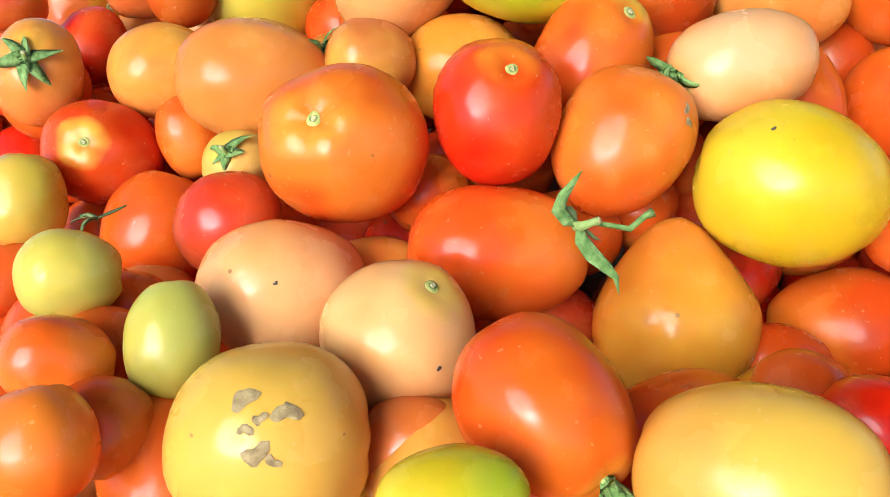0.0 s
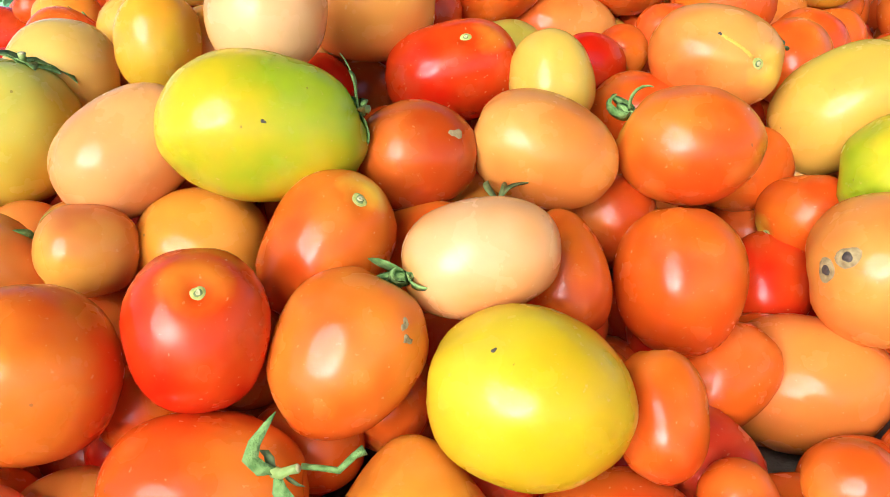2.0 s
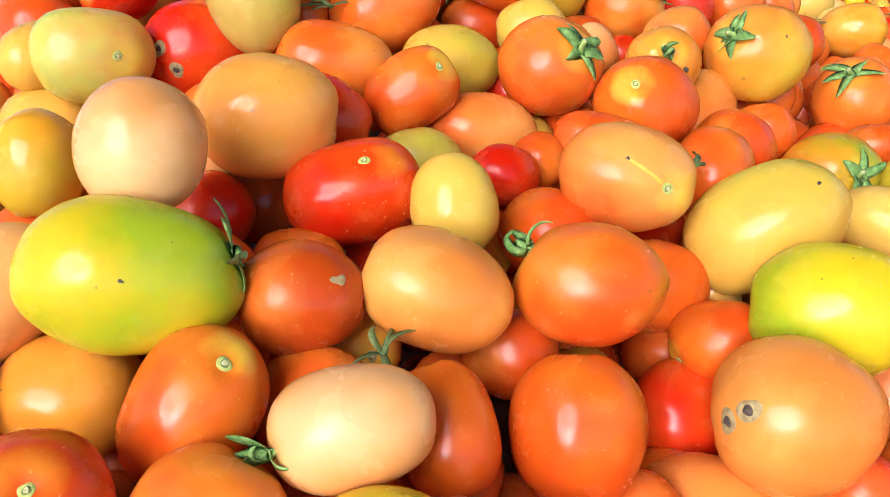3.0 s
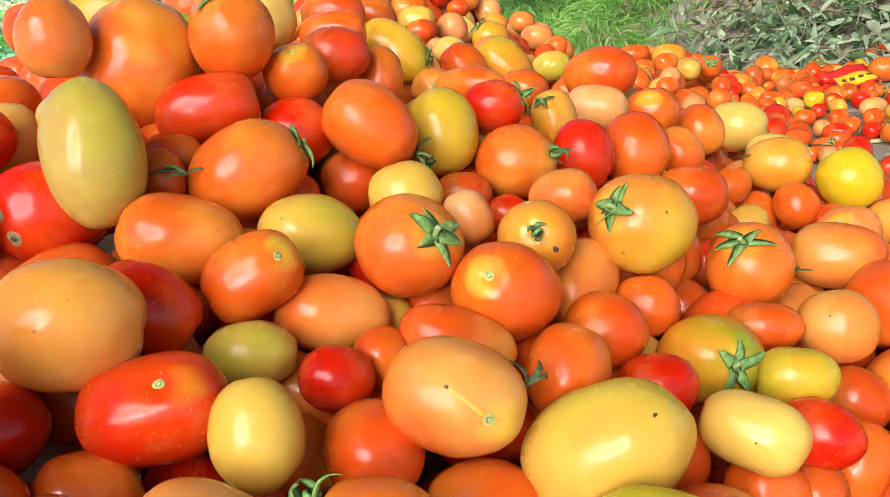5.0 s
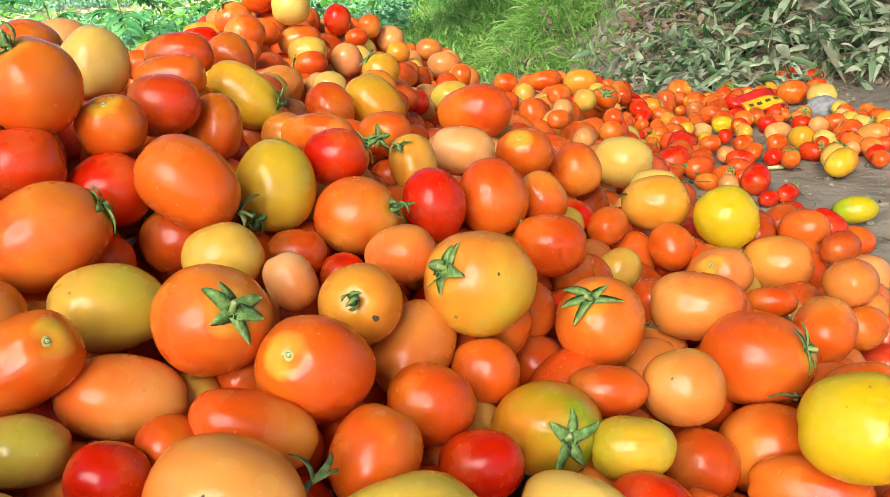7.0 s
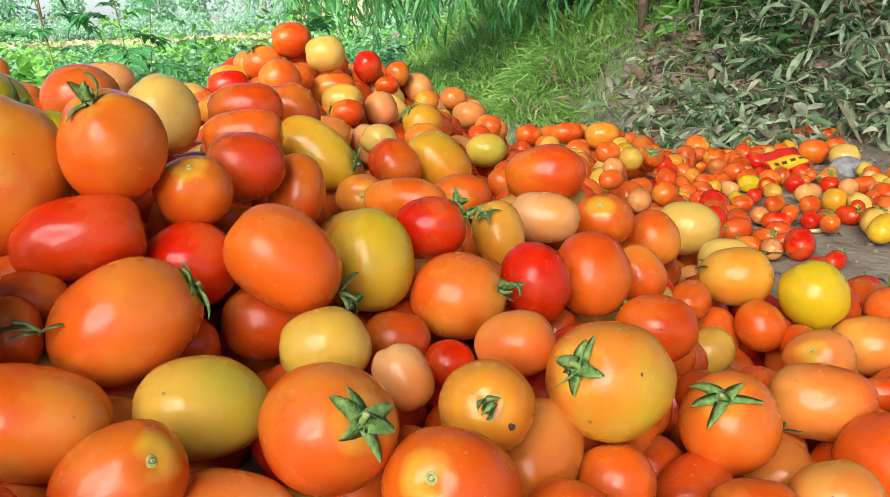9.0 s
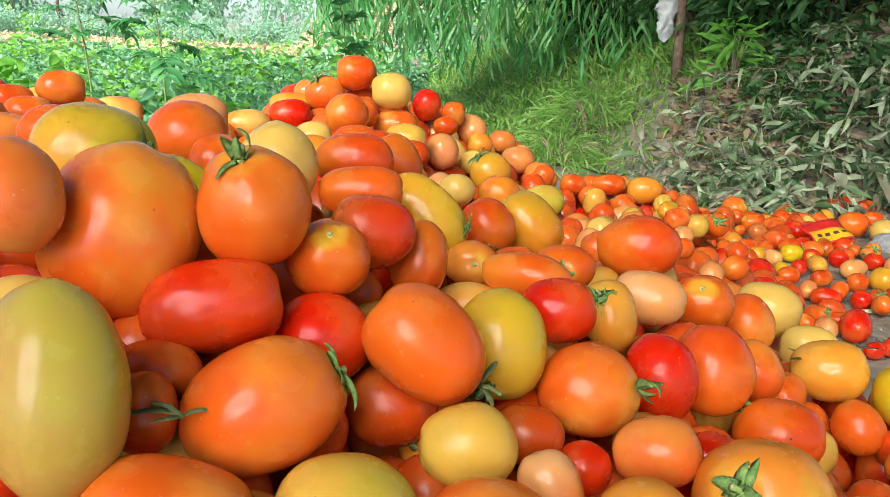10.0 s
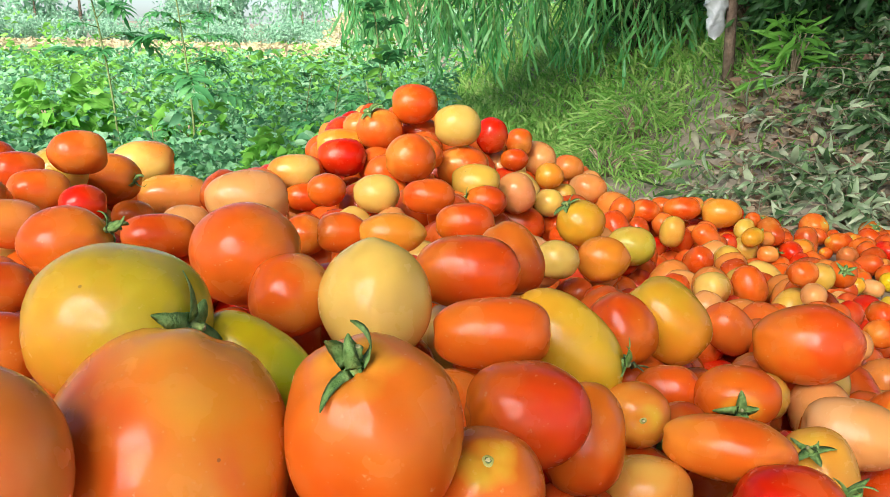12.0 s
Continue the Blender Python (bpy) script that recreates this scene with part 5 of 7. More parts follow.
packed(1.006, 1.987, 0.050, 0.0209); packed(1.099, 1.532, 0.021, 0.0176); packed(0.641, 1.252, 0.122, 0.0222); packed(1.063, 1.963, 0.022, 0.0207)
packed(1.232, 1.643, 0.021, 0.0193); packed(0.207, 1.807, 0.315, 0.0163); packed(0.676, 1.280, 0.120, 0.0229); packed(1.332, 1.780, 0.022, 0.0210)
packed(0.535, 2.104, 0.175, 0.0207); packed(0.306, 1.301, 0.215, 0.0213); packed(-0.070, 1.033, 0.284, 0.0209); packed(0.767, 0.920, 0.054, 0.0215)
packed(0.468, 1.628, 0.211, 0.0197); packed(0.559, 2.153, 0.166, 0.0213); packed(0.290, 1.251, 0.209, 0.0199); packed(0.308, 1.437, 0.219, 0.0243)
packed(1.239, 1.917, 0.022, 0.0215); packed(0.598, 1.274, 0.135, 0.0220); packed(0.452, 1.967, 0.222, 0.0186); packed(0.185, 1.351, 0.247, 0.0216)
packed(0.017, 1.557, 0.241, 0.0258); packed(0.384, 1.230, 0.202, 0.0196); packed(0.950, 2.196, 0.085, 0.0224); packed(0.493, 2.004, 0.207, 0.0190)
packed(0.433, 1.456, 0.200, 0.0250); packed(0.814, 1.813, 0.047, 0.0177); packed(0.528, 2.030, 0.203, 0.0192); packed(0.742, 1.450, 0.164, 0.0173)
packed(1.435, 1.785, 0.022, 0.0215); packed(-0.049, 1.288, 0.251, 0.0189); packed(1.202, 1.899, 0.022, 0.0207); packed(0.750, 0.956, 0.064, 0.0202)
packed(0.575, 1.125, 0.108, 0.0181); packed(0.838, 1.675, 0.021, 0.0161); packed(0.634, 2.167, 0.141, 0.0210); packed(1.038, 1.709, 0.021, 0.0180)
packed(1.167, 1.925, 0.021, 0.0194); packed(1.293, 1.938, 0.022, 0.0212); packed(0.207, 1.580, 0.274, 0.0261); packed(1.080, 2.065, 0.035, 0.0208)
packed(1.050, 2.034, 0.044, 0.0203); packed(0.916, 1.740, 0.021, 0.0168); packed(0.095, 1.401, 0.237, 0.0217); packed(1.263, 1.622, 0.022, 0.0186)
packed(0.704, 1.640, 0.134, 0.0198); packed(-0.056, 1.434, 0.236, 0.0218); packed(0.813, 1.047, 0.078, 0.0220); packed(-0.067, 1.379, 0.256, 0.0204)
packed(0.617, 2.129, 0.158, 0.0200); packed(0.842, 1.773, 0.021, 0.0168); packed(0.212, 1.473, 0.256, 0.0233); packed(0.141, 1.460, 0.231, 0.0229)
packed(0.996, 2.055, 0.084, 0.0200); packed(1.060, 2.155, 0.037, 0.0213); packed(0.516, 1.149, 0.143, 0.0177); packed(0.536, 1.272, 0.136, 0.0205)
packed(1.260, 1.550, 0.022, 0.0179); packed(1.071, 1.919, 0.022, 0.0187); packed(0.683, 1.430, 0.139, 0.0244); packed(0.437, 1.525, 0.195, 0.0253)
packed(0.100, 1.240, 0.229, 0.0176); packed(0.865, 1.472, 0.037, 0.0142); packed(1.160, 1.834, 0.022, 0.0189); packed(0.546, 1.013, 0.140, 0.0163)
packed(0.575, 1.411, 0.160, 0.0232); packed(0.940, 1.829, 0.022, 0.0172); packed(0.994, 1.839, 0.022, 0.0173); packed(1.039, 2.115, 0.046, 0.0203)
packed(0.418, 1.340, 0.203, 0.0208); packed(0.611, 1.327, 0.144, 0.0215); packed(0.704, 0.950, 0.077, 0.0185); packed(0.821, 1.859, 0.075, 0.0170)
packed(0.476, 2.155, 0.174, 0.0194); packed(0.644, 1.479, 0.140, 0.0249); packed(0.640, 1.355, 0.153, 0.0220); packed(0.088, 1.504, 0.237, 0.0230)
packed(0.170, 1.418, 0.258, 0.0213); packed(1.239, 1.506, 0.022, 0.0168); packed(0.960, 2.138, 0.092, 0.0200); packed(0.345, 1.699, 0.254, 0.0277)
packed(0.363, 1.259, 0.204, 0.0186); packed(-0.092, 1.267, 0.284, 0.0168); packed(0.897, 1.933, 0.093, 0.0176); packed(-0.267, 0.803, 0.155, 0.0163)
packed(0.337, 1.566, 0.254, 0.0163); packed(0.879, 1.506, 0.020, 0.0174); packed(0.740, 1.032, 0.079, 0.0187); packed(-0.179, 1.514, 0.235, 0.0216)
packed(0.950, 1.925, 0.041, 0.0174); packed(0.925, 1.923, 0.064, 0.0173); packed(1.003, 1.952, 0.040, 0.0177); packed(1.076, 1.614, 0.021, 0.0155)
packed(0.603, 1.460, 0.141, 0.0233); packed(0.714, 1.561, 0.112, 0.0259); packed(0.751, 0.804, 0.076, 0.0163); packed(1.016, 1.908, 0.022, 0.0173)
packed(0.785, 1.881, 0.108, 0.0218); packed(0.878, 2.141, 0.108, 0.0192); packed(-0.147, 1.544, 0.235, 0.0220); packed(0.208, 1.510, 0.280, 0.0222)
packed(0.575, 2.110, 0.168, 0.0181); packed(0.944, 1.752, 0.021, 0.0154); packed(0.136, 1.508, 0.253, 0.0220); packed(1.381, 1.683, 0.021, 0.0181)
packed(0.628, 1.428, 0.158, 0.0223); packed(0.164, 1.289, 0.241, 0.0176); packed(0.595, 1.936, 0.190, 0.0216)
packed(0.502, 1.342, 0.165, 0.0201); packed(0.286, 1.703, 0.271, 0.0262); packed(0.270, 1.412, 0.253, 0.0203); packed(0.855, 2.108, 0.111, 0.0186)
packed(1.100, 2.187, 0.022, 0.0200); packed(0.807, 1.928, 0.109, 0.0166); packed(0.514, 1.300, 0.171, 0.0191); packed(0.433, 1.399, 0.204, 0.0207)
packed(0.164, 1.317, 0.259, 0.0178); packed(1.380, 1.800, 0.021, 0.0186); packed(1.449, 1.840, 0.022, 0.0195); packed(-0.119, 1.465, 0.234, 0.0200)
packed(-0.101, 1.140, 0.278, 0.0199); packed(1.222, 1.469, 0.022, 0.0154); packed(0.790, 1.017, 0.089, 0.0189); packed(0.241, 1.536, 0.259, 0.0223)
packed(0.803, 1.829, 0.086, 0.0154); packed(1.096, 1.894, 0.022, 0.0166); packed(0.392, 1.726, 0.244, 0.0266)
packed(0.307, 1.648, 0.284, 0.0245); packed(0.826, 1.702, 0.021, 0.0142); packed(1.057, 1.857, 0.022, 0.0161); packed(0.399, 1.290, 0.217, 0.0179)
packed(0.244, 1.496, 0.269, 0.0212); packed(0.867, 1.636, 0.019, 0.0180); packed(0.708, 0.987, 0.079, 0.0170); packed(0.786, 0.956, 0.065, 0.0186)
packed(0.958, 1.781, 0.022, 0.0150); packed(0.564, 1.511, 0.144, 0.0229); packed(0.503, 1.617, 0.167, 0.0246); packed(0.180, 1.656, 0.269, 0.0239)
packed(0.138, 1.336, 0.243, 0.0176); packed(0.873, 1.665, 0.021, 0.0137); packed(0.264, 1.646, 0.310, 0.0236)
packed(0.622, 2.014, 0.158, 0.0217); packed(0.594, 2.167, 0.160, 0.0177); packed(1.008, 2.115, 0.075, 0.0180); packed(1.257, 2.164, 0.022, 0.0190)
packed(0.434, 1.596, 0.189, 0.0236); packed(1.339, 1.900, 0.021, 0.0177); packed(-0.102, 1.348, 0.275, 0.0167)
packed(0.178, 1.519, 0.246, 0.0209); packed(0.643, 1.088, 0.098, 0.0163); packed(1.399, 2.182, 0.022, 0.0203); packed(1.431, 1.917, 0.022, 0.0184)
packed(0.767, 1.497, 0.106, 0.0228); packed(1.280, 1.676, 0.021, 0.0162); packed(0.033, 1.520, 0.226, 0.0203); packed(0.663, 1.528, 0.139, 0.0227)
packed(0.659, 2.129, 0.126, 0.0227); packed(1.378, 1.753, 0.021, 0.0172); packed(0.195, 1.314, 0.261, 0.0165); packed(1.290, 1.561, 0.022, 0.0152)
packed(0.461, 1.485, 0.182, 0.0207); packed(0.390, 1.682, 0.234, 0.0239); packed(0.741, 1.602, 0.116, 0.0239); packed(0.264, 1.604, 0.297, 0.0216)
packed(0.600, 1.824, 0.170, 0.0272); packed(0.514, 1.381, 0.167, 0.0188); packed(0.669, 1.388, 0.156, 0.0194); packed(0.388, 1.617, 0.193, 0.0226)
packed(1.049, 1.743, 0.021, 0.0148); packed(0.915, 2.133, 0.105, 0.0169); packed(1.117, 2.117, 0.022, 0.0172); packed(0.728, 1.517, 0.119, 0.0220)
packed(0.041, 1.627, 0.241, 0.0215); packed(0.557, 1.452, 0.153, 0.0201); packed(1.424, 1.882, 0.022, 0.0172); packed(-0.207, 1.478, 0.237, 0.0241)
packed(0.511, 1.918, 0.188, 0.0282); packed(1.389, 1.835, 0.021, 0.0166); packed(0.809, 1.640, 0.017, 0.0165); packed(0.336, 1.611, 0.221, 0.0219)
packed(0.474, 1.524, 0.167, 0.0209); packed(0.116, 1.430, 0.233, 0.0179); packed(0.948, 1.974, 0.079, 0.0153); packed(1.369, 2.206, 0.022, 0.0193)
packed(1.227, 1.554, 0.022, 0.0144); packed(0.636, 1.586, 0.143, 0.0224); packed(0.918, 2.005, 0.092, 0.0206); packed(0.525, 1.982, 0.167, 0.0288)
packed(0.697, 1.472, 0.139, 0.0203); packed(0.848, 1.807, 0.026, 0.0180); packed(0.159, 1.737, 0.272, 0.0227); packed(0.221, 1.645, 0.282, 0.0212)
packed(0.415, 1.768, 0.234, 0.0240); packed(0.750, 1.592, 0.066, 0.0225); packed(0.463, 1.562, 0.174, 0.0207); packed(0.137, 1.587, 0.255, 0.0198)
packed(1.206, 1.614, 0.022, 0.0136); packed(0.748, 1.634, 0.059, 0.0231); packed(0.982, 1.472, 0.016, 0.0152); packed(0.842, 1.393, 0.022, 0.0209)
packed(0.288, 1.763, 0.258, 0.0230); packed(0.804, 0.985, 0.070, 0.0166); packed(1.333, 1.736, 0.021, 0.0151); packed(1.450, 2.242, 0.022, 0.0187)
packed(0.476, 1.841, 0.213, 0.0248); packed(0.692, 1.355, 0.142, 0.0174); packed(1.123, 1.576, 0.018, 0.0170); packed(-0.182, 1.400, 0.252, 0.0209)
packed(-0.089, 1.448, 0.250, 0.0163); packed(0.370, 1.826, 0.232, 0.0239); packed(0.973, 1.858, 0.022, 0.0134); packed(0.257, 1.740, 0.276, 0.0219)
packed(0.968, 2.070, 0.095, 0.0150); packed(0.269, 1.836, 0.234, 0.0237); packed(0.815, 1.896, 0.089, 0.0177); packed(0.069, 1.587, 0.259, 0.0189)
packed(0.717, 1.303, 0.127, 0.0163); packed(0.808, 2.138, 0.107, 0.0203); packed(0.987, 2.183, 0.064, 0.0212); packed(1.200, 1.986, 0.022, 0.0146)
packed(0.181, 1.810, 0.290, 0.0225); packed(0.542, 1.658, 0.177, 0.0213); packed(0.616, 1.544, 0.157, 0.0196); packed(1.089, 2.147, 0.022, 0.0156)
packed(0.141, 1.655, 0.279, 0.0197); packed(0.497, 1.673, 0.190, 0.0212); packed(0.682, 1.582, 0.139, 0.0204); packed(0.587, 1.378, 0.146, 0.0168)
packed(1.416, 1.814, 0.021, 0.0153); packed(0.224, 1.849, 0.279, 0.0229); packed(0.773, 1.533, 0.074, 0.0198); packed(0.324, 1.846, 0.233, 0.0229)
packed(0.433, 1.643, 0.213, 0.0200); packed(0.201, 1.721, 0.275, 0.0204); packed(-0.214, 1.434, 0.239, 0.0203); packed(0.923, 2.163, 0.103, 0.0149)
packed(0.967, 1.512, 0.015, 0.0143); packed(1.398, 2.145, 0.022, 0.0164); packed(0.757, 1.696, 0.034, 0.0221); packed(0.431, 1.889, 0.196, 0.0236)
packed(0.903, 2.193, 0.091, 0.0199); packed(0.454, 1.941, 0.183, 0.0244); packed(0.605, 1.869, 0.154, 0.0238)
packed(0.762, 1.940, 0.090, 0.0255); packed(1.257, 1.860, 0.022, 0.0137); packed(1.107, 1.932, 0.018, 0.0174); packed(1.242, 2.229, 0.022, 0.0154)
packed(1.300, 1.904, 0.021, 0.0139); packed(0.562, 1.626, 0.164, 0.0194); packed(0.710, 1.700, 0.124, 0.0210); packed(0.832, 1.502, 0.019, 0.0187)
packed(-0.030, 1.546, 0.224, 0.0164); packed(0.158, 1.900, 0.273, 0.0220); packed(0.089, 1.638, 0.257, 0.0179); packed(0.536, 1.593, 0.148, 0.0187)
packed(0.292, 1.889, 0.232, 0.0221); packed(0.985, 2.097, 0.088, 0.0137); packed(0.135, 1.771, 0.272, 0.0198); packed(1.310, 1.878, 0.021, 0.0134)
packed(0.010, 1.665, 0.240, 0.0178); packed(0.528, 1.854, 0.173, 0.0220); packed(0.197, 1.897, 0.257, 0.0215); packed(0.846, 2.182, 0.096, 0.0185)
packed(1.359, 2.171, 0.022, 0.0154); packed(0.239, 1.802, 0.270, 0.0201); packed(0.751, 2.063, 0.113, 0.0171)
packed(0.986, 1.928, 0.025, 0.0163); packed(0.577, 1.733, 0.183, 0.0201); packed(0.736, 1.910, 0.110, 0.0232); packed(0.763, 2.038, 0.085, 0.0252)
packed(0.496, 1.781, 0.198, 0.0204); packed(1.265, 2.200, 0.022, 0.0144); packed(0.843, 1.914, 0.087, 0.0156); packed(0.795, 1.472, 0.081, 0.0170)
packed(0.904, 1.971, 0.061, 0.0244); packed(0.161, 1.841, 0.274, 0.0199); packed(0.496, 2.123, 0.136, 0.0250); packed(0.804, 1.959, 0.085, 0.0235)
packed(0.698, 1.976, 0.096, 0.0234); packed(0.369, 1.891, 0.220, 0.0210); packed(0.755, 1.987, 0.104, 0.0235)


def deep_fruit():
    """Fruit packed at random below the heap's skin and down its hidden flanks: one joined mesh."""
    chance = np.random.default_rng(5)
    placed = np.array(CENTRES + PACKED)
    cells = {}

    def cell(p):
        return int(p[0] // 0.07), int(p[1] // 0.07), int((p[2] + 1) // 0.07)

    for c in CENTRES + PACKED:
        cells.setdefault(cell(c), []).append(c)

    def free(p, r, tight):
        i, j, k = cell(p)
        for u in (-1, 0, 1):
            for v in (-1, 0, 1):
                for w in (-1, 0, 1):
                    for q in cells.get((i + u, j + v, k + w), ()):
                        if math.dist(p, q[:3]) < tight * (r + q[3]):
                            return False
        return True

    def heap_height(x, y):
        """The heap's skin between its fruit; beyond it the heap falls off at its slope of rest."""
        d = np.hypot(placed[:, 0] - x, placed[:, 1] - y)
        near = np.argsort(d)[:4]
        w = 1 / (d[near] + 0.01) ** 2
        return float((placed[near, 2] * w).sum() / w.sum()) - 0.85 * max(0.0, d[near[0]] - 0.035)

    fruit = []
    for depth, tries, tight in ((0.034, 9000, 0.80), (0.056, 8000, 0.78), (0.080, 7000, 0.78)):
        for _ in range(tries):
            x, y = chance.uniform(-0.60, 1.35), chance.uniform(-0.25, 2.25)
            if (x > 0.78 and y < 1.5 - 0.4 * (x - 0.78)) or (x > 1.0 and y < 1.85):
                continue
            h = heap_height(x, y)
            r = float(np.clip(chance.normal(0.0225, 0.003), 0.016, 0.028))
            z = h - depth - (0.015 if y > 1.2 else 0.0)
            if z < r:
                if h < -0.02 or (x > 0.75 and chance.uniform() < 0.7):
                    continue
                z = r
            if not free((x, y, z), r, tight):
                continue
            cells.setdefault(cell((x, y, z)), []).append((x, y, z, r))
            fruit.append((x, y, z, r))
    local = random.Random(9)

    def joined(group, mat, label):
        verts, faces, o = [], [], 0
        for x, y, z, r in group:
            axis = Vector(chance.normal(size=3)).normalized()
            rows, turn = fruit_shape(r * 1.18, r * 0.95, axis, axis, 12, 16, "", local)
            v, f = shell(rows, 16)
            place = Matrix.Translation((x, y, z)) @ turn.to_4x4()
            verts += [place @ p for p in v]
            faces += [tuple(i + o for i in g) for g in f]
            o = len(verts)
        tagged(put("tomatoes", verts, faces, mat), label, "tomatoes", kind="stuff")

    joined(PACKED, SKIN_DEEP, "mixed orange and yellow tomatoes in hollows of the heap")
    joined(fruit, SKIN_GAP_DARK, "ripe red tomatoes packed deep in the heap, toned dark for shaded gaps")


deep_fruit()


# ---- loose and withered stalks that lie on the fruit ----
def loose_stalk(x, y, z, size, seed):
    local = random.Random(seed)
    base = new("tomato_stalk")
    base.matrix_world = pose(x, y, z, local.uniform(-25, 25), local.uniform(-25, 25), local.uniform(0, 360))
    v, f = sweep([Vector((-0.004, 0, 0.002)) * size, Vector((0.004, 0.002, 0.006)) * size, Vector((0.008, 0.004, 0.006)) * size, Vector((0.012, 0.006, 0.005)) * size], [0.0019 * size, 0.0014 * size, 0.0011 * size, 0.0015 * size], 7)
    put("stalk", v, f, OLD_STALK, base)
    for k in range(local.choice((3, 3, 4))):
        a = 1.7 + 2.3 * k + local.uniform(-0.35, 0.35)
        out, side = Vector((math.cos(a), math.sin(a), 0)), Vector((-math.sin(a), math.cos(a), 0))
        long, rise, hook = size * local.uniform(0.016, 0.028), local.uniform(-0.3, 0.9), local.uniform(-1, 1) * 0.8
        verts, faces = [], []
        for i in range(7):
            s = i / 6
            mid = Vector((-0.004 * size, 0, 0.003 * size)) + (out * s + side * hook * s * s + Vector((0, 0, rise * s - 0.9 * rise * s * s))) * long
            w = long * (0.03 + 0.24 * s * (1 - s) + 0.02 * (1 - s))
            if i == 6:
                w = long * 0.015
            verts += [mid - side * w + Vector((0, 0, w * 0.5)), mid, mid + side * w + Vector((0, 0, w * 0.5)), mid - Vector((0, 0, 0.0005))]
        for i in range(6):
            for n in range(4):
                p, q = i * 4 + n, i * 4 + (n + 1) % 4
                faces.append((p, q, q + 4, p + 4))
        faces += [(3, 2, 1, 0), (24, 25, 26, 27)]
        put("sepal", verts, faces, OLD_STALK, base)
    tagged(base, "loose withered green tomato stalk lying on the fruit", "stalk", "loose stalks on the heap")


def shed_calyx(x, y, z):
    """A shed calyx: a hollow cut stalk with two long curved sepals and two short dry ones, and the bit of vine behind it."""
    base = new("tomato_stalk")
    base.matrix_world = pose(x, y, z, 65, 6, 0)
    u = 0.00020
    ways = (((-20, 2, -8), (-42, 8, -2), (-58, 26, 3), (-50, 50, 8), (-30, 78, 12), (-16, 96, 12)), ((-20, -2, -8), (-16, -26, -4), (2, -52, 0), (26, -74, 3), (44, -92, 4), (50, -122, 0)),
            ((-24, 6, -10), (-30, 20, -10), (-36, 30, -14), (-48, 34, -20)), ((-14, -2, -12), (0, -14, -14), (10, -22, -16), (22, -27, -18)))
    for n, way in enumerate(ways):
        pts, verts, faces = [Vector(p) * u for p in way], [], []
        last = len(pts) - 1
        for i, p in enumerate(pts):
            along = (pts[min(last, i + 1)] - pts[max(0, i - 1)]).normalized()
            side = along.cross(Vector((0, 0, 1))).normalized()
            w = u * (13, 14, 8, 4)[n] * (0.35, 0.9, 1.0, 0.75, 0.4, 0.06)[round(5 * i / last)]
            verts += [p - side * w + Vector((0, 0, 0.5 * w)), p + Vector((0, 0, -0.2 * w)), p + side * w + Vector((0, 0, 0.3 * w)), p - Vector((0, 0, 0.5 * w + 0.0002))]
        for i in range(last):
            for k in range(4):
                a, b = i * 4 + k, i * 4 + (k + 1) % 4
                faces.append((a, b, b + 4, a + 4))
        faces += [(3, 2, 1, 0), tuple(last * 4 + k for k in range(4))]
        put("sepal", verts, faces, CALYX if n < 2 else OLD_STALK, base)
    v, f = sweep([Vector(p) * u for p in ((-26, 0, -14), (-14, -2, -6), (0, 4, 2), (14, 8, 10))], [10 * u, 9 * u, 7 * u, 8 * u], 9)
    put("stalk", v, f, STALK, base)
    v, f = sweep([Vector(p) * u for p in ((14, 8, 10), (16, 8.6, 11.5))], [6.5 * u, 5 * u], 9)
    put("cut_end", v, f, PITH, base)["label"] = "pale hollow cut end of the stalk"
    v, f = sweep([Vector(p) * u for p in ((16, 4, -25), (44, 0, -24), (74, -6, -24), (100, 16, -24), (116, 24, -26))], [5 * u, 5 * u, 6 * u, 6 * u, 9 * u], 8)
    put("vine", v, f, CALYX, base)["label"] = "short green bit of vine"
    tagged(base, "shed green calyx with long curved sepals and cut stalk", "stalk", "loose stalks on the heap")


shed_calyx(0.0380, 0.2875, 0.1115)
loose_stalk(0.287, 0.512, 0.166, 0.8, 2)
loose_stalk(-0.150, 0.321, 0.119, 0.5, 3)
loose_stalk(0.112, 0.659, 0.252, 0.8, 4)
loose_stalk(0.254, 0.714, 0.236, 0.9, 5)
loose_stalk(0.502, 0.686, 0.135, 0.9, 6)
loose_stalk(0.312, 0.975, 0.246, 0.8, 7)
loose_stalk(0.593, 0.644, 0.092, 0.9, 8)
loose_stalk(0.124, 0.396, 0.148, 0.8, 9)
loose_stalk(0.690, 1.027, 0.138, 0.9, 10)
loose_stalk(0.612, 0.977, 0.146, 0.9, 11)


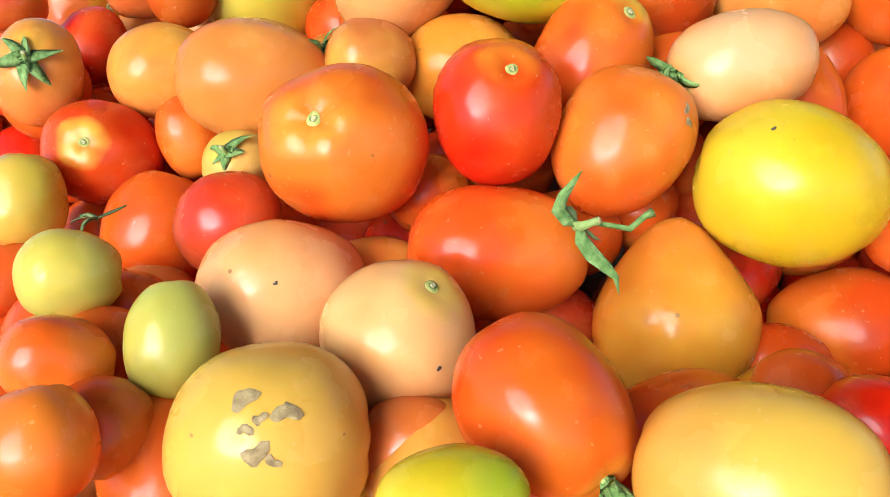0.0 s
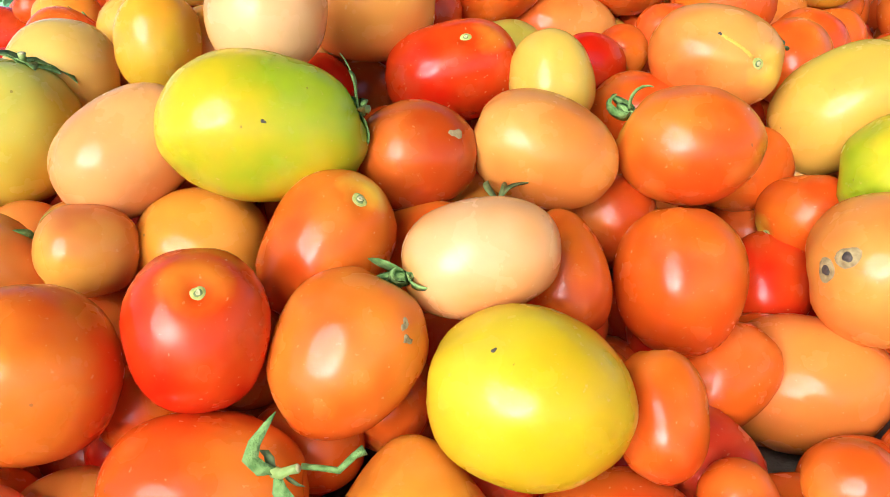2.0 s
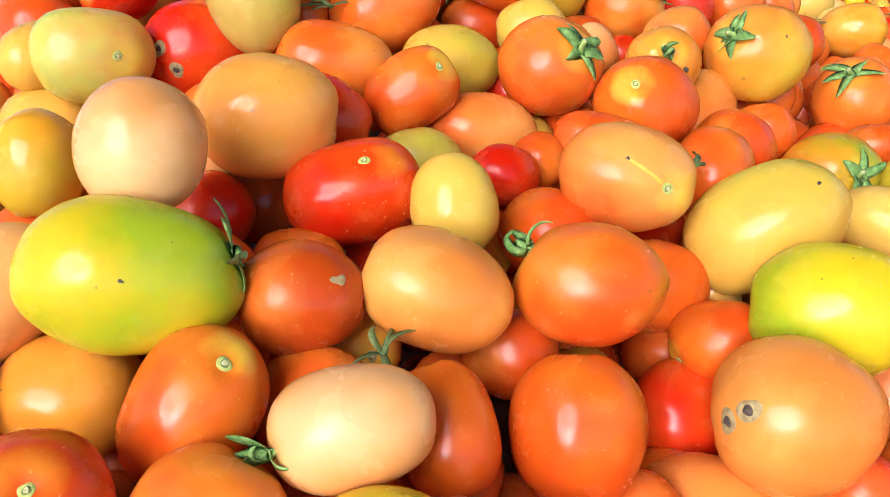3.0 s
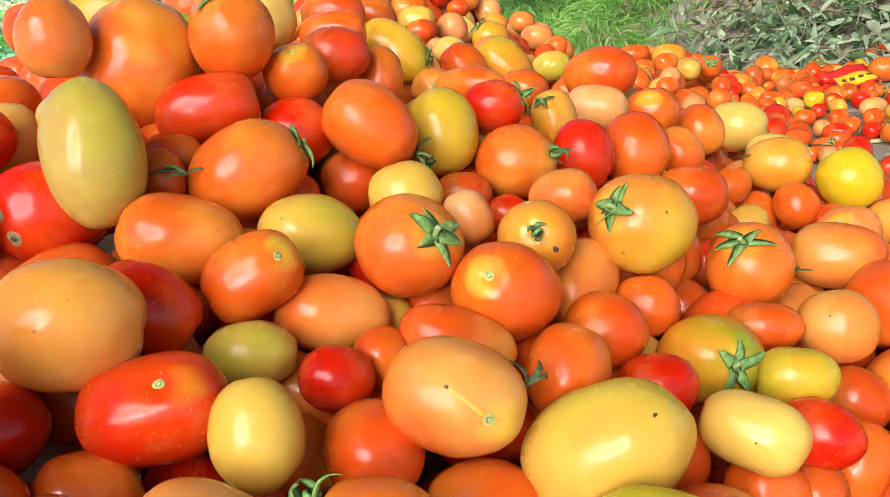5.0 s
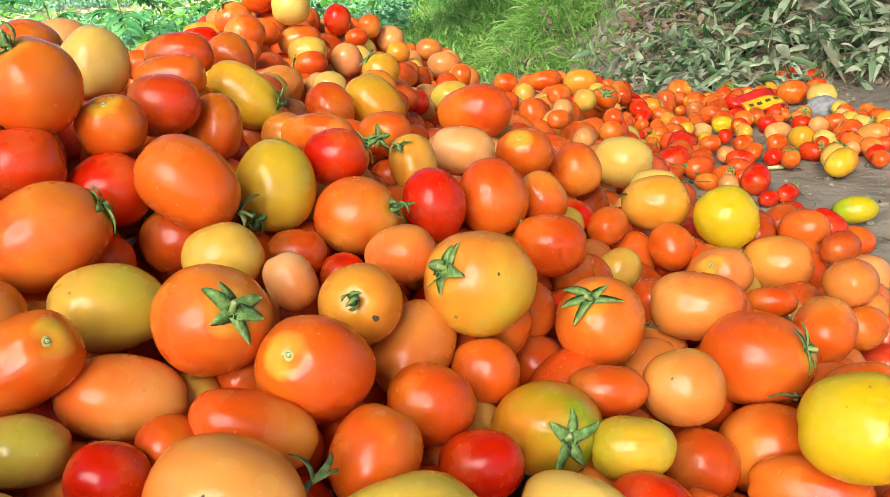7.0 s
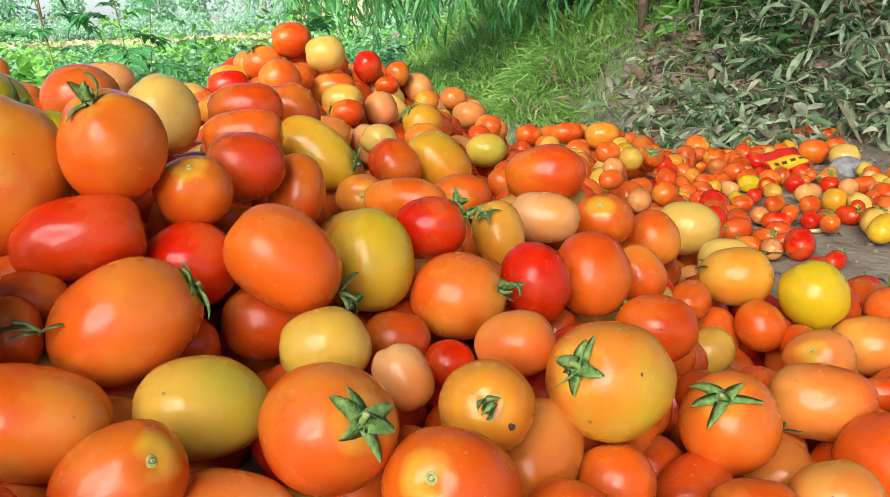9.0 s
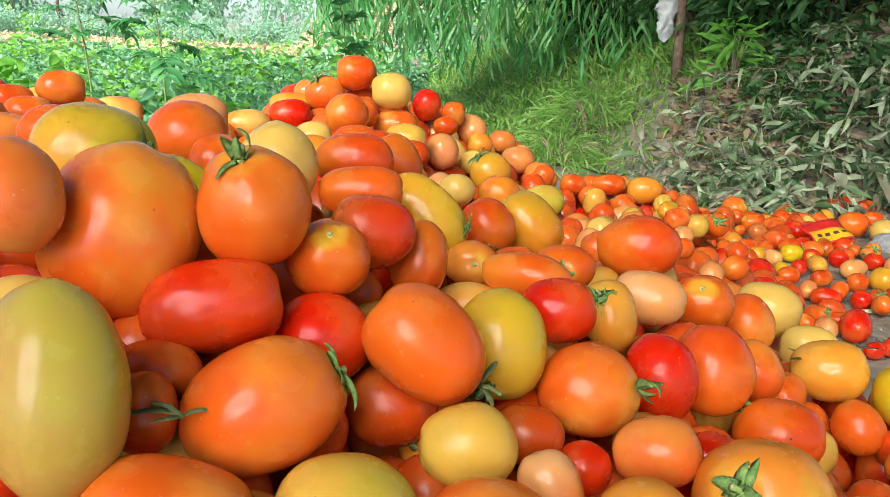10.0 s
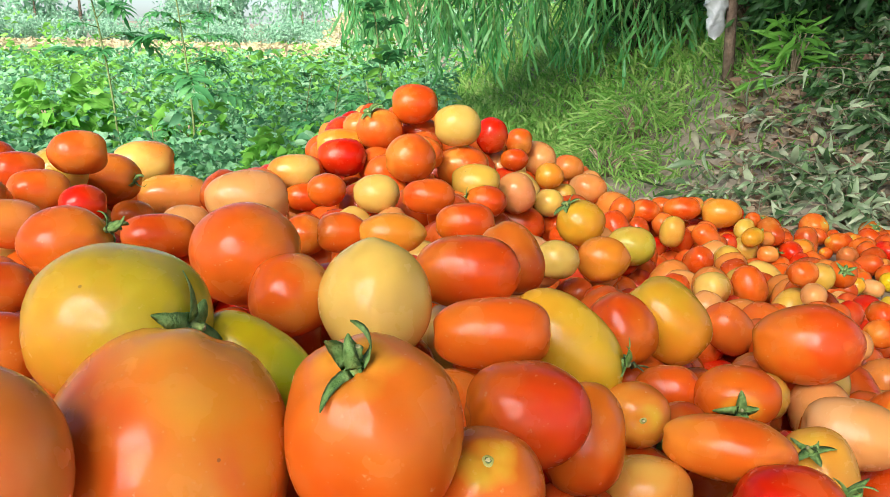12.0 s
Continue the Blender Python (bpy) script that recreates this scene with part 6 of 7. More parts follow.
# ---- sachet and stone among the strewn fruit ----
def sachet():
    """A crumpled flat packet, red with a yellow band and small dark spots."""
    red = plain("red foil", (0.55, 0.015, 0.012), (0.72, 0.03, 0.02), 40.0, 0.3, 0.3)
    yellow = plain("yellow foil", (0.75, 0.36, 0.01), (0.85, 0.50, 0.02), 40.0, 0.3, 0.3)
    dark = plain("dark print", (0.05, 0.03, 0.02), (0.10, 0.05, 0.03), 80.0, 0.4)
    lie = pose(1.266, 1.955, 0.048, 32, -5, 12)
    base = new("sachet")
    base.matrix_world = lie

    def sheet(name, x0, x1, y0, y1, lift, mat, label=""):
        n, verts, faces = 10, [], []
        for side in (1, -1):
            for i in range(n + 1):
                for k in range(n + 1):
                    x, y = x0 + (x1 - x0) * i / n, y0 + (y1 - y0) * k / n
                    puff = 0.009 * max(0, 1 - (x / 0.052) ** 2) * max(0, 1 - (y / 0.036) ** 2)
                    verts.append((x, y, side * (puff * 0.5 + lift) + 0.003 * math.sin(70 * x + 40 * y) + 0.002 * math.sin(130 * y - 50 * x)))
        m = (n + 1) * (n + 1)
        for i in range(n):
            for k in range(n):
                p = i * (n + 1) + k
                faces.append((p, p + n + 1, p + n + 2, p + 1))
                faces.append((m + p, m + p + 1, m + p + n + 2, m + p + n + 1))
        ring = [i * (n + 1) for i in range(n + 1)] + [n * (n + 1) + k for k in range(1, n + 1)] + [i * (n + 1) + n for i in range(n - 1, -1, -1)] + [k for k in range(n - 1, 0, -1)]
        for p, q in zip(ring, ring[1:] + ring[:1]):
            faces.append((p, m + p, m + q, q))
        ob = put(name, verts, faces, mat, base)
        if label:
            ob["label"] = label
        return ob

    sheet("packet", -0.052, 0.052, -0.030, 0.030, 0.0006, red, "shiny red foil packet")
    sheet("band", -0.047, 0.050, -0.026, 0.004, 0.0012, yellow, "yellow printed band")
    for i in range(4):
        sheet("spot", -0.034 + 0.021 * i, -0.022 + 0.021 * i, -0.013, -0.006, 0.0018, dark)
    tagged(base, "crumpled red and yellow foil sachet among strewn tomatoes", "sachet")


sachet()


def rock(name, x, y, z, sx, sy, sz, mat, label, seed):
    bm = bmesh.new()
    bmesh.ops.create_icosphere(bm, subdivisions=3, radius=1)
    for v in bm.verts:
        v.co *= 1 + 0.28 * noise.noise(v.co * 1.4 + Vector((seed, 0, 0)))
        v.co = Vector((v.co.x * sx, v.co.y * sy, v.co.z * sz))
    me = bpy.data.meshes.new(name)
    bm.to_mesh(me)
    bm.free()
    me.materials.append(mat)
    ob = new(name, me)
    ob.location = (x, y, z)
    return tagged(ob, label, name)


rock("stone", 1.434, 1.976, 0.012, 0.05, 0.035, 0.026, STONE, "flat grey stone half sunk in the soil", 4)


# ---- the plants of the field ----
def spread(n, x0, x1, y0, y1, keep=None, power=1.0):
    """Random places, denser towards y0 for a power above 1."""
    x = rng.uniform(x0, x1, n)
    y = y0 + (y1 - y0) * rng.uniform(0, 1, n) ** power
    if keep is not None:
        ok = keep(x, y)
        x, y = x[ok], y[ok]
    return x, y


def clumps(x, y, per, radius, height, size, aspect, rise=0.5, fine=False):
    """Leaves in rounded clumps on the ground."""
    n = len(x) * per
    cx, cy = np.repeat(x, per), np.repeat(y, per)
    tall = np.repeat(rng.uniform(0.4, 1.0, len(x)) + 1.1 * rng.uniform(0, 1, len(x)) ** 4, per)
    a, r, h = rng.uniform(0, 2 * math.pi, n), np.sqrt(rng.uniform(0, 1, n)) * radius, rng.uniform(0.05, 1, n)
    r = r * (1 - 0.45 * h)
    base = np.stack([cx + r * np.cos(a), cy + r * np.sin(a), ground_z(cx, cy) + h * height * tall], 1)
    way = np.stack([np.cos(a), np.sin(a), rng.uniform(-0.3, rise * 2, n)], 1) + rng.normal(0, 0.35, (n, 3))
    length = size * rng.uniform(0.6, 1.3, n)
    return leaves(base, way, length, length * aspect, 0.3, 0.2, fine, 0.2 if fine else 0.0)


def field_keep(x, y):
    return (x < 0.30 + 0.16 * (y - 2.0)) | (y > 7.5)


def field():
    x0, y0 = spread(420, -1.6, 0.7, 2.05, 3.4, field_keep)
    x1, y1 = spread(420, -3.2, 0.9, 2.3, 4.8, field_keep)
    x2, y2 = spread(1200, -7.0, 3.0, 4.2, 9.5, field_keep)
    x3, y3 = spread(1500, -9.0, 9.0, 9.0, 15.0)
    x4, y4 = spread(260, -18.0, 18.0, 15.0, 26.0)
    ob = foliage("field_crop", [clumps(x0, y0, 80, 0.11, 0.11, 0.023, 0.6, 0.5, True), clumps(x1, y1, 90, 0.14, 0.16, 0.029, 0.55, 0.5, True), clumps(x2, y2, 40, 0.20, 0.15, 0.046, 0.55),
                                clumps(x3, y3, 26, 0.36, 0.13, 0.085, 0.6), clumps(x4, y4, 18, 1.0, 0.10, 0.22, 0.6)], LEAF_FIELD)
    tagged(ob, "low green leafy crop rows in the field", "crop", kind="stuff")
    xa, ya = spread(70, -2.6, 0.5, 2.5, 5.5, field_keep)
    xb, yb = spread(200, -7.0, 3.0, 5.0, 12.0, field_keep)
    ob = foliage("field_weeds", [clumps(xa, ya, 60, 0.09, 0.22, 0.036, 0.45, 0.5, True), clumps(xb, yb, 40, 0.16, 0.30, 0.06, 0.5)], LEAF_LIME)
    tagged(ob, "bright lime green weeds among the crop", "weeds", kind="stuff")
    x, y = spread(3600, -30, 26, 24, 60)
    xn, yn = spread(2200, -13, 12, 14, 25)
    straw = foliage("dry_grass", [clumps(x, y, 8, 0.9, 0.10, 0.34, 0.3, 0.6), clumps(xn, yn, 16, 0.4, 0.09, 0.14, 0.25, 0.6)], LEAF_STRAW)
    tagged(straw, "pale dry grass strip across the far field", "grass", kind="stuff")


field()


def bush(name, x, y, radius, height, count, size, aspect, mat, label):
    """A leafy bush: short stems and a crown of leaves."""
    base = new(name)
    base.location = (x, y, float(ground_z(x, y)))
    for _ in range(7):
        a = rng.uniform(0, 6.28)
        out = Vector((math.cos(a), math.sin(a), 0)) * radius * rng.uniform(0.3, 0.8)
        v, f = sweep([Vector((0, 0, -0.02)), out * 0.4 + Vector((0, 0, height * 0.5)), out + Vector((0, 0, height * 0.9))], [0.006, 0.004, 0.002], 5)
        put("stem", v, f, TWIG, base)
    n = count
    a, r, h = rng.uniform(0, 6.28, n), np.sqrt(rng.uniform(0.05, 1, n)) * radius, rng.uniform(0.1, 1.05, n)
    r = r * (1.05 - 0.5 * h) * (1 + 0.25 * np.sin(3 * a + 1))
    place = np.stack([r * np.cos(a), r * np.sin(a), h * height * (1 + 0.2 * np.sin(2 * a))], 1)
    way = np.stack([np.cos(a), np.sin(a), rng.uniform(-0.4, 0.8, n)], 1) + rng.normal(0, 0.35, (n, 3))
    length = size * rng.uniform(0.6, 1.3, n)
    foliage("crown", [leaves(place, way, length, length * aspect, 0.3, 0.2, True, 0.15)], mat, base)
    return tagged(base, label, "bush")


bush("bush", 0.10, 2.36, 0.20, 0.20, 900, 0.042, 0.45, LEAF_LIME, "bright lime green broad-leaved weed bush behind the heap")
bush("bush", 0.30, 2.50, 0.16, 0.18, 640, 0.040, 0.45, LEAF_LIME, "bright lime green broad-leaved weed bush behind the heap")
bush("bush", -0.42, 2.55, 0.26, 0.13, 1100, 0.030, 0.55, LEAF_FIELD, "dark green leafy bush at the field edge")
bush("bush", -0.85, 2.60, 0.30, 0.15, 1300, 0.032, 0.6, LEAF_FIELD, "dark green leafy bush at the field edge")
bush("bush", -0.62, 3.3, 0.16, 0.22, 420, 0.060, 0.5, LEAF_LIME, "bright green weed bush rising from the crop")
bush("bush", -0.24, 3.15, 0.13, 0.18, 300, 0.055, 0.5, LEAF_LIME, "bright green weed bush rising from the crop")


def weed(x, y, height, lean, seed, label, count=11):
    """A tall weed: a thin stem with drooping, deeply cut leaves of many lobes."""
    local = np.random.default_rng(seed)
    base = new("weed")
    base.location = (x, y, float(ground_z(x, y)))
    pts = [Vector((lean[0] * v * v, lean[1] * v * v, height * v)) for v in np.linspace(0, 1, 9)]
    v, f = sweep(pts, list(np.linspace(0.0036, 0.0014, 9)), 6)
    put("stem", v, f, OLD_STALK, base)
    for i in range(count):
        s = 0.30 + 0.70 * (i + local.uniform(0, 0.8)) / count
        p = Vector((lean[0] * s * s, lean[1] * s * s, height * s))
        a = 2.4 * i + local.uniform(-0.5, 0.5)
        way = Vector((math.cos(a), math.sin(a), local.uniform(0.4, 1.5))).normalized()
        long = local.uniform(0.10, 0.19) * (1.2 - 0.5 * s) * min(1.0, height / 0.6 + 0.25)
        sag = Vector((0, 0, -long * local.uniform(0.25, 0.75)))
        side = way.cross(Vector((0, 0, 1))).normalized()
        v, f = sweep([p, p + way * long * 0.4 + sag * 0.16, p + way * long * 0.75 + sag * 0.56, p + way * long + sag], [0.0016, 0.0012, 0.0009, 0.0004], 4)
        leaf = put("leaf_stalk", v, f, OLD_STALK, base)
        roots, ways, normals, lengths = [], [], [], []
        for k in range(5):
            u = 0.34 + 0.62 * k / 4
            q = p + way * long * u + sag * u * u
            along = (way + sag * (2 * u / long)).normalized()
            flat = side.cross(along)
            lobe = long * (0.22 + 0.22 * math.sin(math.pi * (0.2 + 0.7 * k / 4)))
            for sgn in (-1, 1):
                for turn_in, share in ((0.7 + local.uniform(-0.2, 0.3), 1.0), (1.9, 0.5), (0.1, 0.4)):
                    roots.append(tuple(q))
                    ways.append(tuple(side * sgn + along * turn_in + flat * local.uniform(-0.15, 0.15)))
                    normals.append(tuple(flat))
                    lengths.append(lobe * share * local.uniform(0.85, 1.15))
        roots.append(tuple(p + way * long + sag))
        ways.append(tuple((way + sag * (2 / long)).normalized()))
        normals.append(tuple(side.cross(way)))
        lengths.append(long * 0.3)
        lengths = np.array(lengths)
        foliage("feathery_leaf", [leaves(np.array(roots), np.array(ways), lengths, lengths * 0.34, 0.2, 0.15, True, 0.12, np.array(normals))], LEAF_TALL, leaf)
    return tagged(base, label, "weed")


weed(-0.40, 3.05, 0.86, (-0.16, 0.05), 21, "tall thin green weed with feathery leaves in the field", 17)
weed(-0.19, 3.00, 0.76, (-0.08, 0.0), 22, "tall thin green weed with feathery leaves in the field", 19)
weed(0.36, 3.40, 0.76, (-0.08, 0.0), 23, "tall thin green weed beside the hanging willow", 16)
weed(-0.30, 4.2, 0.60, (0.05, 0.0), 24, "tall thin green weed with feathery leaves in the field")
for k in range(12):
    x, y = rng.uniform(-1.9, 0.35), rng.uniform(2.6, 4.8)
    weed(x, y, rng.uniform(0.20, 0.36), (rng.uniform(-0.05, 0.05), 0.0), 200 + k, "young green feathery weed among the crop", 9)


# ---- grass, willow and bank ----
def grass_keep(x, y):
    return (x > 0.28 + 0.15 * (y - 2.3)) & (x < 1.9 + 0.35 * (y - 3))


def grass():
    x, y = spread(26000, 0.2, 4.0, 2.30, 8.0, grass_keep, 1.1)
    n = len(x)
    thin = (rng.uniform(0, 1, n) < smooth01((y - 2.2) / 0.9) * 0.9 + 0.1)
    x, y = x[thin], y[thin]
    n = len(x)
    base = np.stack([x, y, ground_z(x, y) - 0.002], 1)
    way = np.stack([rng.normal(0, 0.45, n), rng.normal(0, 0.45, n), np.ones(n)], 1)
    length = rng.uniform(0.05, 0.17, n) * (0.6 + 0.5 * smooth01((y - 2.6) / 1.5))
    tagged(foliage("grass", [leaves(base, way, length, length * 0.06 + 0.001, 0.45, 0.3, True, 0.2)], GRASS), "sunlit green grass tufts beyond the heap", "grass", kind="stuff")
    x, y = spread(15000, 0.5, 4.6, 3.6, 8.5, grass_keep)
    m = len(x)
    root = np.stack([x, y, ground_z(x, y) - 0.002], 1)
    lie = np.stack([rng.normal(0, 0.4, m), rng.normal(0, 0.4, m), np.ones(m)], 1)
    tall = rng.uniform(0.10, 0.24, m)
    tagged(foliage("tall_grass", [leaves(root, lie, tall, tall * 0.05 + 0.002, 0.45, 0.3, True, 0.2)], GRASS), "long sunlit grass under the hanging willow", "grass", kind="stuff")
    x, y = spread(7000, 1.62, 3.0, 2.72, 4.3, lambda x, y: x > 1.55 + 0.25 * (y - 2.7))
    m = len(x)
    root = np.stack([x, y, ground_z(x, y) + rng.uniform(0.0, 0.07, m)], 1)
    lie = np.stack([rng.normal(-0.2, 1, m), rng.normal(-0.3, 1, m), rng.normal(0.2, 0.4, m)], 1)
    green = rng.uniform(0.035, 0.085, m)
    tagged(foliage("undergrowth", [leaves(root, lie, green, green * rng.uniform(0.2, 0.36, m), 0.35, 0.25, True, 0.3)], LEAF_UNDER), "dark green trailing undergrowth over the bank", "undergrowth", kind="stuff")
    x, y = spread(9000, 0.7, 3.0, 2.3, 4.6, lambda x, y: (x > 0.95 + 0.55 * (y - 2.3)) & (rng.uniform(0, 1, len(x)) < 1.2 - 0.5 * np.clip(x - 1.2, 0, 1.6)))
    n = len(x)
    base = np.stack([x, y, ground_z(x, y) + rng.uniform(0.001, 0.02, n)], 1)
    way = np.stack([rng.normal(0, 1, n), rng.normal(0, 1, n), rng.normal(0.15, 0.25, n)], 1)
    length = rng.uniform(0.02, 0.07, n)
    xb, yb = spread(340, 1.0, 3.2, 2.5, 4.4, lambda x, y: x > 0.9 + 0.45 * (y - 2.3))
    m = len(xb)
    root = np.stack([xb, yb, ground_z(xb, yb) + rng.uniform(0.01, 0.05, m)], 1)
    lie = np.stack([rng.normal(0, 1, m), rng.normal(0, 1, m), rng.normal(0.1, 0.35, m)], 1)
    broad = rng.uniform(0.04, 0.08, m)
    tagged(foliage("fallen_leaves", [leaves(root, lie, broad, broad * rng.uniform(0.28, 0.42, m), 0.5, 0.35, True, 0.6)], LEAF_CUT), "pale curled grey-green leaves fallen on the bank", "leaves", kind="stuff")
    tagged(foliage("leaf_litter", [leaves(base, way, length, length * 0.36, 0.1, 0.3, True, 0.35)], LEAF_DRY), "brown dry leaf litter on the bank", "litter", kind="stuff")


grass()


def willow():
    """A weeping willow: trunk, limbs and long hanging strands of narrow leaves."""
    base = new("willow_tree")
    base.location = (2.6, 6.2, 0.4)
    at = Vector((2.6, 6.2, 0.4))
    v, f = sweep([Vector((0, 0, -0.3)), Vector((0.05, 0, 0.8)), Vector((-0.1, 0.1, 1.7)), Vector((-0.2, 0.1, 2.6))], [0.20, 0.16, 0.13, 0.09], 12)
    put("trunk", v, f, BARK, base)
    tips = []
    for k in range(9):
        a = 2.2 + 2.6 * k / 8 + rng.uniform(-0.15, 0.15)
        long = rng.uniform(1.5, 2.8)
        out = Vector((math.cos(a), math.sin(a), 0))
        path = [Vector((-0.15, 0.1, 2.0)), Vector((-0.15, 0.1, 2.3)) + out * long * 0.4, Vector((-0.15, 0.1, 2.2)) + out * long]
        v, f = sweep(path, [0.07, 0.045, 0.02], 7)
        put("limb", v, f, BARK, base)
    roots, ways, lengths, cords_v, cords_f = [], [], [], [], []
    for k in range(360):
        x = rng.uniform(0.20, 3.2)
        y = rng.uniform(4.0, 5.4) + 0.1 * x
        low = 0.20 + 0.14 * abs(math.sin(3.1 * x + 1.7 * y)) + rng.uniform(0, 0.20) + max(0, 0.6 - x) * 0.5 + max(0, x - 1.6) * 0.3
        high = rng.uniform(1.7, 2.4)
        sway, bend = rng.uniform(-0.12, 0.12), rng.uniform(-0.1, 0.1)
        pts = [Vector((x + sway * s + bend * s * s, y + 0.3 * (1 - s), high + (low - high) * s)) - at for s in np.linspace(0, 1, 7)]
        v, f = sweep(pts, list(np.linspace(0.003, 0.0009, 7)), 3)
        o = len(cords_v)
        cords_v += v
        cords_f += [tuple(i + o for i in g) for g in f]
        for s in np.linspace(0.02, 1.0, 46):
            p = pts[min(5, int(s * 6))].lerp(pts[min(6, int(s * 6) + 1)], s * 6 - min(5, int(s * 6)))
            roots.append(tuple(p))
            a = rng.uniform(0, 6.28)
            ways.append((0.45 * math.cos(a), 0.45 * math.sin(a), -1 + rng.uniform(-0.2, 0.5)))
            lengths.append(rng.uniform(0.06, 0.14))
    tagged(put("strand", cords_v, cords_f, STALK, base), kind="stuff")
    lengths = np.array(lengths)
    foliage("hanging_leaves", [leaves(np.array(roots), np.array(ways), lengths, lengths * 0.13, 0.1, 0.15, True, 0.06)], LEAF_WILLOW, base)
    tagged(base, "weeping willow with long hanging strands of narrow leaves", "willow tree")


willow()


def cut_branches():
    """Wilted cut branches heaped on the foot of the bank."""
    base = new("cut_branches")
    base.location = (1.75, 2.75, 0.1)
    at = np.array([1.75, 2.75, 0.1])
    verts, faces, roots, ways = [], [], [], []
    for k in range(360):
        x = 1.20 + 1.95 * rng.uniform(0, 1) ** 0.9
        y = 2.36 + rng.uniform(0, 1) ** 1.6 * (0.28 + 0.42 * min(1.0, (x - 1.0) / 0.7)) + max(0, 1.35 - x) * 0.8
        z = float(ground_z(x, y)) + rng.uniform(0.01, 0.10) * min(1.0, 0.25 + (x - 1.0))
        a, long = rng.uniform(0, 6.28), rng.uniform(0.10, 0.30)
        way = Vector((math.cos(a), math.sin(a), rng.uniform(-0.25, 0.25)))
        p0 = Vector((x, y, z)) - Vector(at)
        pts = [p0 + way * long * s + Vector((0, 0, 0.10 * long * math.sin(3.1 * s))) for s in (0, 0.33, 0.66, 1)]
        for p in pts:
            p.z = max(p.z, float(ground_z(p.x + at[0], p.y + at[1])) + 0.006 - at[2])
        v, f = sweep(pts, [0.0020, 0.0018, 0.0014, 0.0008], 4)
        if k < 300:
            put("twig", v, f, TWIG, base)
        else:
            o = len(verts)
            verts += v
            faces += [tuple(i + o for i in g) for g in f]
        for s in np.linspace(0.1, 1, 13):
            i = min(2, int(s * 3))
            p = pts[i].lerp(pts[i + 1], s * 3 - i)
            roots.append(tuple(p))
            b = rng.uniform(0, 6.28)
            ways.append((way.x * 0.8 + 0.9 * math.cos(b), way.y * 0.8 + 0.9 * math.sin(b), rng.uniform(-0.5, 0.6)))
    tagged(put("brushwood", verts, faces, TWIG, base), kind="stuff")
    roots = np.array(roots)
    n = len(roots)
    length = rng.uniform(0.030, 0.075, n)
    foliage("wilted_leaves", [leaves(roots, np.array(ways), length, length * rng.uniform(0.18, 0.40, n), 0.45, 0.35, True, 0.7)], LEAF_CUT, base)
    tagged(base, "heap of cut branches with wilted grey-green leaves", "branches")


cut_branches()


def shrub(x, y, radius, height, count, seed, mat, label):
    """A shrub on the bank: branching stems under a ragged crown of narrow leaves."""
    local = np.random.default_rng(seed)
    base = new("shrub")
    base.location = (x, y, float(ground_z(x, y)))
    roots, ways = [], []
    for k in range(16):
        a, out = local.uniform(0, 6.28), local.uniform(0.2, 1.0) * radius
        end = Vector((math.cos(a) * out, math.sin(a) * out, height * local.uniform(0.45, 1.0)))
        mid = end * 0.5 + Vector((0, 0, height * 0.12))
        v, f = sweep([Vector((0, 0, -0.05)), mid, end, end + Vector((math.cos(a), math.sin(a), -0.3)) * radius * 0.35], [0.012, 0.008, 0.005, 0.002], 5)
        put("stem", v, f, BARK, base)
        for _ in range(count // 16):
            s = local.uniform(0.15, 1.25)
            p = mid.lerp(end, s) + Vector(tuple(local.normal(0, 0.13 * radius + 0.03, 3)))
            p.z = max(p.z, 0.02)
            roots.append(tuple(p))
            ways.append(tuple(Vector((math.cos(a), math.sin(a), -0.2)) + Vector(tuple(local.normal(0, 0.6, 3)))))
    n = len(roots)
    length = local.uniform(0.035, 0.085, n)
    foliage("crown", [leaves(np.array(roots), np.array(ways), length, length * 0.30, 0.3, 0.2, True, 0.15)], mat, base)
    return tagged(base, label, "shrub")


for i, (x, y, r, h, c) in enumerate(((2.2, 4.3, 0.6, 0.9, 2600), (3.0, 4.0, 0.7, 1.1, 2600), (2.7, 4.9, 0.8, 1.4, 2600), (1.75, 4.9, 0.5, 0.6, 1800), (3.6, 3.4, 0.7, 1.2, 2600),
                                     (2.95, 3.1, 0.45, 0.55, 1600), (3.4, 4.7, 0.9, 1.8, 2600), (2.45, 3.6, 0.35, 0.45, 1400), (4.4, 3.9, 0.9, 1.8, 2400))):
    shrub(x, y, r, h, c, 40 + i, LEAF_SHRUB, "dark green leafy shrub growing on the bank")


for i, (x, y, r, h, c) in enumerate(((2.05, 3.25, 0.28, 0.26, 1000), (2.35, 3.05, 0.30, 0.34, 1200), (2.15, 3.75, 0.30, 0.40, 1200), (2.6, 3.4, 0.35, 0.5, 1400), (1.95, 4.05, 0.35, 0.45, 1400),
                                     (2.75, 2.75, 0.30, 0.35, 1200), (2.4, 4.2, 0.4, 0.8, 1600), (2.25, 3.42, 0.34, 0.42, 1500), (2.62, 3.05, 0.34, 0.42, 1500), (2.85, 3.45, 0.45, 0.7, 1800), (2.2, 3.95, 0.4, 0.6, 1600), (1.9, 3.55, 0.22, 0.24, 800), (2.14, 3.12, 0.20, 0.36, 1500), (2.06, 3.42, 0.22, 0.40, 1500), (2.3, 2.94, 0.20, 0.36, 1500), (2.42, 3.2, 0.24, 0.44, 1600), (2.0, 3.72, 0.24, 0.42, 1400))):
    shrub(x, y, r, h, c, 70 + i, LEAF_CUT if i == 5 else LEAF_SHRUB, "low shrub with drooping narrow leaves on the bank")
bush("bush", 1.66, 3.22, 0.09, 0.20, 130, 0.10, 0.14, LEAF_LIME, "bright green strap-leaved weed beside the post")
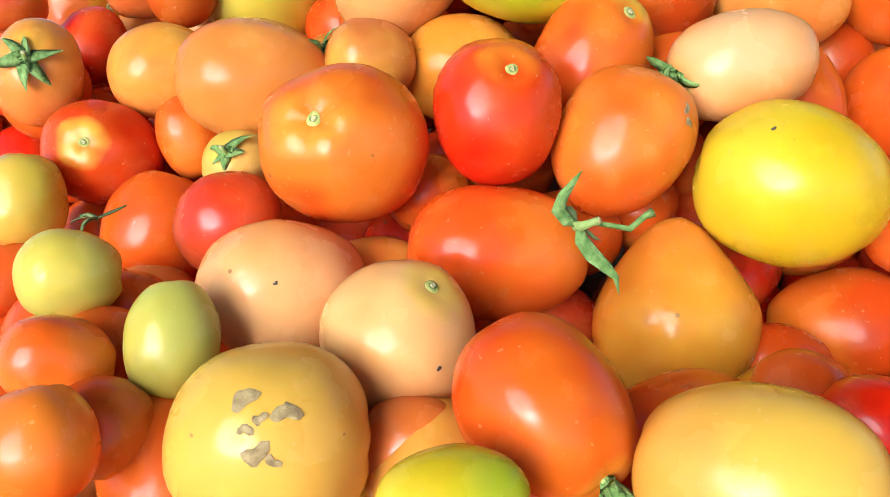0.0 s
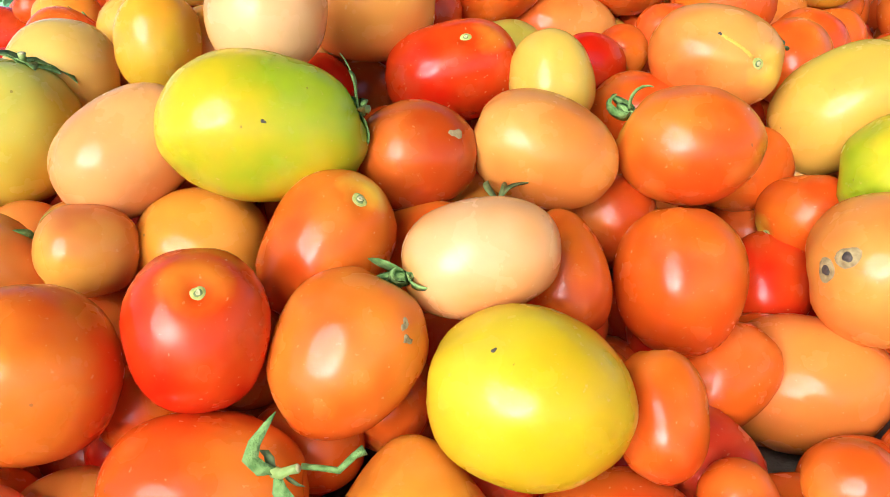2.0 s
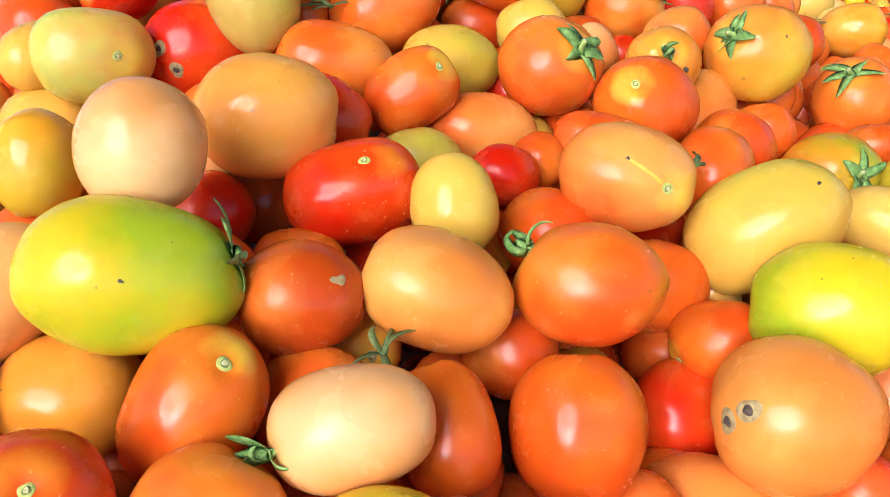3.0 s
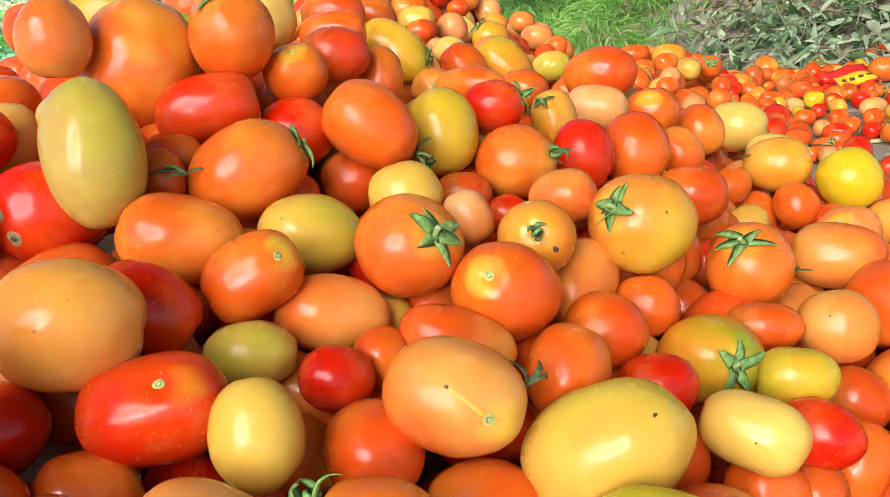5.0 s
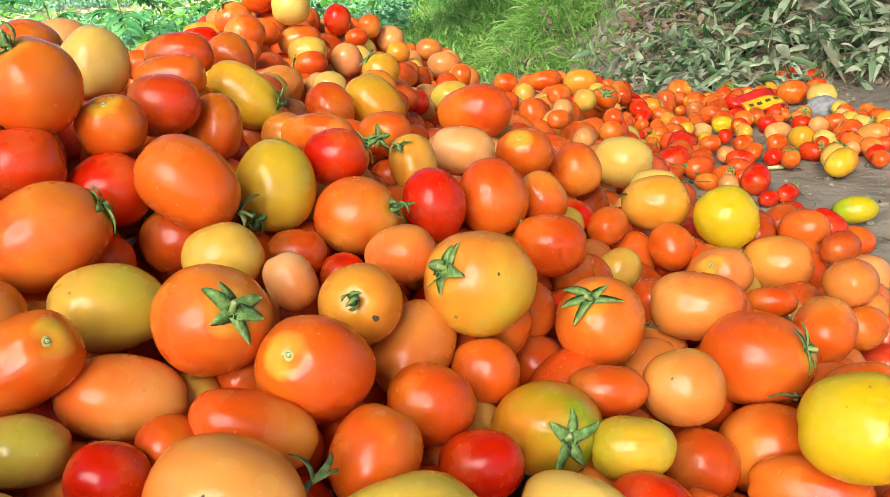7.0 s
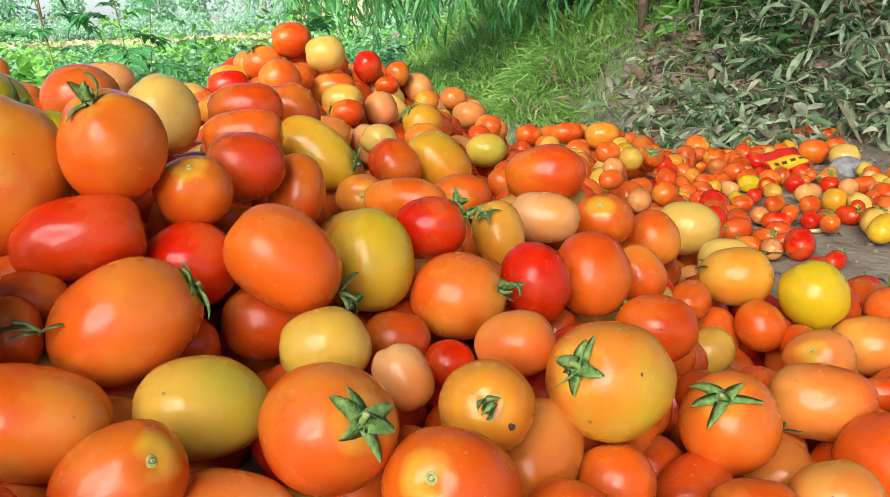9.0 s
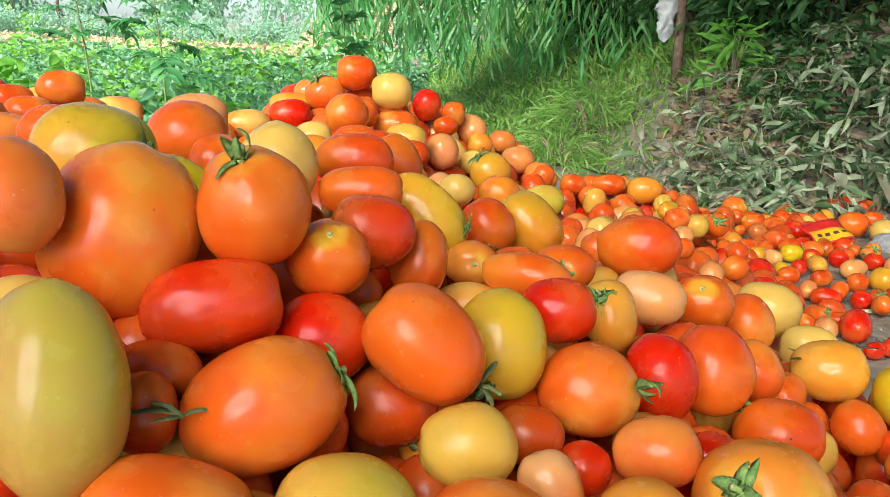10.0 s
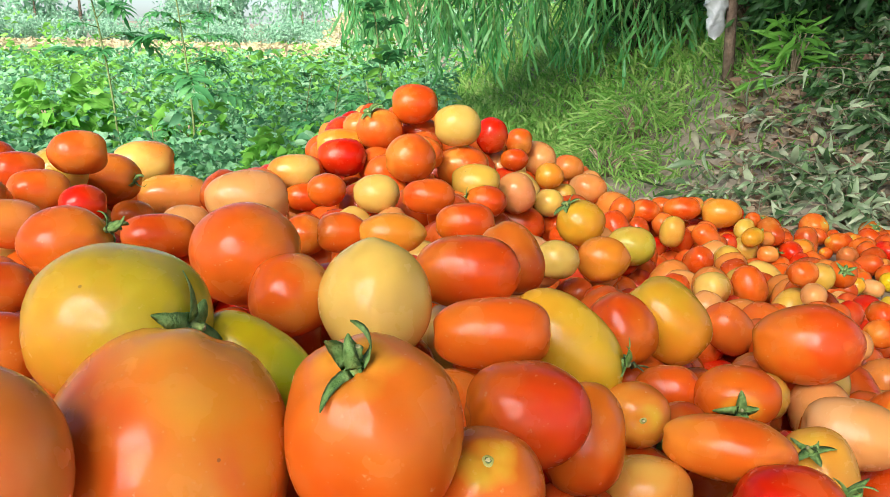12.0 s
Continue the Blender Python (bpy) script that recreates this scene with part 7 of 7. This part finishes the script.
bush("bush", 1.30, 3.60, 0.22, 0.16, 420, 0.11, 0.06, GRASS, "tuft of long bright green grass on the bank")
bush("bush", 1.05, 3.20, 0.20, 0.10, 380, 0.09, 0.06, GRASS, "tuft of long bright green grass behind the heap")


def dead_stick(x, y, z, az, el, long, thick):
    base = new("stick")
    base.location = (x, y, z)
    way = heading(az, el) * long
    side = Vector((-way.y, way.x, 0)) * 0.10
    v, f = sweep([Vector((0, 0, 0)), way * 0.35 + side, way * 0.7 - side * 0.5, way], [thick, thick * 0.9, thick * 0.7, thick * 0.4], 6)
    put("shaft", v, f, TWIG, base)
    tagged(base, "dry brown stick lying on the bank", "stick", "sticks on the bank")


for k in range(26):
    x, y = rng.uniform(0.85, 2.7), rng.uniform(2.42, 3.9)
    dead_stick(x, y, float(ground_z(x, y)) + rng.uniform(0.006, 0.03), rng.uniform(0, 360), rng.uniform(-4, 10), rng.uniform(0.07, 0.22), rng.uniform(0.0015, 0.005))


dead_stick(0.95, 2.66, 0.012, -3, 1, 0.34, 0.013)
dead_stick(2.02, 3.55, 0.58, 12, 26, 0.42, 0.014)
rock("soil_clod", 1.32, 2.46, 0.012, 0.075, 0.05, 0.035, SOIL, "dark dry clod of earth beside strewn tomatoes", 7)
rock("soil_clod", 1.16, 2.60, 0.008, 0.05, 0.04, 0.022, SOIL, "dark dry clod of earth beside strewn tomatoes", 9)


rock("soil_clod", 1.27, 2.74, 0.015, 0.09, 0.06, 0.045, SOIL, "dark dry clod of earth among wilted branches", 12)


def root():
    """A pale bent root lying on the bare soil."""
    base = new("dry_root")
    base.location = (1.078, 1.55, 0.005)
    at = Vector((1.078, 1.55, 0))
    v, f = sweep([Vector((x, y, 0)) - at for x, y in ((1.060, 1.556), (1.078, 1.550), (1.098, 1.551), (1.125, 1.572), (1.151, 1.598), (1.178, 1.628), (1.201, 1.665))], [0.002, 0.0035, 0.004, 0.0042, 0.004, 0.0035, 0.002], 7)
    put("shaft", v, f, PITH, base)
    tagged(base, "pale bent dry root lying on bare soil", "root")


root()


def debris():
    """Crumbs of earth, bits of straw and dry leaf over the bare ground."""
    x, y = rng.uniform(0.85, 2.2, 1500), rng.uniform(1.1, 2.45, 1500)
    base = np.stack([x, y, ground_z(x, y) + 0.002], 1)
    n = len(x)
    way = np.stack([rng.normal(0, 1, n), rng.normal(0, 1, n), rng.normal(0.1, 0.15, n)], 1)
    length = rng.uniform(0.006, 0.03, n)
    tagged(foliage("straw_bits", [leaves(base, way, length, length * 0.16, 0.1)], LEAF_DRY), "bits of dry straw and leaf on bare soil", "litter", kind="stuff")
    bm = bmesh.new()
    for k in range(900):
        x, y, r = rng.uniform(0.85, 2.0), rng.uniform(1.1, 2.5), 0.0015 + 0.007 * rng.uniform() ** 3
        made = bmesh.ops.create_icosphere(bm, subdivisions=1, radius=r)
        turn = rng.normal(0, 0.25, 3)
        for v in made["verts"]:
            v.co = Vector((v.co.x * (1 + turn[0]) + x, v.co.y * (1 + turn[1]) + y, v.co.z * 0.7 + float(ground_z(x, y)) + r * 0.4))
    me = bpy.data.meshes.new("soil_crumbs")
    bm.to_mesh(me)
    bm.free()
    me.materials.append(SOIL)
    tagged(new("soil_crumbs", me), "small crumbs of dry earth on the ground", "soil", kind="stuff")


debris()


def post():
    base = new("wooden_post")
    base.location = (1.66, 3.66, float(ground_z(1.66, 3.66)) - 0.05)
    v, f = sweep([Vector((0.0, 0, 0)), Vector((-0.01, 0, 0.25)), Vector((-0.02, 0.0, 0.6)), Vector((-0.05, 0.0, 1.1))], [0.022, 0.020, 0.019, 0.017], 10)
    put("pole", v, f, BARK, base)
    tagged(base, "thin brown wooden post standing on the bank", "post")
    cloth = plain("white plastic", (0.34, 0.36, 0.36), (0.58, 0.60, 0.60), 25.0, 0.35, 0.4)
    verts, faces, n, m = [], [], 24, 26
    for i in range(n + 1):
        for k in range(m):
            a, h = 2 * math.pi * k / m, i / n
            r = 0.030 * (0.35 + math.sin(math.pi * (0.10 + 0.62 * h)))
            p = Vector((r * math.cos(a), r * 0.55 * math.sin(a), 0.20 * h))
            verts.append(p + noise.noise_vector(p * 32) * 0.016 + noise.noise_vector(p * 90) * 0.006)
    for i in range(n):
        for k in range(m):
            faces.append((i * m + k, i * m + (k + 1) % m, (i + 1) * m + (k + 1) % m, (i + 1) * m + k))
    bag = put("plastic_bag", verts, faces, cloth)
    bag.location = (1.590, 3.66, 0.425)
    tagged(bag, "crumpled white plastic bag caught on the post", "bag")


post()


# ---- far trees ----
def far_tree(x, y, height, width, seed):
    local = np.random.default_rng(seed)
    base = new("tree")
    base.location = (x, y, float(ground_z(x, y)))
    v, f = sweep([Vector((0, 0, -0.2)), Vector((0.1, 0, height * 0.35)), Vector((0, 0.1, height * 0.75))], [0.03 * height, 0.022 * height, 0.008 * height], 8)
    put("trunk", v, f, BARK, base)
    roots, ways = [], []
    for k in range(26):
        c = np.array([local.normal(0, 0.28) * width, local.normal(0, 0.28) * width, height * local.uniform(0.22, 1.0)])
        n = 60
        roots.append(c + local.normal(0, 0.11 * width, (n, 3)))
        ways.append(local.normal(0, 1, (n, 3)))
    roots, ways = np.concatenate(roots), np.concatenate(ways)
    length = local.uniform(0.10, 0.22, len(roots)) * min(height, 2.4)
    foliage("crown", [leaves(roots, ways, length, length * 0.45, 0.3)], TREE_HAZED, base)
    tagged(base, "green tree at the far edge of the field, haze put into its pale leaf colour", "tree", "trees along the far field")


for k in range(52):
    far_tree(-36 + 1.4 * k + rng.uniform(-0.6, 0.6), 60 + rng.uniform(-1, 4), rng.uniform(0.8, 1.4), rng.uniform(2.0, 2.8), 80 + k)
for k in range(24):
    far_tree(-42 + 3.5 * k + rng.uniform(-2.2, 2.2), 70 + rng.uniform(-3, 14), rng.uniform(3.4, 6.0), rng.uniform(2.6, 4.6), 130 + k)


# ---- unseen trees added to shade the heap and bank ----
def unseen_shade_tree():
    """Unseen, added to block light: a broad dense tree on the bank side; its crown hangs high over the heap."""
    base = new("unseen_shade_tree")
    base.location = (3.1, 0.4, 0)
    at = Vector((3.1, 0.4, 0))
    v, f = sweep([Vector((0, 0, -0.2)), Vector((-0.05, 0.05, 1.2)), Vector((-0.3, 0.2, 2.6)), Vector((-0.6, 0.5, 3.4))], [0.22, 0.17, 0.14, 0.08], 12)
    put("trunk", v, f, BARK, base)
    for end in ((-2.6, 0.4, 3.1), (-1.6, 2.2, 3.1), (-3.2, 1.6, 3.2), (0.2, 2.6, 3.2), (-0.8, 3.6, 3.1), (-4.2, 2.0, 3.2)):
        v, f = sweep([Vector((-0.3, 0.2, 2.4)), Vector((end[0] * 0.5 - 0.2, end[1] * 0.5, 3.0)), Vector(end)], [0.08, 0.05, 0.02], 7)
        put("limb", v, f, BARK, base)
    n = 13000
    spot = np.stack([rng.uniform(-0.7, 4.6, n), rng.uniform(-1.6, 2.8, n), rng.uniform(2.8, 3.9, n)], 1) - np.array(at)
    m = 1600
    far_side = np.stack([rng.uniform(-1.5, -0.5, m), rng.uniform(1.2, 3.2, m), rng.uniform(2.9, 3.8, m)], 1) - np.array(at)
    spot, n = np.concatenate([spot, far_side]), n + m
    length = rng.uniform(0.16, 0.34, n)
    foliage("crown", [leaves(spot, rng.normal(0, 1, (n, 3)) * np.array([1, 1, 0.35]), length, length * 0.45, 0.3)], LEAF_SHRUB, base)
    tagged(base, "unseen dense tree added to block light over the heap and bank", "tree")
    # second unseen tree, added in the sun's path to dim the heap
    base = new("unseen_shade_tree")
    base.location = (-2.8, -4.2, 0)
    v, f = sweep([Vector((0, 0, -0.2)), Vector((0.1, 0.1, 1.0)), Vector((0.5, 0.5, 2.2)), Vector((0.8, 1.0, 3.4))], [0.15, 0.12, 0.09, 0.04], 10)
    put("trunk", v, f, BARK, base)
    n = 1750
    ball = rng.normal(size=(n, 3))
    ball *= (rng.uniform(0, 1, (n, 1)) ** 0.4) / np.linalg.norm(ball, axis=1, keepdims=True)
    spot = ball * np.array([2.3, 1.9, 1.5]) + np.array([0.9, 1.0, 2.9])
    length = rng.uniform(0.16, 0.32, n)
    foliage("crown", [leaves(spot, rng.normal(0, 1, (n, 3)), length, length * 0.45, 0.3)], LEAF_SHRUB, base)
    tagged(base, "unseen open tree added to dim the sun on the heap", "tree")


unseen_shade_tree()
